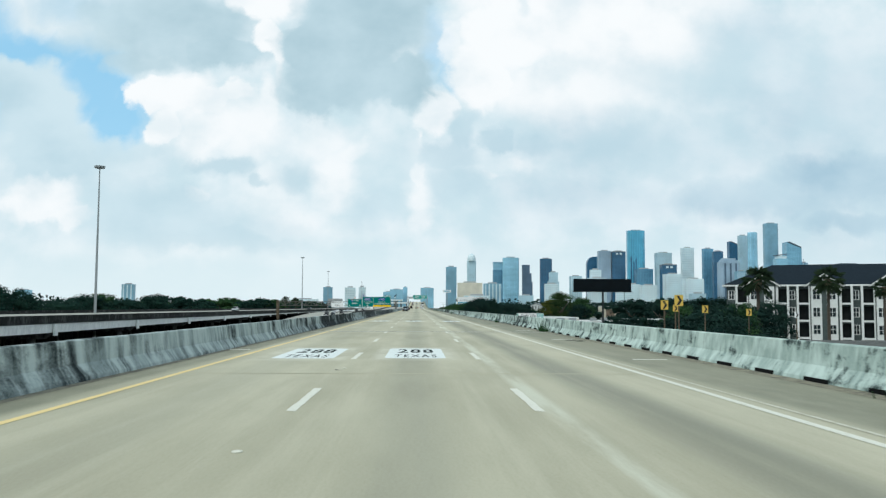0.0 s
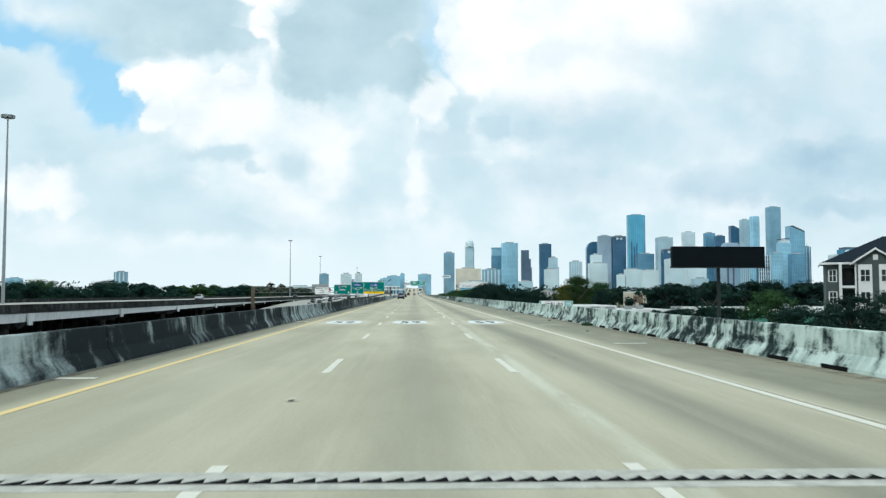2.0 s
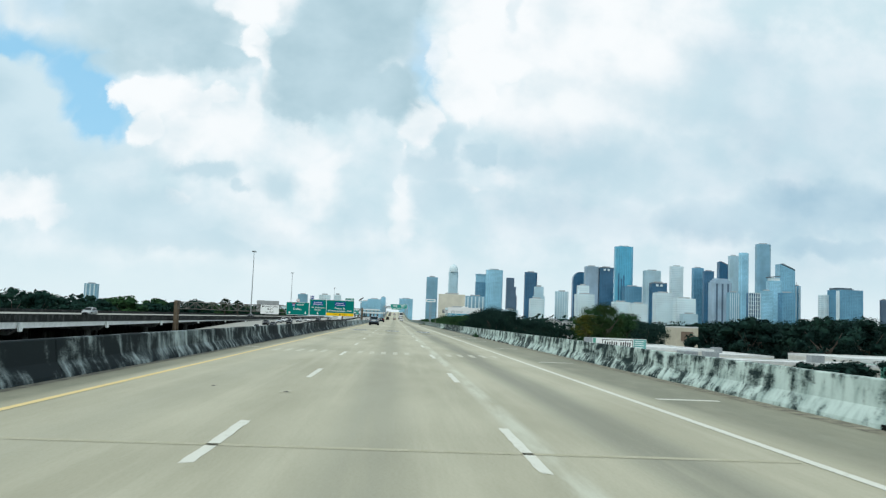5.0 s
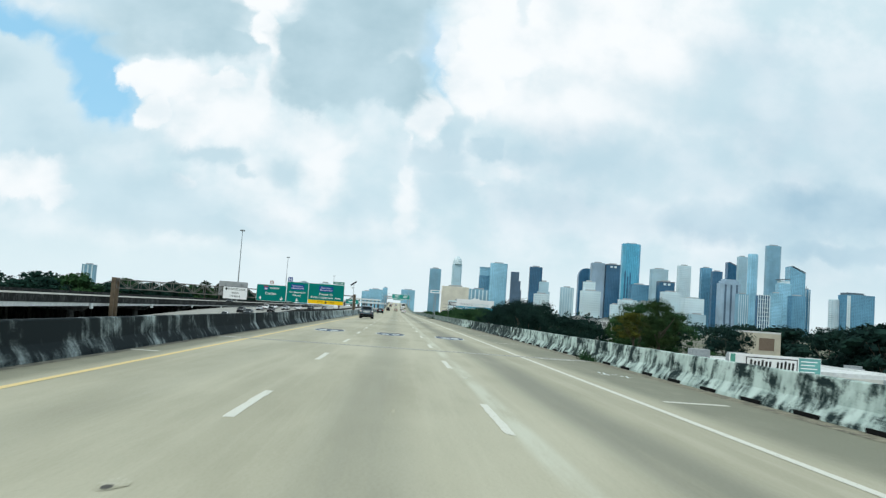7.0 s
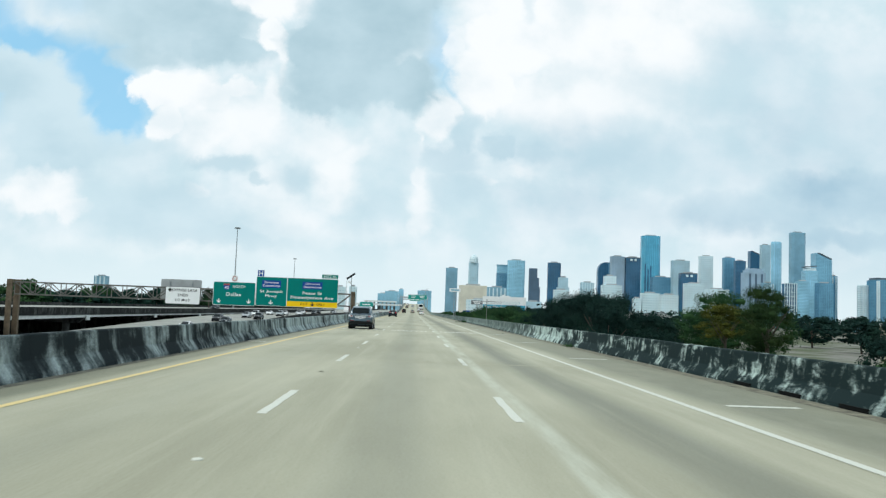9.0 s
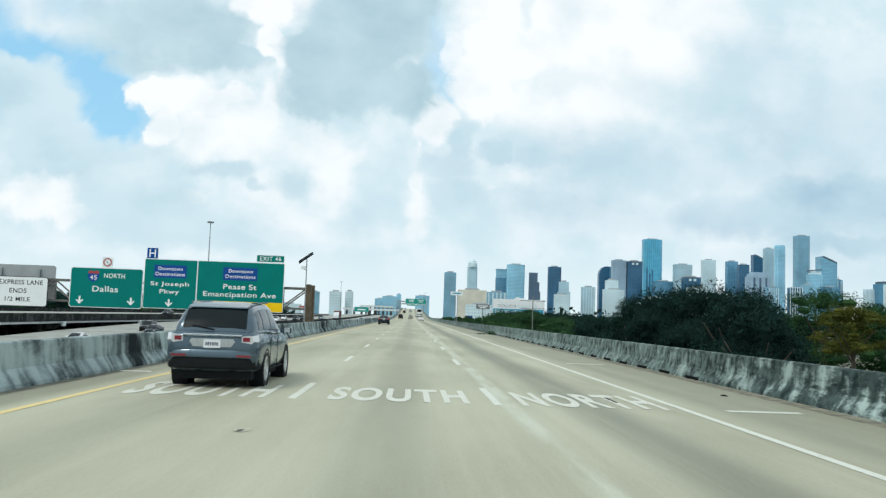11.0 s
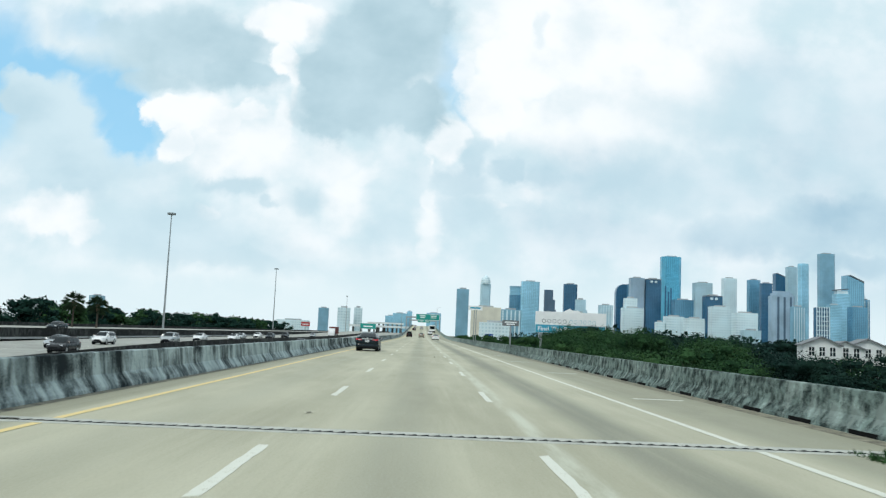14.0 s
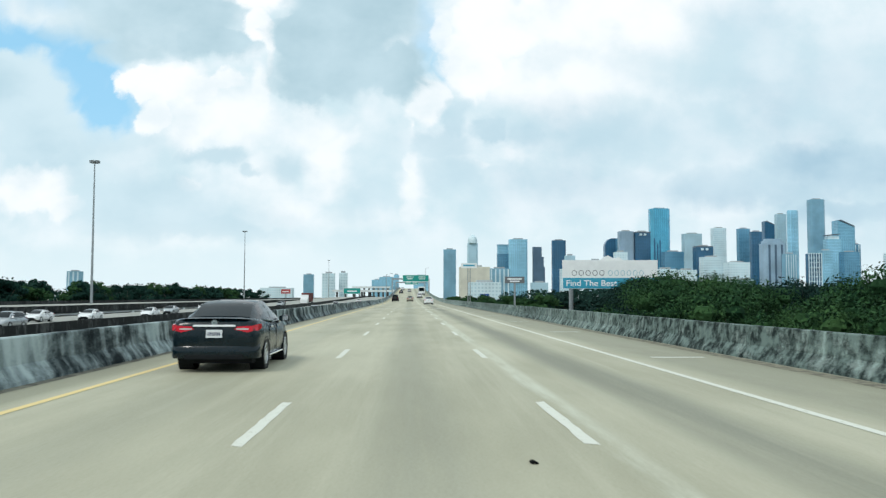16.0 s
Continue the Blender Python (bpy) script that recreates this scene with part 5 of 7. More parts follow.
apt = thing("apartment_house", "three-storey apartment house, grey siding, white trim, dark roof", "house", at=pose(66.8, 191.3, 0, 0, 0, -25))
E0, BASE, FL = 6.5, -4.6, 3.55
part("wall", Geo().box(0, 62, 0, 16, -7, E0), SIDING, apt)
roofg = Geo()
roofg.loft([[(-0.8, -0.8, E0), (62.8, -0.8, E0), (62.8, 16.8, E0), (-0.8, 16.8, E0)], [(9, 8, E0 + 4.6), (53, 8, E0 + 4.6), (53, 8.2, E0 + 4.6), (9, 8.2, E0 + 4.6)]])
part("roof", roofg, SHINGLE, apt)
part("eave_trim", Geo().box(-0.85, 62.85, -0.86, -0.78, E0 - 0.3, E0 + 0.05), TRIM, apt)
part("eave_trim", Geo().box(-0.86, -0.78, -0.85, 16.8, E0 - 0.3, E0 + 0.05), TRIM, apt)
for bay in range(4):
    # one module: window, stacked balconies, projecting gabled bay, stacked balconies
    m0 = 12.0 * bay
    x0 = m0 + 4.4
    for k in range(3):
        window_at(apt, m0 + 1.0, BASE + FL * k + 1.9, 1.05, 1.8)
    part("gable_bay", Geo().loft([[(x0, y, -7), (x0 + 5.5, y, -7), (x0 + 5.5, y, E0), (x0 + 2.75, y, E0 + 1.95), (x0, y, E0)] for y in (0.02, -1.3)]), SIDING, apt)
    for s in (-1, 1):
        part("gable_roof", Geo().loft([[(x0 + 2.75, y, E0 + 2.35), (x0 + 2.75 + s * 3.7, y, E0 - 0.15), (x0 + 2.75 + s * 3.7, y, E0 - 0.4), (x0 + 2.75, y, E0 + 2.05)] for y in (4.0, -1.75)]), SHINGLE, apt)
        part("barge_board", Geo().loft([[(x0 + 2.75, y, E0 + 2.32), (x0 + 2.75 + s * 3.7, y, E0 - 0.18), (x0 + 2.75 + s * 3.7, y, E0 - 0.5), (x0 + 2.75, y, E0 + 1.98)] for y in (-1.76, -1.86)]), TRIM, apt)
    part("gable_vent", Geo().box(x0 + 2.4, x0 + 3.1, -1.38, -1.3, E0 + 0.35, E0 + 1.2), TRIM, apt)
    for x in (x0 + 1.25, x0 + 4.2):
        part("white_strip", Geo().box(x - 1.0, x + 1.0, -1.36, -1.302, -7, E0 - 0.35), TRIM, apt)
        for k in range(3):
            window_at(apt, x, BASE + FL * k + 1.9, 1.35, 1.8, -1.362)
    for x, w in ((m0 + 3.25, 0.95), (m0 + 11.2, 0.85)):
        for k in range(3):
            z = BASE + FL * k
            # flat dark panel on the wall paints the shaded recess
            part("balcony_opening", Geo().box(x - w, x + w, -0.03, -0.005, z + 0.35, z + 3.1), VOID, apt)
            b = part("balcony", Geo().box(x - w - 0.1, x + w + 0.1, -1.25, -0.031, z - 0.1, z + 0.3), TRIM, apt)
            part("railing", Geo().box(x - w, x + w, -1.22, -1.17, z + 1.2, z + 1.28), VOID, b)
            for i in range(7):
                part("baluster", Geo().box(x - w + 0.3 * i, x - w + 0.03 + 0.3 * i, -1.21, -1.18, z + 0.3, z + 1.2), VOID, b)
        for s in (-1, 1):
            part("balcony_post", Geo().box(x + s * (w + 0.2) - 0.22, x + s * (w + 0.2) + 0.22, -1.3, -0.7, -7, E0 - 0.2), TRIM, apt)

# exit ramp beside the freeway, with curve signs
RAMP_Z = -1.6
tagged(part("ramp", Geo().loft([[(13 + (y + 60) ** 2 * 0.00055, y, RAMP_Z - 0.01 * max(0, y)), (13 + (y + 60) ** 2 * 0.00055, y, -7), (24 + (y + 60) ** 2 * 0.0012, y, -7), (24 + (y + 60) ** 2 * 0.0012, y, RAMP_Z - 0.01 * max(0, y))] for y in range(-60, 131, 10)]), DULL), "concrete exit ramp curving down beside the freeway", "ramp", kind="structure")
CHEV_FACE = plain("yellow_chevron_sheeting", (0.80, 0.55, 0.10), 0.45, 0, 0.05, 2)
for x, y, z, s, pale in ((18.9, 72.3, 2.08, 0.80, 0), (17.2, 70.1, 1.74, 0.64, 0), (20.3, 77.6, 1.52, 0.52, 0), (24.0, 81.5, 1.45, 0.62, 0), (32.4, 93.3, 1.15, 0.66, 0), (38.6, 96.5, 0.9, 0.62, 1)):
    c = thing("chevron_sign", "yellow curve sign with a black arrowhead on a steel post", "road sign", "curve signs on the ramp", at=pose(x, y, 0, 0, 0, 8))
    plate = part("plate", Geo().box(-s * 0.42, s * 0.42, 0, 0.02, z - s * 0.5, z + s * 0.5), SIGN_WHITE if pale else CHEV_FACE, c)
    ring = [(-0.24, -0.42), (0.02, -0.42), (0.30, 0.0), (0.02, 0.42), (-0.24, 0.42), (0.04, 0.0)]
    part("arrowhead", Geo().add([(u * s, -0.006, z + v * s) for u, v in ring], [(0, 1, 2, 5), (5, 2, 3, 4)]), SIGN_BLACK, plate)
    part("post", Geo().box(-0.04, 0.04, 0.02, 0.08, -3.2, z + s * 0.4), RUST, c)

# flat-roofed stores below the freeway
STUCCO = plain("white_stucco", (0.62, 0.63, 0.58), 0.9, 0, 0.1, 0.5)
CREAM = plain("cream_stucco", (0.56, 0.53, 0.42), 0.9, 0, 0.1, 0.5)
WHITE_ROOF = plain("white_roof_membrane", (0.66, 0.69, 0.68), 0.8, 0, 0.15, 0.3)
MINT = plain("mint_painted_wall", (0.10, 0.36, 0.28), 0.8, 0, 0.1, 0.5)


def store(x0, x1, y0, y1, top, wall, label, units=0):
    s = thing("store", label, "building", "stores below the freeway", at=pose((x0 + x1) / 2, (y0 + y1) / 2, 0))
    w, dp = (x1 - x0) / 2, (y1 - y0) / 2
    part("wall", Geo().box(-w, w, -dp, dp, -7, top - 0.35), wall, s)
    part("roof", Geo().box(-w + 0.3, w - 0.3, -dp + 0.3, dp - 0.3, top - 0.35, top - 0.2), WHITE_ROOF, s)
    for a in ((-w, w, -dp, -dp + 0.3), (-w, w, dp - 0.3, dp), (-w, -w + 0.3, -dp + 0.3, dp - 0.3), (w - 0.3, w, -dp + 0.3, dp - 0.3)):
        part("parapet", Geo().box(*a, top - 0.35, top), WHITE_ROOF, s)
    r = random.Random(int(x0 * 7))
    for i in range(units):
        u, v = r.uniform(-w * 0.7, w * 0.7), r.uniform(-dp * 0.7, dp * 0.7)
        part("roof_unit", Geo().box(u - 0.9, u + 0.9, v - 0.7, v + 0.7, top - 0.2, top + 0.8, 0.05), STEEL, s)
    for i in range(int(w)):
        part("window", Geo().box(-w + 1 + 2 * i, -w + 2.3 + 2 * i, -dp - 0.03, -dp, -5.8, -4.2), PANE, s)
    return s


store(32, 61, 228, 237.5, -2.0, STUCCO, "long low store with a white flat roof and roof units", 4)
store(63, 100, 212, 236, -1.7, MINT, "mint green store with a pale flat roof", 3)
store(19.5, 44, 238.8, 262, -1.1, STUCCO, "white flat-roofed store below the freeway", 3)
store(46, 64, 264, 284, -2.4, CREAM, "cream flat-roofed store with roof units", 2)
store(73.2, 78.9, 340, 349, 2.2, CREAM, "cream stucco block with one large shuttered opening", 0)
store(32, 46, 300, 316, -2.6, STUCCO, "low white store behind trees", 2)
store(64, 120, 240, 259, -1.6, STUCCO, "wide white warehouse roof", 3)
part("shutter", Geo().box(-1.7, 1.5, -4.56, -4.51, -1.6, 0.9), plain("brown_shutter", (0.20, 0.15, 0.11), 0.8), bpy.data.objects["store.004"], "brown roller shutter")
# shop sign on the roof edge: the name itself is left as plain strokes
s = thing("shop_sign", "long white and teal shop sign on a roof edge", "sign", at=pose(27.0, 238.0, 0.3, 0, 0, -4))
part("board", Geo().box(0, 7.2, 0, 0.3, -2.0, -0.35, 0.02), SIGN_WHITE, s)
part("teal_end", Geo().box(5.45, 7.15, -0.03, -0.002, -1.95, -0.4), plain("pale_teal_paint", (0.14, 0.40, 0.38), 0.6, 0, 0.15, 2), s)
part("teal_end", Geo().box(0.03, 0.4, -0.03, -0.002, -1.95, -0.4), MINT, s)
fr = part("name_frame", Geo().box(1.25, 5.35, -0.02, -0.002, -1.8, -0.55), SIGN_BLACK, s)
part("name_field", Geo().box(1.33, 5.27, -0.03, -0.021, -1.72, -0.63), SIGN_WHITE, fr)
for i in range(12):
    if i != 6:
        x = 1.5 + 0.302 * i
        part("name_stroke", Geo().loft([[(x + 0.04, yy, -1.5), (x + 0.21, yy, -1.5), (x + 0.27, yy, -0.85 if i % 3 else -0.75), (x + 0.1, yy, -0.85 if i % 3 else -0.75)] for yy in (-0.031, -0.04)]), SIGN_BLACK, fr)
for i in range(5):
    part("lettering_bar", Geo().box(5.6, 6.9 - 0.2 * (i % 2), -0.04, -0.031, -1.78 + 0.27 * i, -1.70 + 0.27 * i), SIGN_WHITE, s)
for x in (0.6, 3.5, 6.6):
    part("strut", Geo().box(x - 0.06, x + 0.06, 0.3, 0.42, -2.4, -0.6), STEEL, s)
# white house among the trees
PALE_SHINGLE = plain("grey_shingles", (0.20, 0.215, 0.225), 0.9)
for x0, y0, w, eave, rise in ((62.4, 470, 5.6, 2.5, 1.1), (68.2, 474, 5.8, 2.0, 1.1), (74.0, 478, 6.0, 2.5, 1.2)):
    h = thing("house", "white gabled house among the trees", "house", "white houses", at=pose(x0, y0, 0, 0, 0, -18))
    part("wall", Geo().loft([[(0, y, -7), (w, y, -7), (w, y, eave), (w / 2, y, eave + rise), (0, y, eave)] for y in (0, 9)]), TRIM, h)
    for sx in (-1, 1):
        part("roof", Geo().loft([[(w / 2, y, eave + rise + 0.25), (w / 2 + sx * w * 0.56, y, eave), (w / 2 + sx * w * 0.56, y, eave - 0.2), (w / 2, y, eave + rise + 0.05)] for y in (-0.5, 9.5)]), PALE_SHINGLE, h)
    for u in (0.22, 0.5, 0.78):
        for z in (1.4, -1.4):
            window_at(h, w * u, z, 0.9, 1.4)
# thin utility pole with cross-arms
u = thing("utility_pole", "weathered wooden utility pole with two cross-arms", "utility pole", at=pose(10.45, 336, 0))
part("pole", Geo().tube((0, 0, -7), (0, 0, 3.45), 0.055, 0.04, 10), plain("weathered_wood", (0.19, 0.20, 0.18), 0.9), u)
for z in (3.12, 2.47):
    arm = part("cross_arm", Geo().box(-1.1, 1.1, -0.03, 0.03, z - 0.02, z + 0.02), plain("arm_wood", (0.16, 0.17, 0.17), 0.9), u)
    for x in (-0.9, -0.5, 0.5, 0.9):
        part("insulator", Geo().tube((x, 0, z + 0.02), (x, 0, z + 0.09), 0.025, 0.015, 6), STEEL, arm)
# blocks and overpass far up the road
for x0, x1, y, z0, z1, label in ((-78, -10, 1240, 6.0, 8.2, "pale concrete overpass crossing far ahead"), (-66, -22, 1360, 11, 13, "second pale flyover far ahead")):
    o = thing("overpass", label, "overpass", kind="structure", at=pose(0, y, 0))
    part("deck", Geo().box(x0, x1, 0, 12, z0, z1), GIRDER, o)
    for i in range(8):
        xx = x0 + (x1 - x0) * (i + 0.5) / 8
        part("pier", Geo().box(xx - 1, xx + 1, 4, 8, -7, z0), DULL, o)


# ---- vehicles ----
def coat(name, colour, metal=0.5, rough=0.28, shine=0.7):
    m = Mat(name)
    dust = m.noise(3.0, 5, 0.6, world=False)
    fleck = m.noise(300, 2, 0.5, world=False)
    c = m.mix(m.ramp(dust, 0.45, 0.8), colour, tuple(k * 0.94 + 0.006 for k in colour))
    c = m.mix(m.math("MULTIPLY", fleck, 0.15), c, tuple(min(1, k * 1.5) for k in colour))
    return m.done(c, m.ramp(dust, 0.3, 0.8, rough, rough + 0.12), metal, Coat_Weight=shine, Coat_Roughness=0.06, Specular_IOR_Level=0.5 * shine + 0.1)


PAINTS = {"graphite": coat("graphite_car_paint", (0.002, 0.010, 0.015), 0.0, 0.22, 0.25), "slate": coat("slate_blue_car_paint", (0.062, 0.098, 0.125), 0.6, 0.26),
          "white": coat("white_car_paint", (0.76, 0.77, 0.77), 0.0, 0.3), "black": coat("black_car_paint", (0.006, 0.007, 0.009), 0.0, 0.25, 0.3),
          "silver": coat("silver_car_paint", (0.42, 0.44, 0.45), 0.8, 0.3), "red": coat("red_car_paint", (0.30, 0.03, 0.03), 0.3, 0.3), "tan": coat("tan_car_paint", (0.30, 0.26, 0.20), 0.6, 0.3)}
GLASS = Mat("tinted_car_glass").done((0.004, 0.009, 0.011), 0.16, 0.0, Specular_IOR_Level=0.22)
CHROME = plain("chrome", (0.72, 0.74, 0.75), 0.12, 1.0, 0.05, 9)
ALLOY = plain("alloy_wheel", (0.55, 0.57, 0.58), 0.28, 0.9, 0.1, 20)
TYRE = plain("tyre_rubber", (0.016, 0.016, 0.017), 0.8, 0, 0.2, 30)
PLASTIC = plain("dark_bumper_plastic", (0.010, 0.012, 0.014), 0.75, 0, 0.15, 8, Specular_IOR_Level=0.15)
BRIGHT_TRIM = plain("bright_trim", (0.80, 0.82, 0.83), 0.3, 0.2, 0.04, 9)
TAIL = Mat("red_tail_lens").done((0.66, 0.016, 0.035), 0.12, 0.0, Coat_Weight=0.8)
SMOKED = Mat("smoked_red_tail_lens").done((0.22, 0.02, 0.03), 0.15, 0.0, Coat_Weight=0.6)
CLEAR = Mat("clear_lamp_lens").done((0.75, 0.76, 0.78), 0.08, 0.3, Coat_Weight=0.8)
PLATE = plain("plate_white", (0.72, 0.74, 0.76), 0.5, 0, 0.05, 20)
INK = plain("plate_ink", (0.06, 0.07, 0.12), 0.6)

MODELS = {
    # length, width, wheelbase, rear overhang, wheel radius, lower body rows (y, low, top, half-width), cabin rows (y, base, top, half-base, half-top)
    "sedan": (4.62, 1.76, 2.70, 0.98, 0.325,
              [(0.0, 0.50, 0.86, 0.70), (0.03, 0.40, 0.97, 0.80), (0.10, 0.30, 1.04, 0.845), (0.28, 0.25, 1.075, 0.872), (0.9, 0.22, 1.045, 0.88), (1.7, 0.20, 0.985, 0.88), (2.7, 0.20, 0.955, 0.88), (3.4, 0.21, 0.925, 0.875), (3.95, 0.22, 0.85, 0.86), (4.3, 0.24, 0.75, 0.81), (4.5, 0.27, 0.65, 0.72), (4.62, 0.34, 0.54, 0.55)],
              [(0.5, 1.03, 1.052, 0.7, 0.667), (0.85, 1.03, 1.201, 0.77, 0.634), (1.25, 1.01, 1.361, 0.8, 0.591), (1.7, 0.985, 1.426, 0.81, 0.575), (2.2, 0.965, 1.438, 0.81, 0.57), (2.65, 0.95, 1.4, 0.81, 0.575), (3.05, 0.94, 1.255, 0.8, 0.606), (3.4, 0.92, 1.082, 0.78, 0.66), (3.68, 0.9, 0.927, 0.74, 0.707)]),
    "suv": (4.66, 1.80, 2.67, 0.96, 0.355,
            [(0.0, 0.58, 0.92, 0.74), (0.03, 0.46, 1.02, 0.83), (0.10, 0.36, 1.08, 0.875), (0.28, 0.31, 1.10, 0.895), (0.9, 0.28, 1.09, 0.90), (1.7, 0.27, 1.06, 0.90), (2.7, 0.27, 1.035, 0.90), (3.4, 0.28, 1.03, 0.895), (3.95, 0.29, 0.97, 0.88), (4.3, 0.31, 0.90, 0.84), (4.52, 0.34, 0.80, 0.76), (4.66, 0.42, 0.66, 0.60)],
            [(0.10, 1.06, 1.09, 0.72, 0.70), (0.22, 1.07, 1.30, 0.775, 0.69), (0.40, 1.07, 1.53, 0.80, 0.655), (0.75, 1.07, 1.625, 0.81, 0.64), (1.5, 1.06, 1.675, 0.81, 0.635), (2.2, 1.04, 1.67, 0.81, 0.635), (2.65, 1.03, 1.61, 0.81, 0.64), (3.0, 1.02, 1.43, 0.80, 0.66), (3.35, 1.01, 1.20, 0.79, 0.70), (3.62, 1.0, 1.03, 0.76, 0.73)]),
    "jeep": (4.3, 1.84, 2.6, 0.8, 0.41,
             [(0.0, 0.55, 1.05, 0.76), (0.05, 0.5, 1.12, 0.80), (0.3, 0.48, 1.14, 0.82), (2.7, 0.48, 1.12, 0.82), (3.3, 0.5, 1.1, 0.78), (4.1, 0.52, 1.06, 0.66), (4.3, 0.58, 0.98, 0.6)],
             [(0.05, 1.1, 1.13, 0.76, 0.75), (0.10, 1.1, 1.80, 0.77, 0.68), (0.6, 1.1, 1.84, 0.78, 0.68), (2.3, 1.1, 1.84, 0.78, 0.68), (2.75, 1.1, 1.78, 0.78, 0.68), (3.05, 1.1, 1.14, 0.77, 0.75)]),
}


def ring_body(y, low, top, w):
    h = top - low
    right = [(w * 0.55, low), (w * 0.86, low + 0.015), (w * 0.965, low + 0.10 * h + 0.02), (w * 0.995, low + 0.34 * h), (w, low + 0.56 * h), (w * 0.985, low + 0.78 * h), (w * 0.945, top - 0.05 * h), (w * 0.86, top - 0.005), (w * 0.5, top + 0.018)]
    return [(u, y, v) for u, v in right] + [(-u, y, v) for u, v in right[::-1]]


def ring_cabin(y, base, top, wb, wt, grow=0.0):
    h = top - base
    right = [(wb + grow, base), (wb + (wt - wb) * 0.45 + grow + 0.012, base + h * 0.5), (wt + grow, top - 0.06 * min(1, h * 3)), (wt * 0.93 + grow, top - 0.012 + grow * 0.7), (wt * 0.55, top + 0.012 + grow)]
    return [(u, y, v) for u, v in right] + [(-u, y, v) for u, v in right[::-1]]


# rear window, windscreen (from y to y, share of the width), side windows (from y to y), height of their sill
PANES = {"sedan": ((0.60, 1.50, 0.90), (2.62, 3.58, 0.92), ((0.98, 1.92), (2.0, 3.28)), 0.08),
         "suv": ((0.135, 0.40, 0.88), (2.58, 3.52, 0.92), ((0.50, 0.98), (1.06, 1.88), (1.96, 3.22)), 0.07),
         "jeep": ((0.055, 0.094, 0.85), (2.80, 3.02, 0.9), ((0.25, 0.9), (1.0, 1.8), (1.9, 2.72)), 0.1)}


def cabin_at(cabin, y):
    """Base, top and half-widths of a cabin at y."""
    for p, q in zip(cabin, cabin[1:]):
        if p[0] <= y <= q[0]:
            k = (y - p[0]) / (q[0] - p[0])
            return [a + (b - a) * k for a, b in zip(p[1:], q[1:])]
    return list((cabin[0] if y < cabin[0][0] else cabin[-1])[1:])


def sheet_top(cabin, y0, y1, share):
    """A pane that lies on the sloping front or back of a cabin."""
    g, n = Geo(), 6
    rings = []
    for i in range(n + 1):
        y = y0 + (y1 - y0) * i / n
        base, high, wb, wt = cabin_at(cabin, y)
        lift = 0.009
        ends = wt * share
        rings.append([(u * ends, y - (0.006 if y < 1.8 else -0.006), high + lift + (0.012 if abs(u) < 0.6 else -0.008 * abs(u))) for u in (-1, -0.92, -0.55, 0, 0.55, 0.92, 1)])
    return g.loft(rings, caps=False, closed=False)


def sheet_side(cabin, s, y0, y1, sill):
    """A pane that lies on the flank of a cabin, under the roof's edge."""
    rings = []
    for i in range(6):
        y = y0 + (y1 - y0) * i / 5
        base, high, wb, wt = cabin_at(cabin, y)
        h = high - base
        edge = high - 0.06 * min(1, h * 3)
        ring = []
        for f in (sill / max(h, 0.12), 0.5, 0.9):
            z = base + (edge - base) * min(f, 0.9)
            k = (z - base) / h
            mid = wb + (wt - wb) * 0.45 + 0.012
            x = wb + (mid - wb) * k * 2 if k < 0.5 else mid + (wt - mid) * (k - 0.5) / max((edge - base) / h - 0.5, 0.05)
            ring.append((s * (x + 0.007), y, z))
        rings.append(ring)
    return Geo().loft(rings, caps=False, closed=False)


def wheel(r, side, parent, at):
    tyre = part("wheel", Geo().loft([[(side * x, q * math.cos(a), q * math.sin(a)) for a in [2 * math.pi * i / 28 for i in range(28)]] for x, q in ((-0.11, r * 0.62), (-0.11, r * 0.93), (-0.085, r), (0.085, r), (0.108, r * 0.93), (0.10, r * 0.68), (0.06, r * 0.66))]), TYRE, parent, smooth=35)
    tyre.location = at
    g = Geo()
    g.loft([[(side * x, q * math.cos(a), q * math.sin(a)) for a in [2 * math.pi * i / 24 for i in range(24)]] for x, q in ((0.10, r * 0.70), (0.105, r * 0.64), (0.05, r * 0.60))], caps=False)
    for i in range(10):
        a = 2 * math.pi * i / 10
        c, s = math.cos(a), math.sin(a)
        g.loft([[(side * (x + dx), q * c - k * s, q * s + k * c) for dx, k in ((-0.02, -w), (-0.02, w), (0.0, w * 0.8), (0.0, -w * 0.8))] for x, q, w in ((0.085, r * 0.12, 0.026), (0.095, r * 0.62, 0.020))])
    g.loft([[(side * x, q * math.cos(a), q * math.sin(a)) for a in [2 * math.pi * i / 12 for i in range(12)]] for x, q in ((0.06, r * 0.17), (0.10, r * 0.15))])
    part("rim", g, ALLOY, tyre)
    part("brake_disc", Geo().tube((side * 0.02, 0, 0), (side * 0.05, 0, 0), r * 0.5, n=16), PLASTIC, tyre)
    return tyre


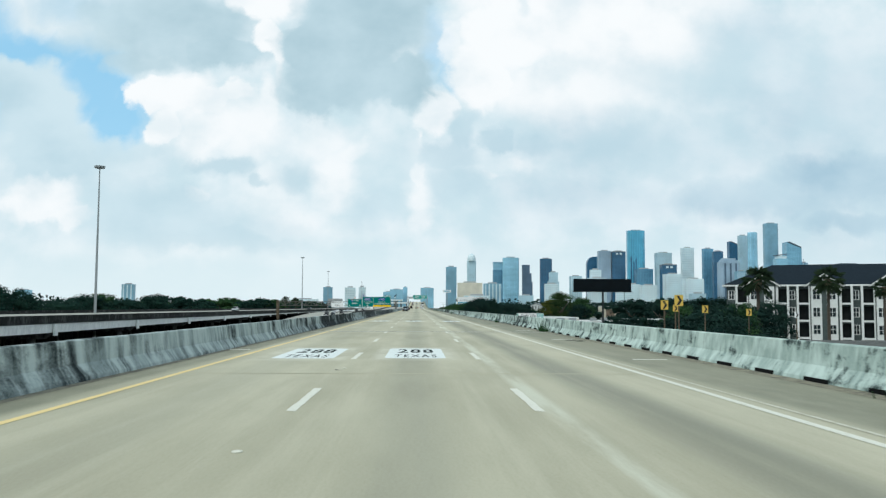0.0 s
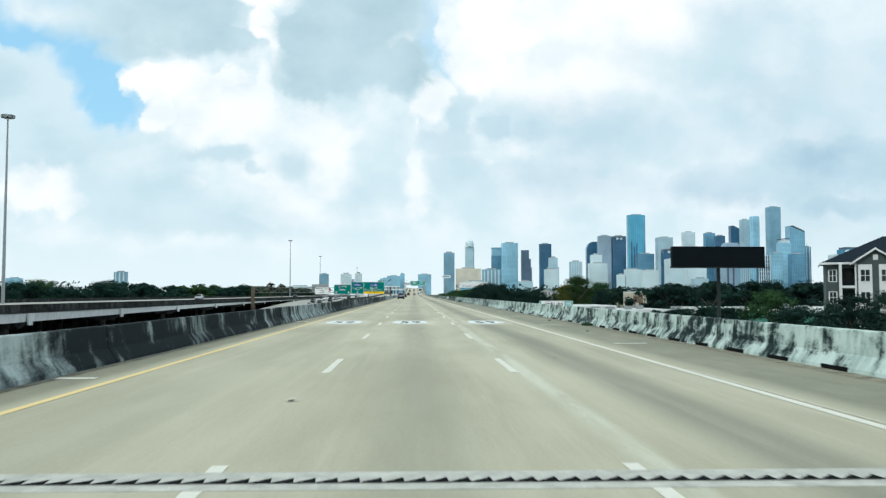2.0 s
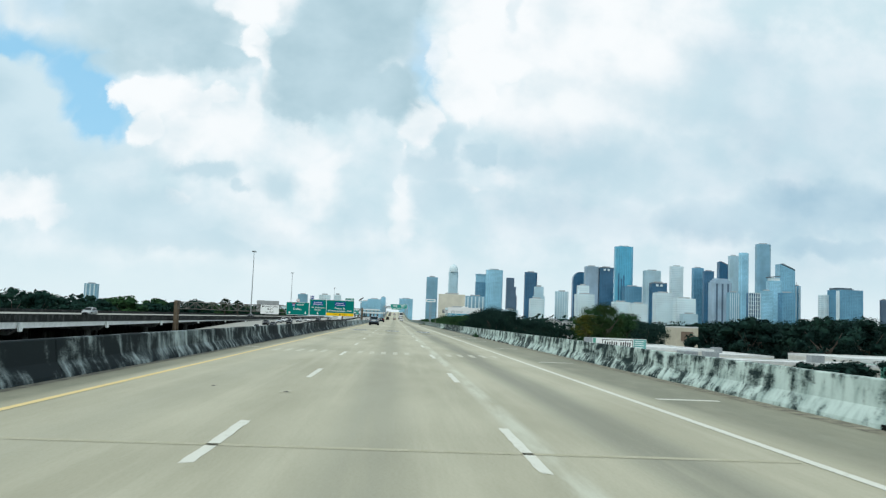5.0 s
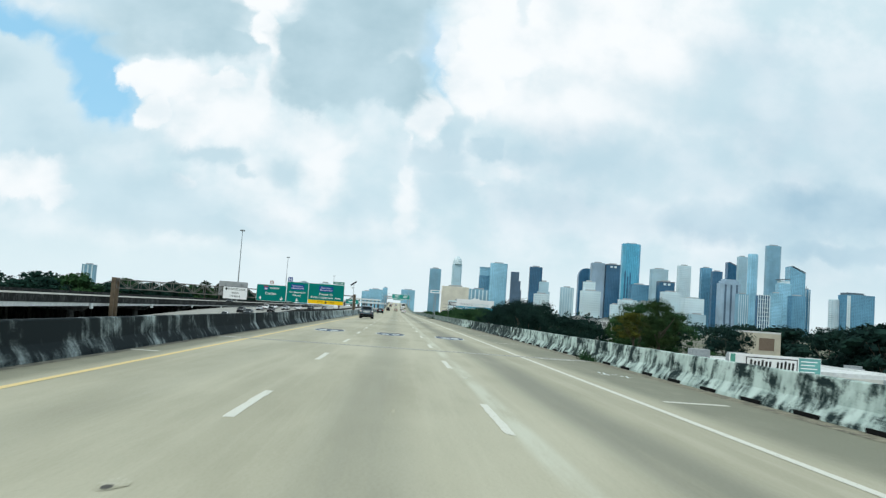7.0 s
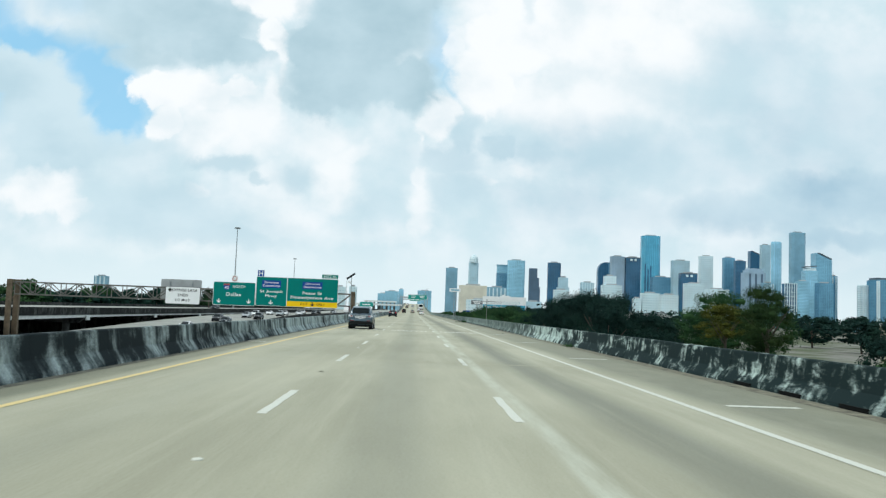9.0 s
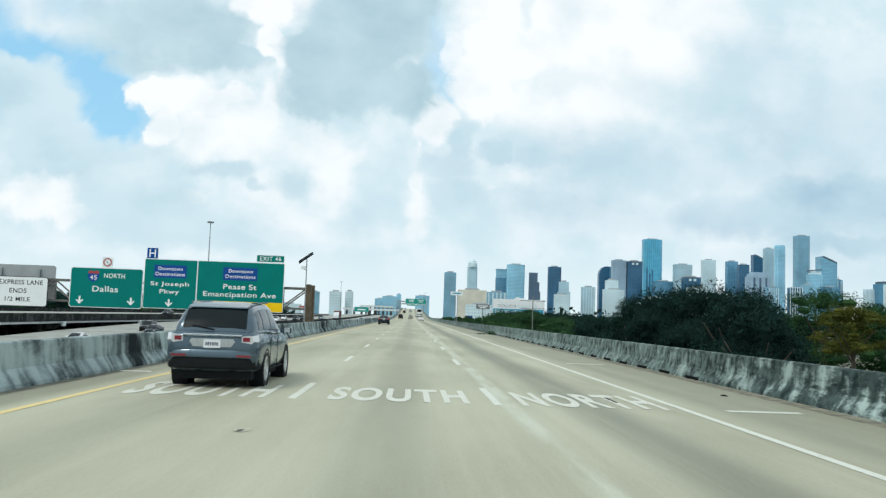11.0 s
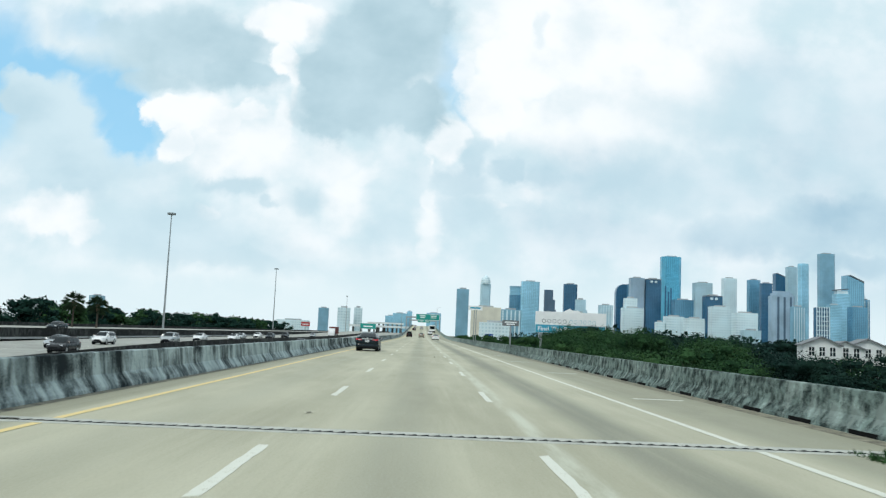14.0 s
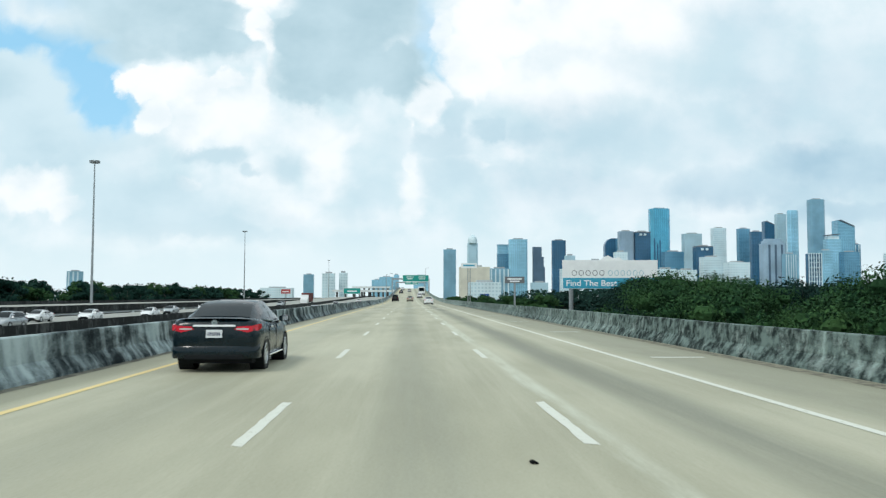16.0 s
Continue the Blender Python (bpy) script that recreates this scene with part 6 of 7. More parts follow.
def car(model, paint, x, y, z, label, turn=0.0, slope=0.0, near=False, category="car"):
    length, width, base, over, r, rows, cabin = MODELS[model]
    group = "" if near else "traffic"
    top = thing({"sedan": "sedan_car", "suv": "suv_car", "jeep": "jeep_car"}[model], label, category, group, at=Matrix.Translation((x, y, z)) @ Matrix.Rotation(radians(turn), 4, "Z") @ Matrix.Rotation(slope, 4, "X") @ Matrix.Translation((0, -over if turn == 0 else -length / 2, 0)))
    coatm = PAINTS[paint]
    body = part("body", Geo().loft([ring_body(*q) for q in rows]), coatm, top, smooth=40)
    part("cabin", Geo().loft([ring_cabin(*q) for q in cabin]), coatm, top, smooth=50)
    rear, screen, sides, sill = PANES[model]
    part("rear_window", sheet_top(cabin, *rear), GLASS, top, "dark rear window", smooth=60)
    part("windscreen", sheet_top(cabin, *screen), GLASS, top, smooth=60)
    for s in (-1, 1):
        for y0, y1 in sides:
            part("side_window", sheet_side(cabin, s, y0, y1, sill), GLASS, top, smooth=60)
        for (_, y0), (y1, _) in zip(sides, sides[1:]):
            part("pillar_cover", sheet_side(cabin, s, y0 + 0.002, y1 - 0.002, sill), PLASTIC, top)
        part("window_trim", Geo().loft([[(s * (q[3] + 0.016), q[0], q[1] + 0.02), (s * (q[3] + 0.018), q[0], q[1] - 0.005), (s * (q[3] - 0.02), q[0], q[1] - 0.005), (s * (q[3] - 0.02), q[0], q[1] + 0.02)] for q in cabin[1:-1]]), CHROME if near else PLASTIC, top)
        my = cabin[-2][0] - 0.12
        mz = cabin[-2][1] + 0.07
        mir = part("mirror", Geo().loft([[(s * (width / 2 - 0.09 + dx), my + dy, mz + dz * k) for dy, dz in ((-0.07, -0.06), (0.06, -0.06), (0.09, 0.02), (0.05, 0.10), (-0.07, 0.10))] for dx, k in ((0.0, 0.5), (0.08, 1.0), (0.22, 0.95), (0.25, 0.6))]), coatm, top, smooth=40)
        part("mirror_glass", Geo().box(min(s * (width / 2 + 0.0), s * (width / 2 + 0.13)), max(s * (width / 2 + 0.0), s * (width / 2 + 0.13)), my - 0.076, my - 0.071, mz - 0.04, mz + 0.08), CHROME, mir)
        for dy in (1.55, 2.45):
            part("door_handle", Geo().box(min(s * (width / 2 - 0.02), s * (width / 2 + 0.015)), max(s * (width / 2 - 0.02), s * (width / 2 + 0.015)), dy, dy + 0.2, rows[4][2] - 0.19, rows[4][2] - 0.155, 0.01), CHROME if near else PLASTIC, top)
            part("door_seam", Geo().box(min(s * (width / 2 - 0.012), s * (width / 2 + 0.002)), max(s * (width / 2 - 0.012), s * (width / 2 + 0.002)), dy - 0.16, dy - 0.148, 0.34, rows[4][2] - 0.1), PLASTIC, top)
        part("sill_strip", Geo().box(min(s * (width / 2 - 0.05), s * (width / 2 + 0.004)), max(s * (width / 2 - 0.05), s * (width / 2 + 0.004)), over + r + 0.12, over + base - r - 0.12, rows[4][1] + 0.03, rows[4][1] + 0.06, 0.01), CHROME if near and model == "sedan" else PLASTIC, top)
        for wy in (over, over + base):
            arch = [2 * math.pi * i / 24 for i in range(24)]
            part("wheel_arch", Geo().loft([[(s * xx, wy + q * math.cos(a), r + q * math.sin(a)) for a in arch] for xx, q in ((width / 2 - 0.3, r * 1.13), (width / 2 + 0.003, r * 1.13), (width / 2 + 0.003, r * 1.05), (width / 2 - 0.3, r * 1.04))]), PLASTIC, top)
            wheel(r, s, top, (s * (width / 2 - 0.105), wy, r))
    # lamps, bumpers, plate
    z1 = rows[2][2]
    if model == "sedan":
        for s in (-1, 1):
            t = part("tail_light", Geo().loft([[(s * a, yy, zz) for a, zz in pts] for yy, pts in ((-0.004, ((0.40, 0.86), (0.66, 0.80), (0.74, 0.83), (0.75, 0.93), (0.46, 0.92))), (0.10, ((0.40, 0.86), (0.74, 0.79), (0.858, 0.84), (0.85, 0.96), (0.46, 0.94))), (0.34, ((0.5, 0.86), (0.80, 0.84), (0.886, 0.88), (0.878, 0.97), (0.5, 0.95))))]), TAIL, top, "red wrap-round tail lamp")
            part("lamp_insert", Geo().box(min(s * 0.44, s * 0.68), max(s * 0.44, s * 0.68), -0.012, -0.004, 0.855, 0.885), CLEAR, t)
            part("head_light", Geo().box(min(s * 0.45, s * 0.76), max(s * 0.45, s * 0.76), 4.28, 4.46, 0.60, 0.73, 0.05), CLEAR, top)
        part("boot_strip", Geo().box(-0.42, 0.42, -0.016, 0.02, 0.915, 0.955, 0.01), BRIGHT_TRIM, top, "bright chrome strip")
        part("badge", Geo().loft([[(0.065 * math.cos(a), yy, 1.0 + 0.055 * math.sin(a)) for a in [2 * math.pi * i / 16 for i in range(16)]] for yy in (0.03, 0.0)]), CHROME, top, "plain round chrome badge")
        part("lip_spoiler", Geo().loft([[(xx, 0.06 + k, zz + z1) for k, zz in ((e + 0.0, 0.028 - f), (e - 0.03, 0.04 - f), (e + 0.02, 0.05 - f), (e + 0.16, 0.013 - f))] for xx, e, f in ((-0.74, 0.12, 0.03), (-0.6, 0.03, 0.008), (-0.3, 0, 0), (0.3, 0, 0), (0.6, 0.03, 0.008), (0.74, 0.12, 0.03))]), coatm, top)
        part("rear_bumper", Geo().loft([[(xx, yy, zz) for yy, zz in ((e + 0.0, 0.28), (e - 0.035, 0.34), (e - 0.035, 0.50), (e + 0.03, 0.56), (e + 0.25, 0.30))] for xx, e in ((-0.87, 0.2), (-0.82, 0.08), (-0.7, 0.015), (-0.4, 0), (0.4, 0), (0.7, 0.015), (0.82, 0.08), (0.87, 0.2))]), coatm, top, smooth=60)
        part("diffuser", Geo().box(-0.58, 0.58, -0.04, 0.1, 0.27, 0.36, 0.01), PLASTIC, top)
        part("boot_seam", Geo().box(-0.64, 0.64, 0.004, 0.012, 0.615, 0.625), PLASTIC, top)
        pz = 0.775
    else:
        for s in (-1, 1):
            lens = ((-0.004, ((0.56, 0.90), (0.74, 0.87), (0.78, 0.93), (0.77, 1.03), (0.56, 1.01))), (0.10, ((0.56, 0.90), (0.82, 0.87), (0.886, 0.92), (0.874, 1.05), (0.56, 1.02))), (0.40, ((0.62, 0.96), (0.86, 0.95), (0.908, 0.98), (0.897, 1.055), (0.62, 1.045))))
            t = part("tail_light", Geo().loft([[(s * a, yy, zz) for a, zz in pts] for yy, pts in lens]), CLEAR if near else SMOKED, top, "clear and dark red tail lamp")
            part("lamp_insert", Geo().box(min(s * 0.585, s * 0.72), max(s * 0.585, s * 0.72), -0.012, -0.004, 0.915, 0.995), SMOKED, t)
            part("reflector", Geo().box(min(s * 0.48, s * 0.76), max(s * 0.48, s * 0.76), -0.058, -0.03, 0.615, 0.655, 0.0), SMOKED, top)
            part("head_light", Geo().box(min(s * 0.45, s * 0.78), max(s * 0.45, s * 0.78), length - 0.36, length - 0.17, 0.72, 0.88, 0.05), CLEAR, top)
            if model == "suv":
                part("roof_rail", Geo().beam((s * 0.60, 0.7, 1.66), (s * 0.60, 2.4, 1.70), 0.035, 0.035), CHROME if near else PLASTIC, top)
        part("boot_strip", Geo().box(-0.57, 0.57, -0.016, 0.02, 1.005, 1.04, 0.01), CHROME if model == "suv" else PLASTIC, top, "bright strip across the tailgate")
        across = ((-0.89, 0.22), (-0.84, 0.09), (-0.7, 0.015), (-0.4, 0), (0.4, 0), (0.7, 0.015), (0.84, 0.09), (0.89, 0.22))
        part("rear_bumper", Geo().loft([[(xx, yy, zz) for yy, zz in ((e + 0.02, 0.57), (e - 0.045, 0.60), (e - 0.05, 0.66), (e, 0.74), (e + 0.25, 0.58))] for xx, e in across]), PLASTIC if model == "jeep" else coatm, top, smooth=60)
        part("lower_bumper", Geo().loft([[(xx * 0.985, yy, zz) for yy, zz in ((e + 0.08, 0.37), (e - 0.02, 0.41), (e - 0.035, 0.55), (e - 0.02, 0.60), (e + 0.25, 0.40))] for xx, e in across]), PLASTIC, top, "black lower bumper", smooth=60)
        if model == "suv" and near:
            part("plate_garnish", Geo().loft([[(-0.40, yy, 0.955), (-0.44, yy, 0.90), (-0.36, yy, 0.80), (0.36, yy, 0.80), (0.44, yy, 0.90), (0.40, yy, 0.955)] for yy in (0.01, -0.005)]), ALLOY, top, "silver panel round the number plate")
        part("tailgate_seam", Geo().box(-0.62, 0.62, 0.0, 0.006, 0.705, 0.716), PLASTIC, top)
        part("rear_wiper", Geo().beam((0.0, 0.10, 1.13), (-0.42, 0.14, 1.2), 0.025, 0.025), PLASTIC, top)
        part("roof_spoiler", Geo().loft([[(xx, yy, zz) for yy, zz in ((0.36, 1.555), (0.37, 1.575), (0.75, 1.645), (0.70, 1.60))] for xx in (-0.58, 0.58)]), coatm, top) if model == "suv" else None
        if model == "jeep":
            part("spare_wheel", Geo().tube((0, -0.25, 1.05), (0, -0.02, 1.05), 0.40, n=20), TYRE, top)
        pz = 0.86
    pl = part("number_plate", Geo().box(-0.16, 0.16, -0.022, -0.006, pz - 0.08, pz + 0.08), PLATE, top, "plain white number plate with dark bars")
    for i in range(6):
        part("plate_bar", Geo().box(-0.12 + 0.042 * i, -0.095 + 0.042 * i, -0.026, -0.0225, pz - 0.035, pz + 0.03), INK, pl)
    part("front_bumper", Geo().box(-0.6, 0.6, length - 0.12, length + 0.02, rows[-1][1] - 0.08, rows[-1][1] + 0.1, 0.04), PLASTIC, top)
    part("grille", Geo().box(-0.4, 0.4, length - 0.03, length + 0.01, rows[-1][1] + 0.1, rows[-1][2], 0.02), PLASTIC, top)
    part("underbody", Geo().box(-width / 2 + 0.16, width / 2 - 0.16, 0.22, length - 0.35, 0.17, 0.34), PLASTIC, top)
    return top


car("sedan", "graphite", -3.97, 399.75, 0, "dark graphite sedan with lip spoiler and chrome strip", near=True)
car("suv", "slate", -3.58, 283.1, 0, "slate blue-grey SUV with silver tailgate strip", near=True)


def on_main(y):
    return math.atan2(grade(y + 4) - grade(y), 4)


car("jeep", "black", -3.7, 604, grade(604), "black boxy off-roader with spare wheel on its tail", slope=on_main(604))
car("sedan", "white", 3.7, 543, 0, "white sedan in the outer lane ahead")
car("sedan", "tan", 0.2, 605, grade(605), "dark tan sedan ahead in the middle lane", slope=on_main(605))
car("suv", "white", 3.6, 668, grade(668), "white SUV ahead in the outer lane", slope=on_main(668))
car("sedan", "graphite", -3.6, 760, grade(760), "dark sedan on the climb far ahead", slope=on_main(760))
car("sedan", "silver", 0.1, 800, grade(800), "silver sedan on the climb far ahead", slope=on_main(800))
car("suv", "white", -3.6, 850, grade(850), "white SUV on the climb far ahead", slope=on_main(850))
ONCOMING = [("suv", "black", -36.2, 421), ("sedan", "silver", -41.0, 431), ("suv", "white", -41.5, 446), ("suv", "silver", -37.6, 462), ("sedan", "white", -44.2, 484), ("sedan", "white", -40.4, 490),
            ("sedan", "white", -37.8, 506), ("sedan", "silver", -41.5, 530), ("suv", "graphite", -38.0, 548), ("sedan", "white", -44.5, 566), ("suv", "black", -41, 590), ("sedan", "silver", -37.5, 628), ("sedan", "black", -41, 655),
            ("sedan", "graphite", -37.6, 392), ("suv", "black", -41.2, 401), ("sedan", "white", -38.2, 365), ("suv", "white", -34.0, 348)]
for model, paint_name, x, y in ONCOMING:
    car(model, paint_name, x, y, grade_b(y), "%s %s coming the other way below the freeway" % (paint_name, "sedan" if model == "sedan" else "SUV"), turn=180, slope=-math.atan2(grade_b(y + 4) - grade_b(y), 4))
for model, paint_name, x, y in (("sedan", "white", -19.2, 418), ("sedan", "graphite", -19.2, 470), ("suv", "silver", -15.5, 520), ("sedan", "white", -11.8, 560), ("suv", "white", -19, 600), ("sedan", "black", -15.5, 640), ("sedan", "white", -19, 700)):
    car(model, paint_name, x, y, grade_b(y), "%s %s on the carriageway alongside" % (paint_name, "sedan" if model == "sedan" else "SUV"), slope=math.atan2(grade_b(y + 4) - grade_b(y), 4))
for model, paint_name, x, y in (("suv", "silver", -61.5, 300), ("sedan", "graphite", -58, 470)):
    car(model, paint_name, x, y, -0.45, "%s %s on the viaduct" % (paint_name, "sedan" if model == "sedan" else "SUV"), turn=180)

# lorry with a rust-red box
RED_BOX = plain("rust_red_container", (0.16, 0.035, 0.03), 0.7, 0.1, 0.2, 1)
y0 = 660
lorry = thing("lorry", "white lorry cab pulling a rust-red box trailer", "lorry", at=pose(-34.2, y0, grade_b(y0), math.degrees(math.atan2(grade_b(y0 + 5) - grade_b(y0), 5)), 0, 0))
box = part("trailer", Geo().box(-1.25, 1.25, 0, 12, 1.1, 3.9, 0.03), RED_BOX, lorry)
for i in range(20):
    for x in (-1.27, 1.25):
        part("rib", Geo().box(x, x + 0.02, 0.3 + 0.6 * i, 0.42 + 0.6 * i, 1.2, 3.8), RED_BOX, box)
part("cab", Geo().loft([[(x * 1.2, y, z) for x, z in ((-1, 0.6), (1, 0.6), (1, k), (0.9, k + 0.25), (-0.9, k + 0.25), (-1, k))] for y, k in ((-0.6, 3.1), (-2.2, 3.0), (-2.6, 1.9), (-3.8, 1.7), (-3.9, 1.4))]), PAINTS["white"], lorry)
part("windscreen", Geo().loft([[(x, y - 0.03, z) for x, z in ((-1, k), (1, k))] + [(x, y - 0.05, z) for x, z in ((1, k), (-1, k))] for y, k in ((-2.22, 2.9), (-2.6, 2.0))]), GLASS, lorry)
part("chassis", Geo().box(-0.5, 0.5, -3.6, 11.8, 0.7, 1.09), PLASTIC, lorry)
for y in (-3.0, -0.8, 0.4, 9.6, 10.8):
    for s in (-1, 1):
        part("wheel", Geo().tube((s * 0.85, y, 0.5), (s * 1.2, y, 0.5), 0.5, n=18), TYRE, lorry)
# white bus far ahead
y0 = 720
bus = thing("bus", "white coach with dark rear window far ahead", "bus", at=pose(5.0, y0, grade(y0), math.degrees(on_main(y0)), 0, 0))
part("body", Geo().box(-1.3, 1.3, 0, 11, 0.45, 3.4, 0.12), PAINTS["white"], bus)
part("rear_window", Geo().box(-1.1, 1.1, -0.02, 0.0, 1.7, 3.1), GLASS, bus)
for s in (-1.31, 1.29):
    part("side_window", Geo().box(s, s + 0.02, 0.8, 10.4, 1.7, 2.9), GLASS, bus)
part("bumper", Geo().box(-1.25, 1.25, -0.08, 0.02, 0.4, 0.8), PLASTIC, bus)
for y in (2.2, 8.6):
    for s in (-1, 1):
        part("wheel", Geo().tube((s * 0.9, y, 0.5), (s * 1.25, y, 0.5), 0.5, n=18), TYRE, bus)


# ---- trees ----
def leaf_mat(name, dark, light, hint):
    m = Mat(name)
    r = m.island()
    n = m.noise(0.25, 3, 0.6)
    c = m.mix(r, dark, light)
    c = m.mix(m.math("MULTIPLY", m.ramp(n, 0.45, 0.7), 0.6), c, hint)
    return m.done(c, 0.9, 0.0, Specular_IOR_Level=0.08)


LEAF = {"dark": leaf_mat("oak_leaves", (0.0055, 0.019, 0.017), (0.015, 0.042, 0.034), (0.019, 0.050, 0.034)),
        "green": leaf_mat("green_leaves", (0.010, 0.036, 0.017), (0.038, 0.094, 0.036), (0.058, 0.120, 0.040)),
        "yellow": leaf_mat("yellowing_leaves", (0.036, 0.048, 0.010), (0.135, 0.142, 0.028), (0.105, 0.122, 0.028)),
        "olive": leaf_mat("olive_leaves", (0.010, 0.028, 0.011), (0.036, 0.070, 0.024), (0.056, 0.086, 0.026)),
        # oak leaves again, lightened and blued to carry the haze over the viaduct
        "mid": leaf_mat("hazed_oak_leaves", (0.006, 0.024, 0.020), (0.016, 0.050, 0.038), (0.022, 0.062, 0.042)),
        "palm": leaf_mat("palm_fronds", (0.008, 0.020, 0.012), (0.030, 0.055, 0.028), (0.038, 0.065, 0.03))}
BARK = plain("bark", (0.085, 0.07, 0.055), 0.95, 0, 0.35, 6)


def crown_mesh(seed, w, h, lobes, leaves, size, core_size=0.65):
    """Many small leaf sprays gathered in uneven lobes, round the middle of an oval; its foot is at z = 0."""
    r = random.Random(seed)
    v, f = [], []
    for k in range(lobes):
        a, q = r.uniform(0, 2 * math.pi), math.sqrt(r.random())
        t = r.random()
        wide = math.sin(math.pi * (0.18 + 0.72 * t)) ** 0.8
        c = Vector((math.cos(a) * q * w * wide * 0.82, math.sin(a) * q * w * wide * 0.82, h * (0.12 + 0.8 * t)))
        lr = r.uniform(0.16, 0.30) * w
        core = []
        for i in range(6):
            for j in range(3):
                e, o = 2 * math.pi * i / 6 + k, math.pi * (j + 0.8) / 3.6
                core.append(tuple(c + Vector((math.cos(e) * math.sin(o), math.sin(e) * math.sin(o), math.cos(o) * 0.8)) * lr * core_size * r.uniform(0.85, 1.15)))
        b = len(v)
        v += core
        f += [(b + 3 * i + j, b + 3 * ((i + 1) % 6) + j, b + 3 * ((i + 1) % 6) + j + 1, b + 3 * i + j + 1) for i in range(6) for j in range(2)]
        f.append(tuple(b + 3 * i for i in range(5, -1, -1)))
        for i in range(leaves):
            d = Vector((r.gauss(0, 1), r.gauss(0, 1), r.gauss(0, 1) + 0.25)).normalized()
            p = c + Vector((d.x * lr, d.y * lr, d.z * lr * 0.8)) * r.uniform(0.55, 1.12)
            n = (d + Vector((r.gauss(0, 0.5), r.gauss(0, 0.5), r.gauss(0, 0.5)))).normalized()
            s = size * r.uniform(0.6, 1.5)
            e1 = n.orthogonal().normalized()
            e2 = n.cross(e1)
            ang = r.uniform(0, 6.28)
            e1, e2 = e1 * math.cos(ang) + e2 * math.sin(ang), e2 * math.cos(ang) - e1 * math.sin(ang)
            b = len(v)
            v += [tuple(p - e1 * s), tuple(p + e2 * s * 0.55), tuple(p + e1 * s * 1.2 + n * s * 0.2), tuple(p - e2 * s * 0.55)]
            f.append((b, b + 1, b + 2, b + 3))
    me = bpy.data.meshes.new("crown")
    me.from_pydata(v, [], f)
    me.update()
    return me


def trunk_mesh(seed, h, w):
    r = random.Random(seed)
    g = Geo()
    lean = Vector((r.uniform(-0.3, 0.3), r.uniform(-0.3, 0.3), 0))
    g.tube((0, 0, 0), tuple(lean + Vector((0, 0, h * 0.55))), 0.34, 0.2, 8)
    for i in range(5):
        a = 2 * math.pi * i / 5 + r.uniform(-0.4, 0.4)
        s = lean * 0.8 + Vector((0, 0, h * r.uniform(0.3, 0.5)))
        g.tube(tuple(s), tuple(s + Vector((math.cos(a) * w * 0.55, math.sin(a) * w * 0.55, h * r.uniform(0.25, 0.42)))), 0.14, 0.04, 6)
    me = g.mesh("trunk", BARK)
    return me


CROWNS, TRUNKS = {}, []
for i in range(4):
    TRUNKS.append(trunk_mesh(50 + i, 10.5, 4.8))
for tone in ("dark", "green", "yellow", "olive"):
    CROWNS[tone] = []
    for i in range(4 if tone == "dark" else 2):
        me = crown_mesh(7 * i + len(tone), 5.0, 8.6, 32, 62, 0.27)
        me.materials.append(LEAF[tone])
        CROWNS[tone].append(me)
    CROWNS["near_" + tone] = []
    for i in range(2):
        me = crown_mesh(70 + 7 * i + len(tone), 5.0, 8.6, 46, 160, 0.125, 0.42)
        me.materials.append(LEAF[tone])
        CROWNS["near_" + tone].append(me)
for tone in ("dark", "green", "yellow", "olive"):
    me = crown_mesh(130 + len(tone), 5.0, 8.6, 50, 340, 0.078, 0.4)
    me.materials.append(LEAF[tone])
    CROWNS["fine_" + tone] = [me]
# dark crowns copied into the haze-lightened leaf colour
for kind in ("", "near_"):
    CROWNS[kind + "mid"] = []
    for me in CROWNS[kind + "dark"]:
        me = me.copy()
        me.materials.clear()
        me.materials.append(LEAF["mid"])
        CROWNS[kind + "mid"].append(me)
tr = random.Random(21)


def tree(x, y, top, spread, tone, label, group, foot=-7.0, low=0.25):
    """top: height of the crown's top over the freeway; spread: its half-width."""
    h = top - foot
    t = thing("tree", label, "tree", group, at=pose(x, y, foot, 0, 0, tr.uniform(0, 360)))
    a = part("trunk", tr.choice(TRUNKS), None, t)
    a.scale = (h / 11, h / 11, h / 11 * 0.95)
    c = part("crown", tr.choice(CROWNS[tone]), None, t)
    c.location = (0, 0, h * low)
    c.scale = (spread / 4.5, spread / 4.5 * tr.uniform(0.85, 1.15), h * (1 - low) / 8.9)
    return t


OAK = "dark green broad oak with a dense uneven crown"
BUSH = "thick dark green bushy tree behind the safety wall"
for i in range(104):
    y = 40 + i * 8.6 + tr.uniform(-3, 3)
    x = -91 - tr.uniform(0, 24)
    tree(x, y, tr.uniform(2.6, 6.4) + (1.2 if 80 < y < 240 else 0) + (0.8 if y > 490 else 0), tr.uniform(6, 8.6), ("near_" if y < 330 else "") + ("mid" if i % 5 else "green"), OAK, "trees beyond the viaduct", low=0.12)
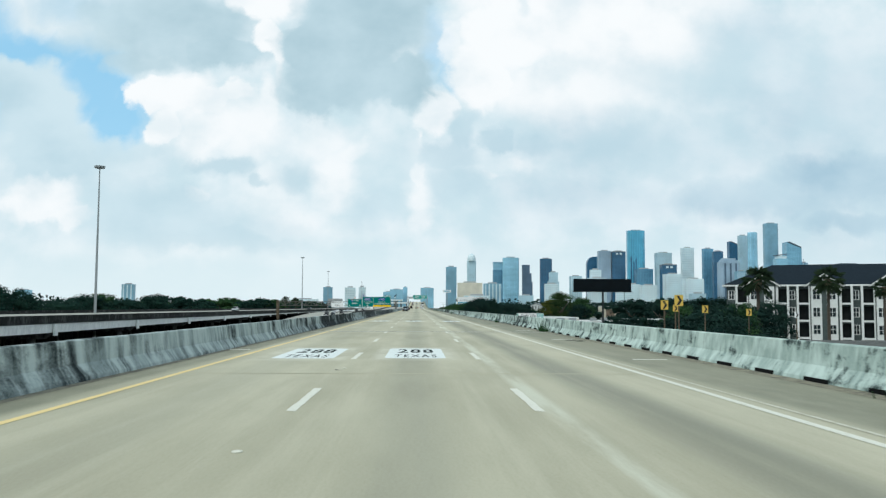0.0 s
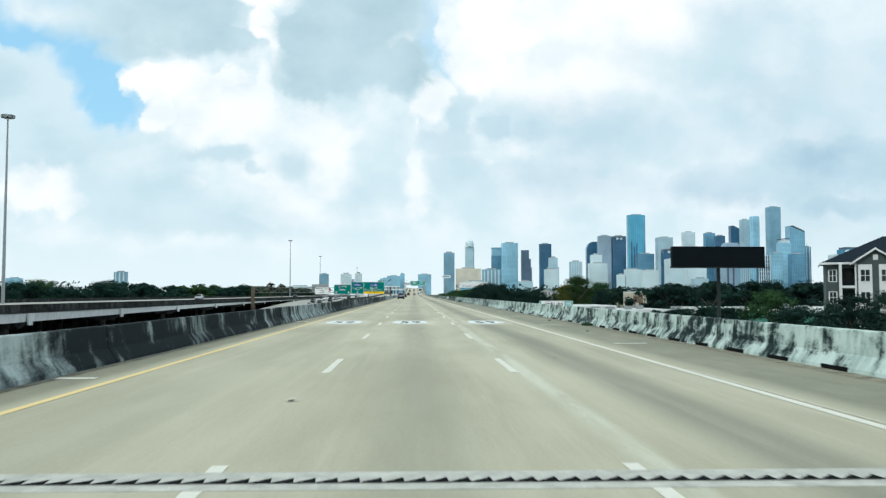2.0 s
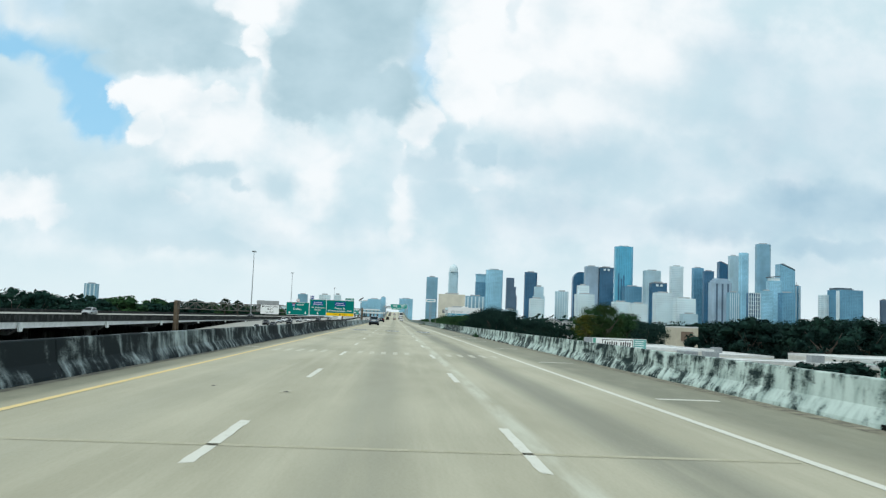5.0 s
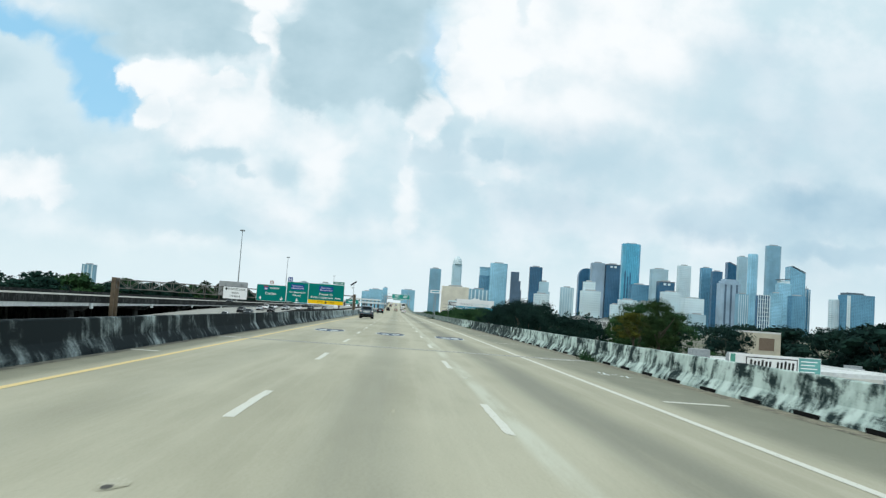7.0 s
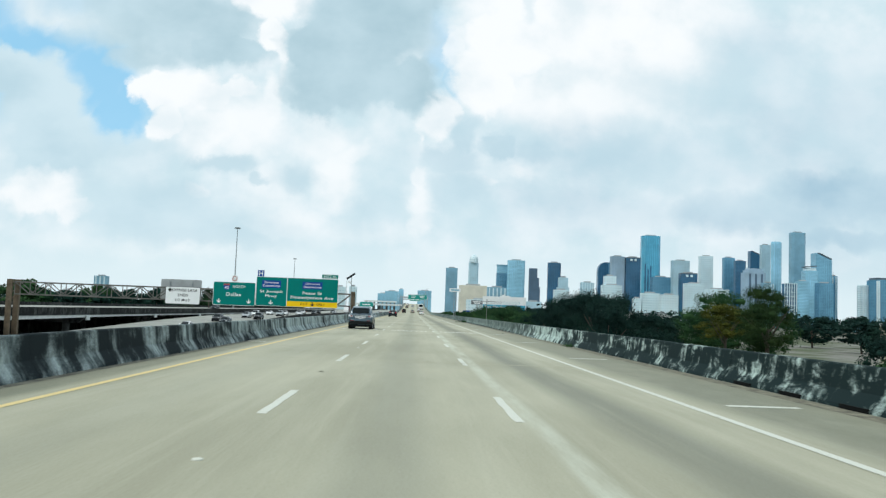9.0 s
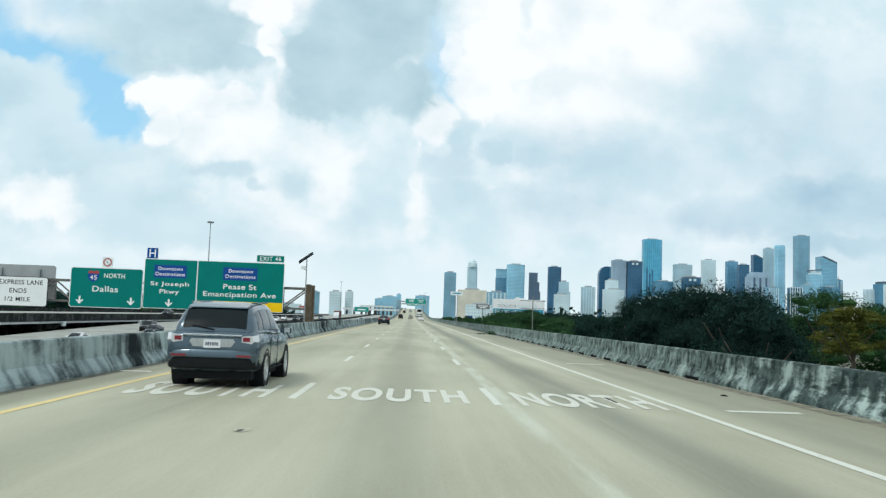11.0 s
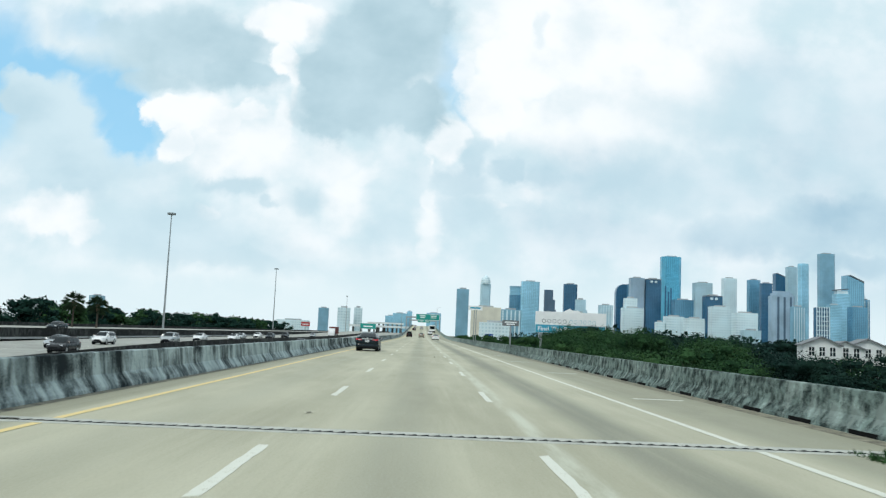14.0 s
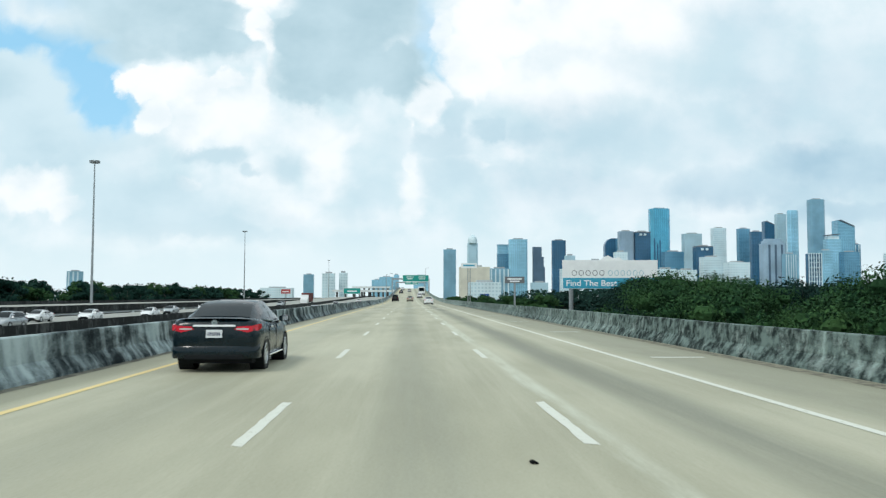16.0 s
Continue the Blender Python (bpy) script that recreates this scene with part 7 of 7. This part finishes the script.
# on the right, from near to far: place, top, half-width, tone
for x, y, top, s, tone in (
        (26, 84, 1.0, 4, "dark"), (33, 104, 1.4, 6, "dark"), (41, 118, 1.8, 6, "dark"), (36, 158, 0.6, 5, "dark"), (44, 150, 0.8, 5, "dark"),
        (64.1, 178.8, 1.9, 4.6, "dark"), (55.8, 187, 2.4, 5.2, "green"), (64.1, 164.4, 3.4, 5, "dark"), (34.5, 108, 2.5, 4.4, "dark"), (38.5, 113, 2.6, 4.4, "green"), (63, 222, -1.1, 4.6, "dark"), (58, 160, 0.0, 4, "dark"), (50, 196, -0.4, 4, "dark"),
        (67, 298, 3.2, 6, "dark"), (72, 292, 5.0, 7.5, "dark"), (84, 288, 5.4, 8, "dark"), (96, 292, 5.4, 8, "dark"), (110, 286, 5.2, 9, "dark"), (124, 280, 5.4, 9, "dark"), (138, 270, 5.2, 9, "dark"), (75.3, 268, 5.2, 6, "dark"), (150, 262, 4.8, 9, "dark"),
        (80, 306, 5.8, 7, "dark"), (94, 345, 5.4, 8, "dark"), (100, 330, 5.2, 8, "dark"), (115.6, 331, 7.1, 9, "dark"), (104, 345, 5.4, 8, "dark"),
        (24.2, 323, 3.4, 4.2, "dark"), (25, 328, 4.4, 4.8, "dark"), (25, 334, 5.2, 5.0, "dark"), (24, 340, 5.4, 5.2, "dark"), (23, 346, 5.0, 5.0, "dark"), (20.5, 351, 2.4, 4.0, "dark"), (38, 356, 2.9, 5.0, "dark"), (43, 369, 3.0, 5.0, "dark"), (48, 384, 3.1, 5.5, "dark"), (34, 362, 2.8, 5.0, "dark"), (29, 338, 5.2, 4.8, "dark"),
        (28, 346, 5.2, 5.0, "dark"), (20.8, 337, 3.0, 3.6, "dark"), (21, 329, 2.2, 3.2, "dark"), (27, 353, 3.2, 4.6, "dark"), (21.5, 344, 3.8, 4.0, "dark"), (23, 357, 2.0, 4.0, "green"),
        (60.5, 321, 3.2, 5.2, "dark"), (52, 308, -1.6, 4, "green"), (52, 219, -1.2, 5, "dark"), (58, 220, -1.0, 5.5, "dark"), (47, 219, -1.5, 4.5, "dark"),
        (77, 400, 6.6, 7, "green")):
    tree(x, y, top, s, ("fine_" if 318 < y < 370 and x < 40 else "near_") + tone if y < 192 or 318 < y < 406 else tone, BUSH if s < 6.2 else OAK, "trees right of the freeway", low=0.06)
tree(67.3, 400, 8.6, 8.4, "fine_green", "round dark green oak with a domed crown", "trees right of the freeway", low=0.10)
tree(58.2, 374, 5.0, 5.0, "fine_yellow", "small yellowing tree with a domed crown and bare trunk", "trees right of the freeway", low=0.40)
tree(59.8, 359.5, 8.3, 5.6, "fine_olive", "tall olive green tree with a full crown", "trees right of the freeway", low=0.22)
for i in range(60):
    y = 392 + i * 2.3
    x = 14.5 + tr.uniform(0, 4) + (i % 4) * (5.5 if y < 410 else 8.5)
    x = max(x, 0.236 * (y - 382) + 4.7)
    top = 2.1 + 0.02 * (y - 395) + tr.uniform(-0.5, 0.7) - (0.8 if x < 19 else 0)
    if 29 + 0.42 * (y - 410) < x < 41 + 0.5 * (y - 410):
        top = min(top, 0.8 + 0.3 * (i % 3))
    tone = "green" if x < 20.5 or i % 4 == 1 else "dark"
    tree(x, y + tr.uniform(-3, 3), top, tr.uniform(4.2, 5.8), ("fine_" if y < 470 and x < 30 else "near_") + tone, BUSH, "thicket right of the freeway", low=0.05)
for x, y, top, s, tone in ((50, 450, 1.6, 4.8, "dark"), (55.5, 452, 0.6, 5, "green"), (61, 453, 0.8, 5, "green"), (67, 452, 2.3, 5, "dark"), (74, 453, 2.6, 5.5, "green"), (82, 455, 3.0, 6, "dark"), (90, 458, 3.2, 6, "dark")):
    tree(x, y, top, s, "near_" + tone, OAK, "trees before the white houses", low=0.06)
for i in range(40):
    y = 540 + i * 13
    x = 26 + tr.uniform(0, 12) + (i % 3) * 16
    tree(x, y, tr.uniform(-1.0, 2.8), tr.uniform(5, 7), "dark" if i % 3 else "green", OAK, "trees right of the freeway", low=0.08)
for i in range(46):
    tree(100 + 42 * (i % 16) + tr.uniform(-14, 14), 400 + 75 * (i // 16) + tr.uniform(-25, 25), tr.uniform(3.0, 6.5), tr.uniform(7, 11), "dark", OAK, "trees before downtown", low=0.08)

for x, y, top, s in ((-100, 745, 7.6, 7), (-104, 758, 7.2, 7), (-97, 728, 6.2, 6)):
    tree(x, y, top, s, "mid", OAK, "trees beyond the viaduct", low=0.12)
# far woods, out to the foot of downtown
wr = random.Random(9)
g = Geo()
for i in range(700):
    side = wr.random()
    if side < 0.62:
        y = wr.uniform(650, 2300)
        x = wr.uniform(0.09, 0.75) * y
    else:
        y = wr.uniform(500, 2600)
        x = -wr.uniform(0.16, 0.75) * y - 60
    s = wr.uniform(9, 17)
    h = wr.uniform(9, 15) + (0.004 * (y - 600) if x > 0 else 0.002 * y)
    for k in range(90 if y < 1100 else 45):
        a, q, t = wr.uniform(0, 6.28), math.sqrt(wr.random()), wr.random()
        p = Vector((x + math.cos(a) * q * s * math.sin(3.14 * (0.2 + 0.65 * t)), y + math.sin(a) * q * s, -7 + h * (0.15 + 0.85 * t)))
        e = wr.uniform(0.7, 1.6) * (1.0 if y < 1100 else 1.5)
        n = Vector((wr.gauss(0, 1), wr.gauss(0, 1) - 0.8, wr.gauss(0, 1) + 0.6)).normalized()
        u = n.orthogonal().normalized() * e
        w = n.cross(u)
        g.add([p - u, p + w * 0.7, p + u, p - w * 0.7], [(0, 1, 2, 3)])
tagged(part("far_woods", g, LEAF["dark"]), "belt of dark green woods towards downtown", "woods", kind="stuff")


# palms
def palm(x, y, top, foot, label, size=1.1):
    p = thing("palm_tree", label, "palm tree", "palms", at=pose(x, y, foot, 0, 0, tr.uniform(0, 360)))
    h = top - foot - 1.4
    part("trunk", Geo().tube((0, 0, 0), (0.1, 0, h), 0.26, 0.2, 10), BARK, p)
    skirt = Geo().tube((0.1, 0, h - 1.4), (0.1, 0, h + 0.2), 0.35, 0.6, 10)
    part("dead_skirt", skirt, plain("dead_fronds", (0.10, 0.08, 0.05), 0.95, 0, 0.3, 5), p)
    r = random.Random(int(x * 3))
    heart = Vector((0.1, 0, h + 0.1))
    for i in range(44):
        a, e = 2.4 * i + r.uniform(-0.2, 0.2), radians(r.uniform(-55, 80))
        g = Geo()
        flat_d = Vector((math.cos(a), math.sin(a), 0))
        d = flat_d * math.cos(e) + Vector((0, 0, math.sin(e)))
        s = Vector((-math.sin(a), math.cos(a), 0))
        n = d.cross(s)
        ln = r.uniform(1.5, 2.1) * size
        o = heart + d * ln * 0.45
        g.tube(tuple(heart), tuple(o), 0.03, 0.02, 5)
        for j in range(9):
            t = (j - 4) * 0.2
            tip = heart + d * ln * math.cos(t) + s * ln * math.sin(t) * 0.8 - Vector((0, 0, 0.22 * ln * (0.6 + abs(t))))
            w = (s * 0.5 + n * (0.9 if j % 2 else -0.9)).normalized() * 0.09 * size
            m0 = o + (tip - o) * 0.5 + Vector((0, 0, 0.1))
            g.add([o, m0 + w, tip, m0 - w], [(0, 1, 2, 3)])
        part("frond", g, LEAF["palm"], p)
    return p


PALM = "fan palm with a shaggy head of dark fronds"
palm(-80.3, 530, 6.6, -7, PALM, 1.6)
palm(-73.5, 527, 6.1, -7, PALM, 1.5)
palm(45.4, 122.7, 6.6, -7, PALM, 1.35)
palm(61.5, 136, 7.2, -7, PALM, 1.4)
palm(78.0, 150, 6.4, -7, PALM)
# weeds at the foot of the safety wall
for x, y, h in ((8.0, 65.9, 0.72), (8.1, 65.2, 0.45), (8.1, 206.5, 0.5), (8.1, 97, 0.25), (8.1, 345, 0.35), (8.15, 262, 0.2), (8.1, 26, 0.3), (7.9, 346.5, 0.5), (7.3, 346.3, 0.16), (6.8, 346.2, 0.12), (8.1, 205.6, 0.3)):
    g = Geo()
    for i in range(70):
        a, l = wr.uniform(0, 6.28), h * wr.uniform(0.4, 1.1)
        b = Vector((wr.gauss(0, 0.12), wr.gauss(0, 0.25), 0))
        tip = b + Vector((math.cos(a) * l * 0.6, math.sin(a) * l * 0.6, l))
        s = Vector((-math.sin(a), math.cos(a), 0)) * 0.02
        g.add([b - s, b + s, tip], [(0, 1, 2)])
    tagged(part("weed_tuft", g, LEAF["green"]), "tuft of weeds at the foot of the safety wall", "weeds", "weeds on the shoulder").location = (x, y, 0.0)
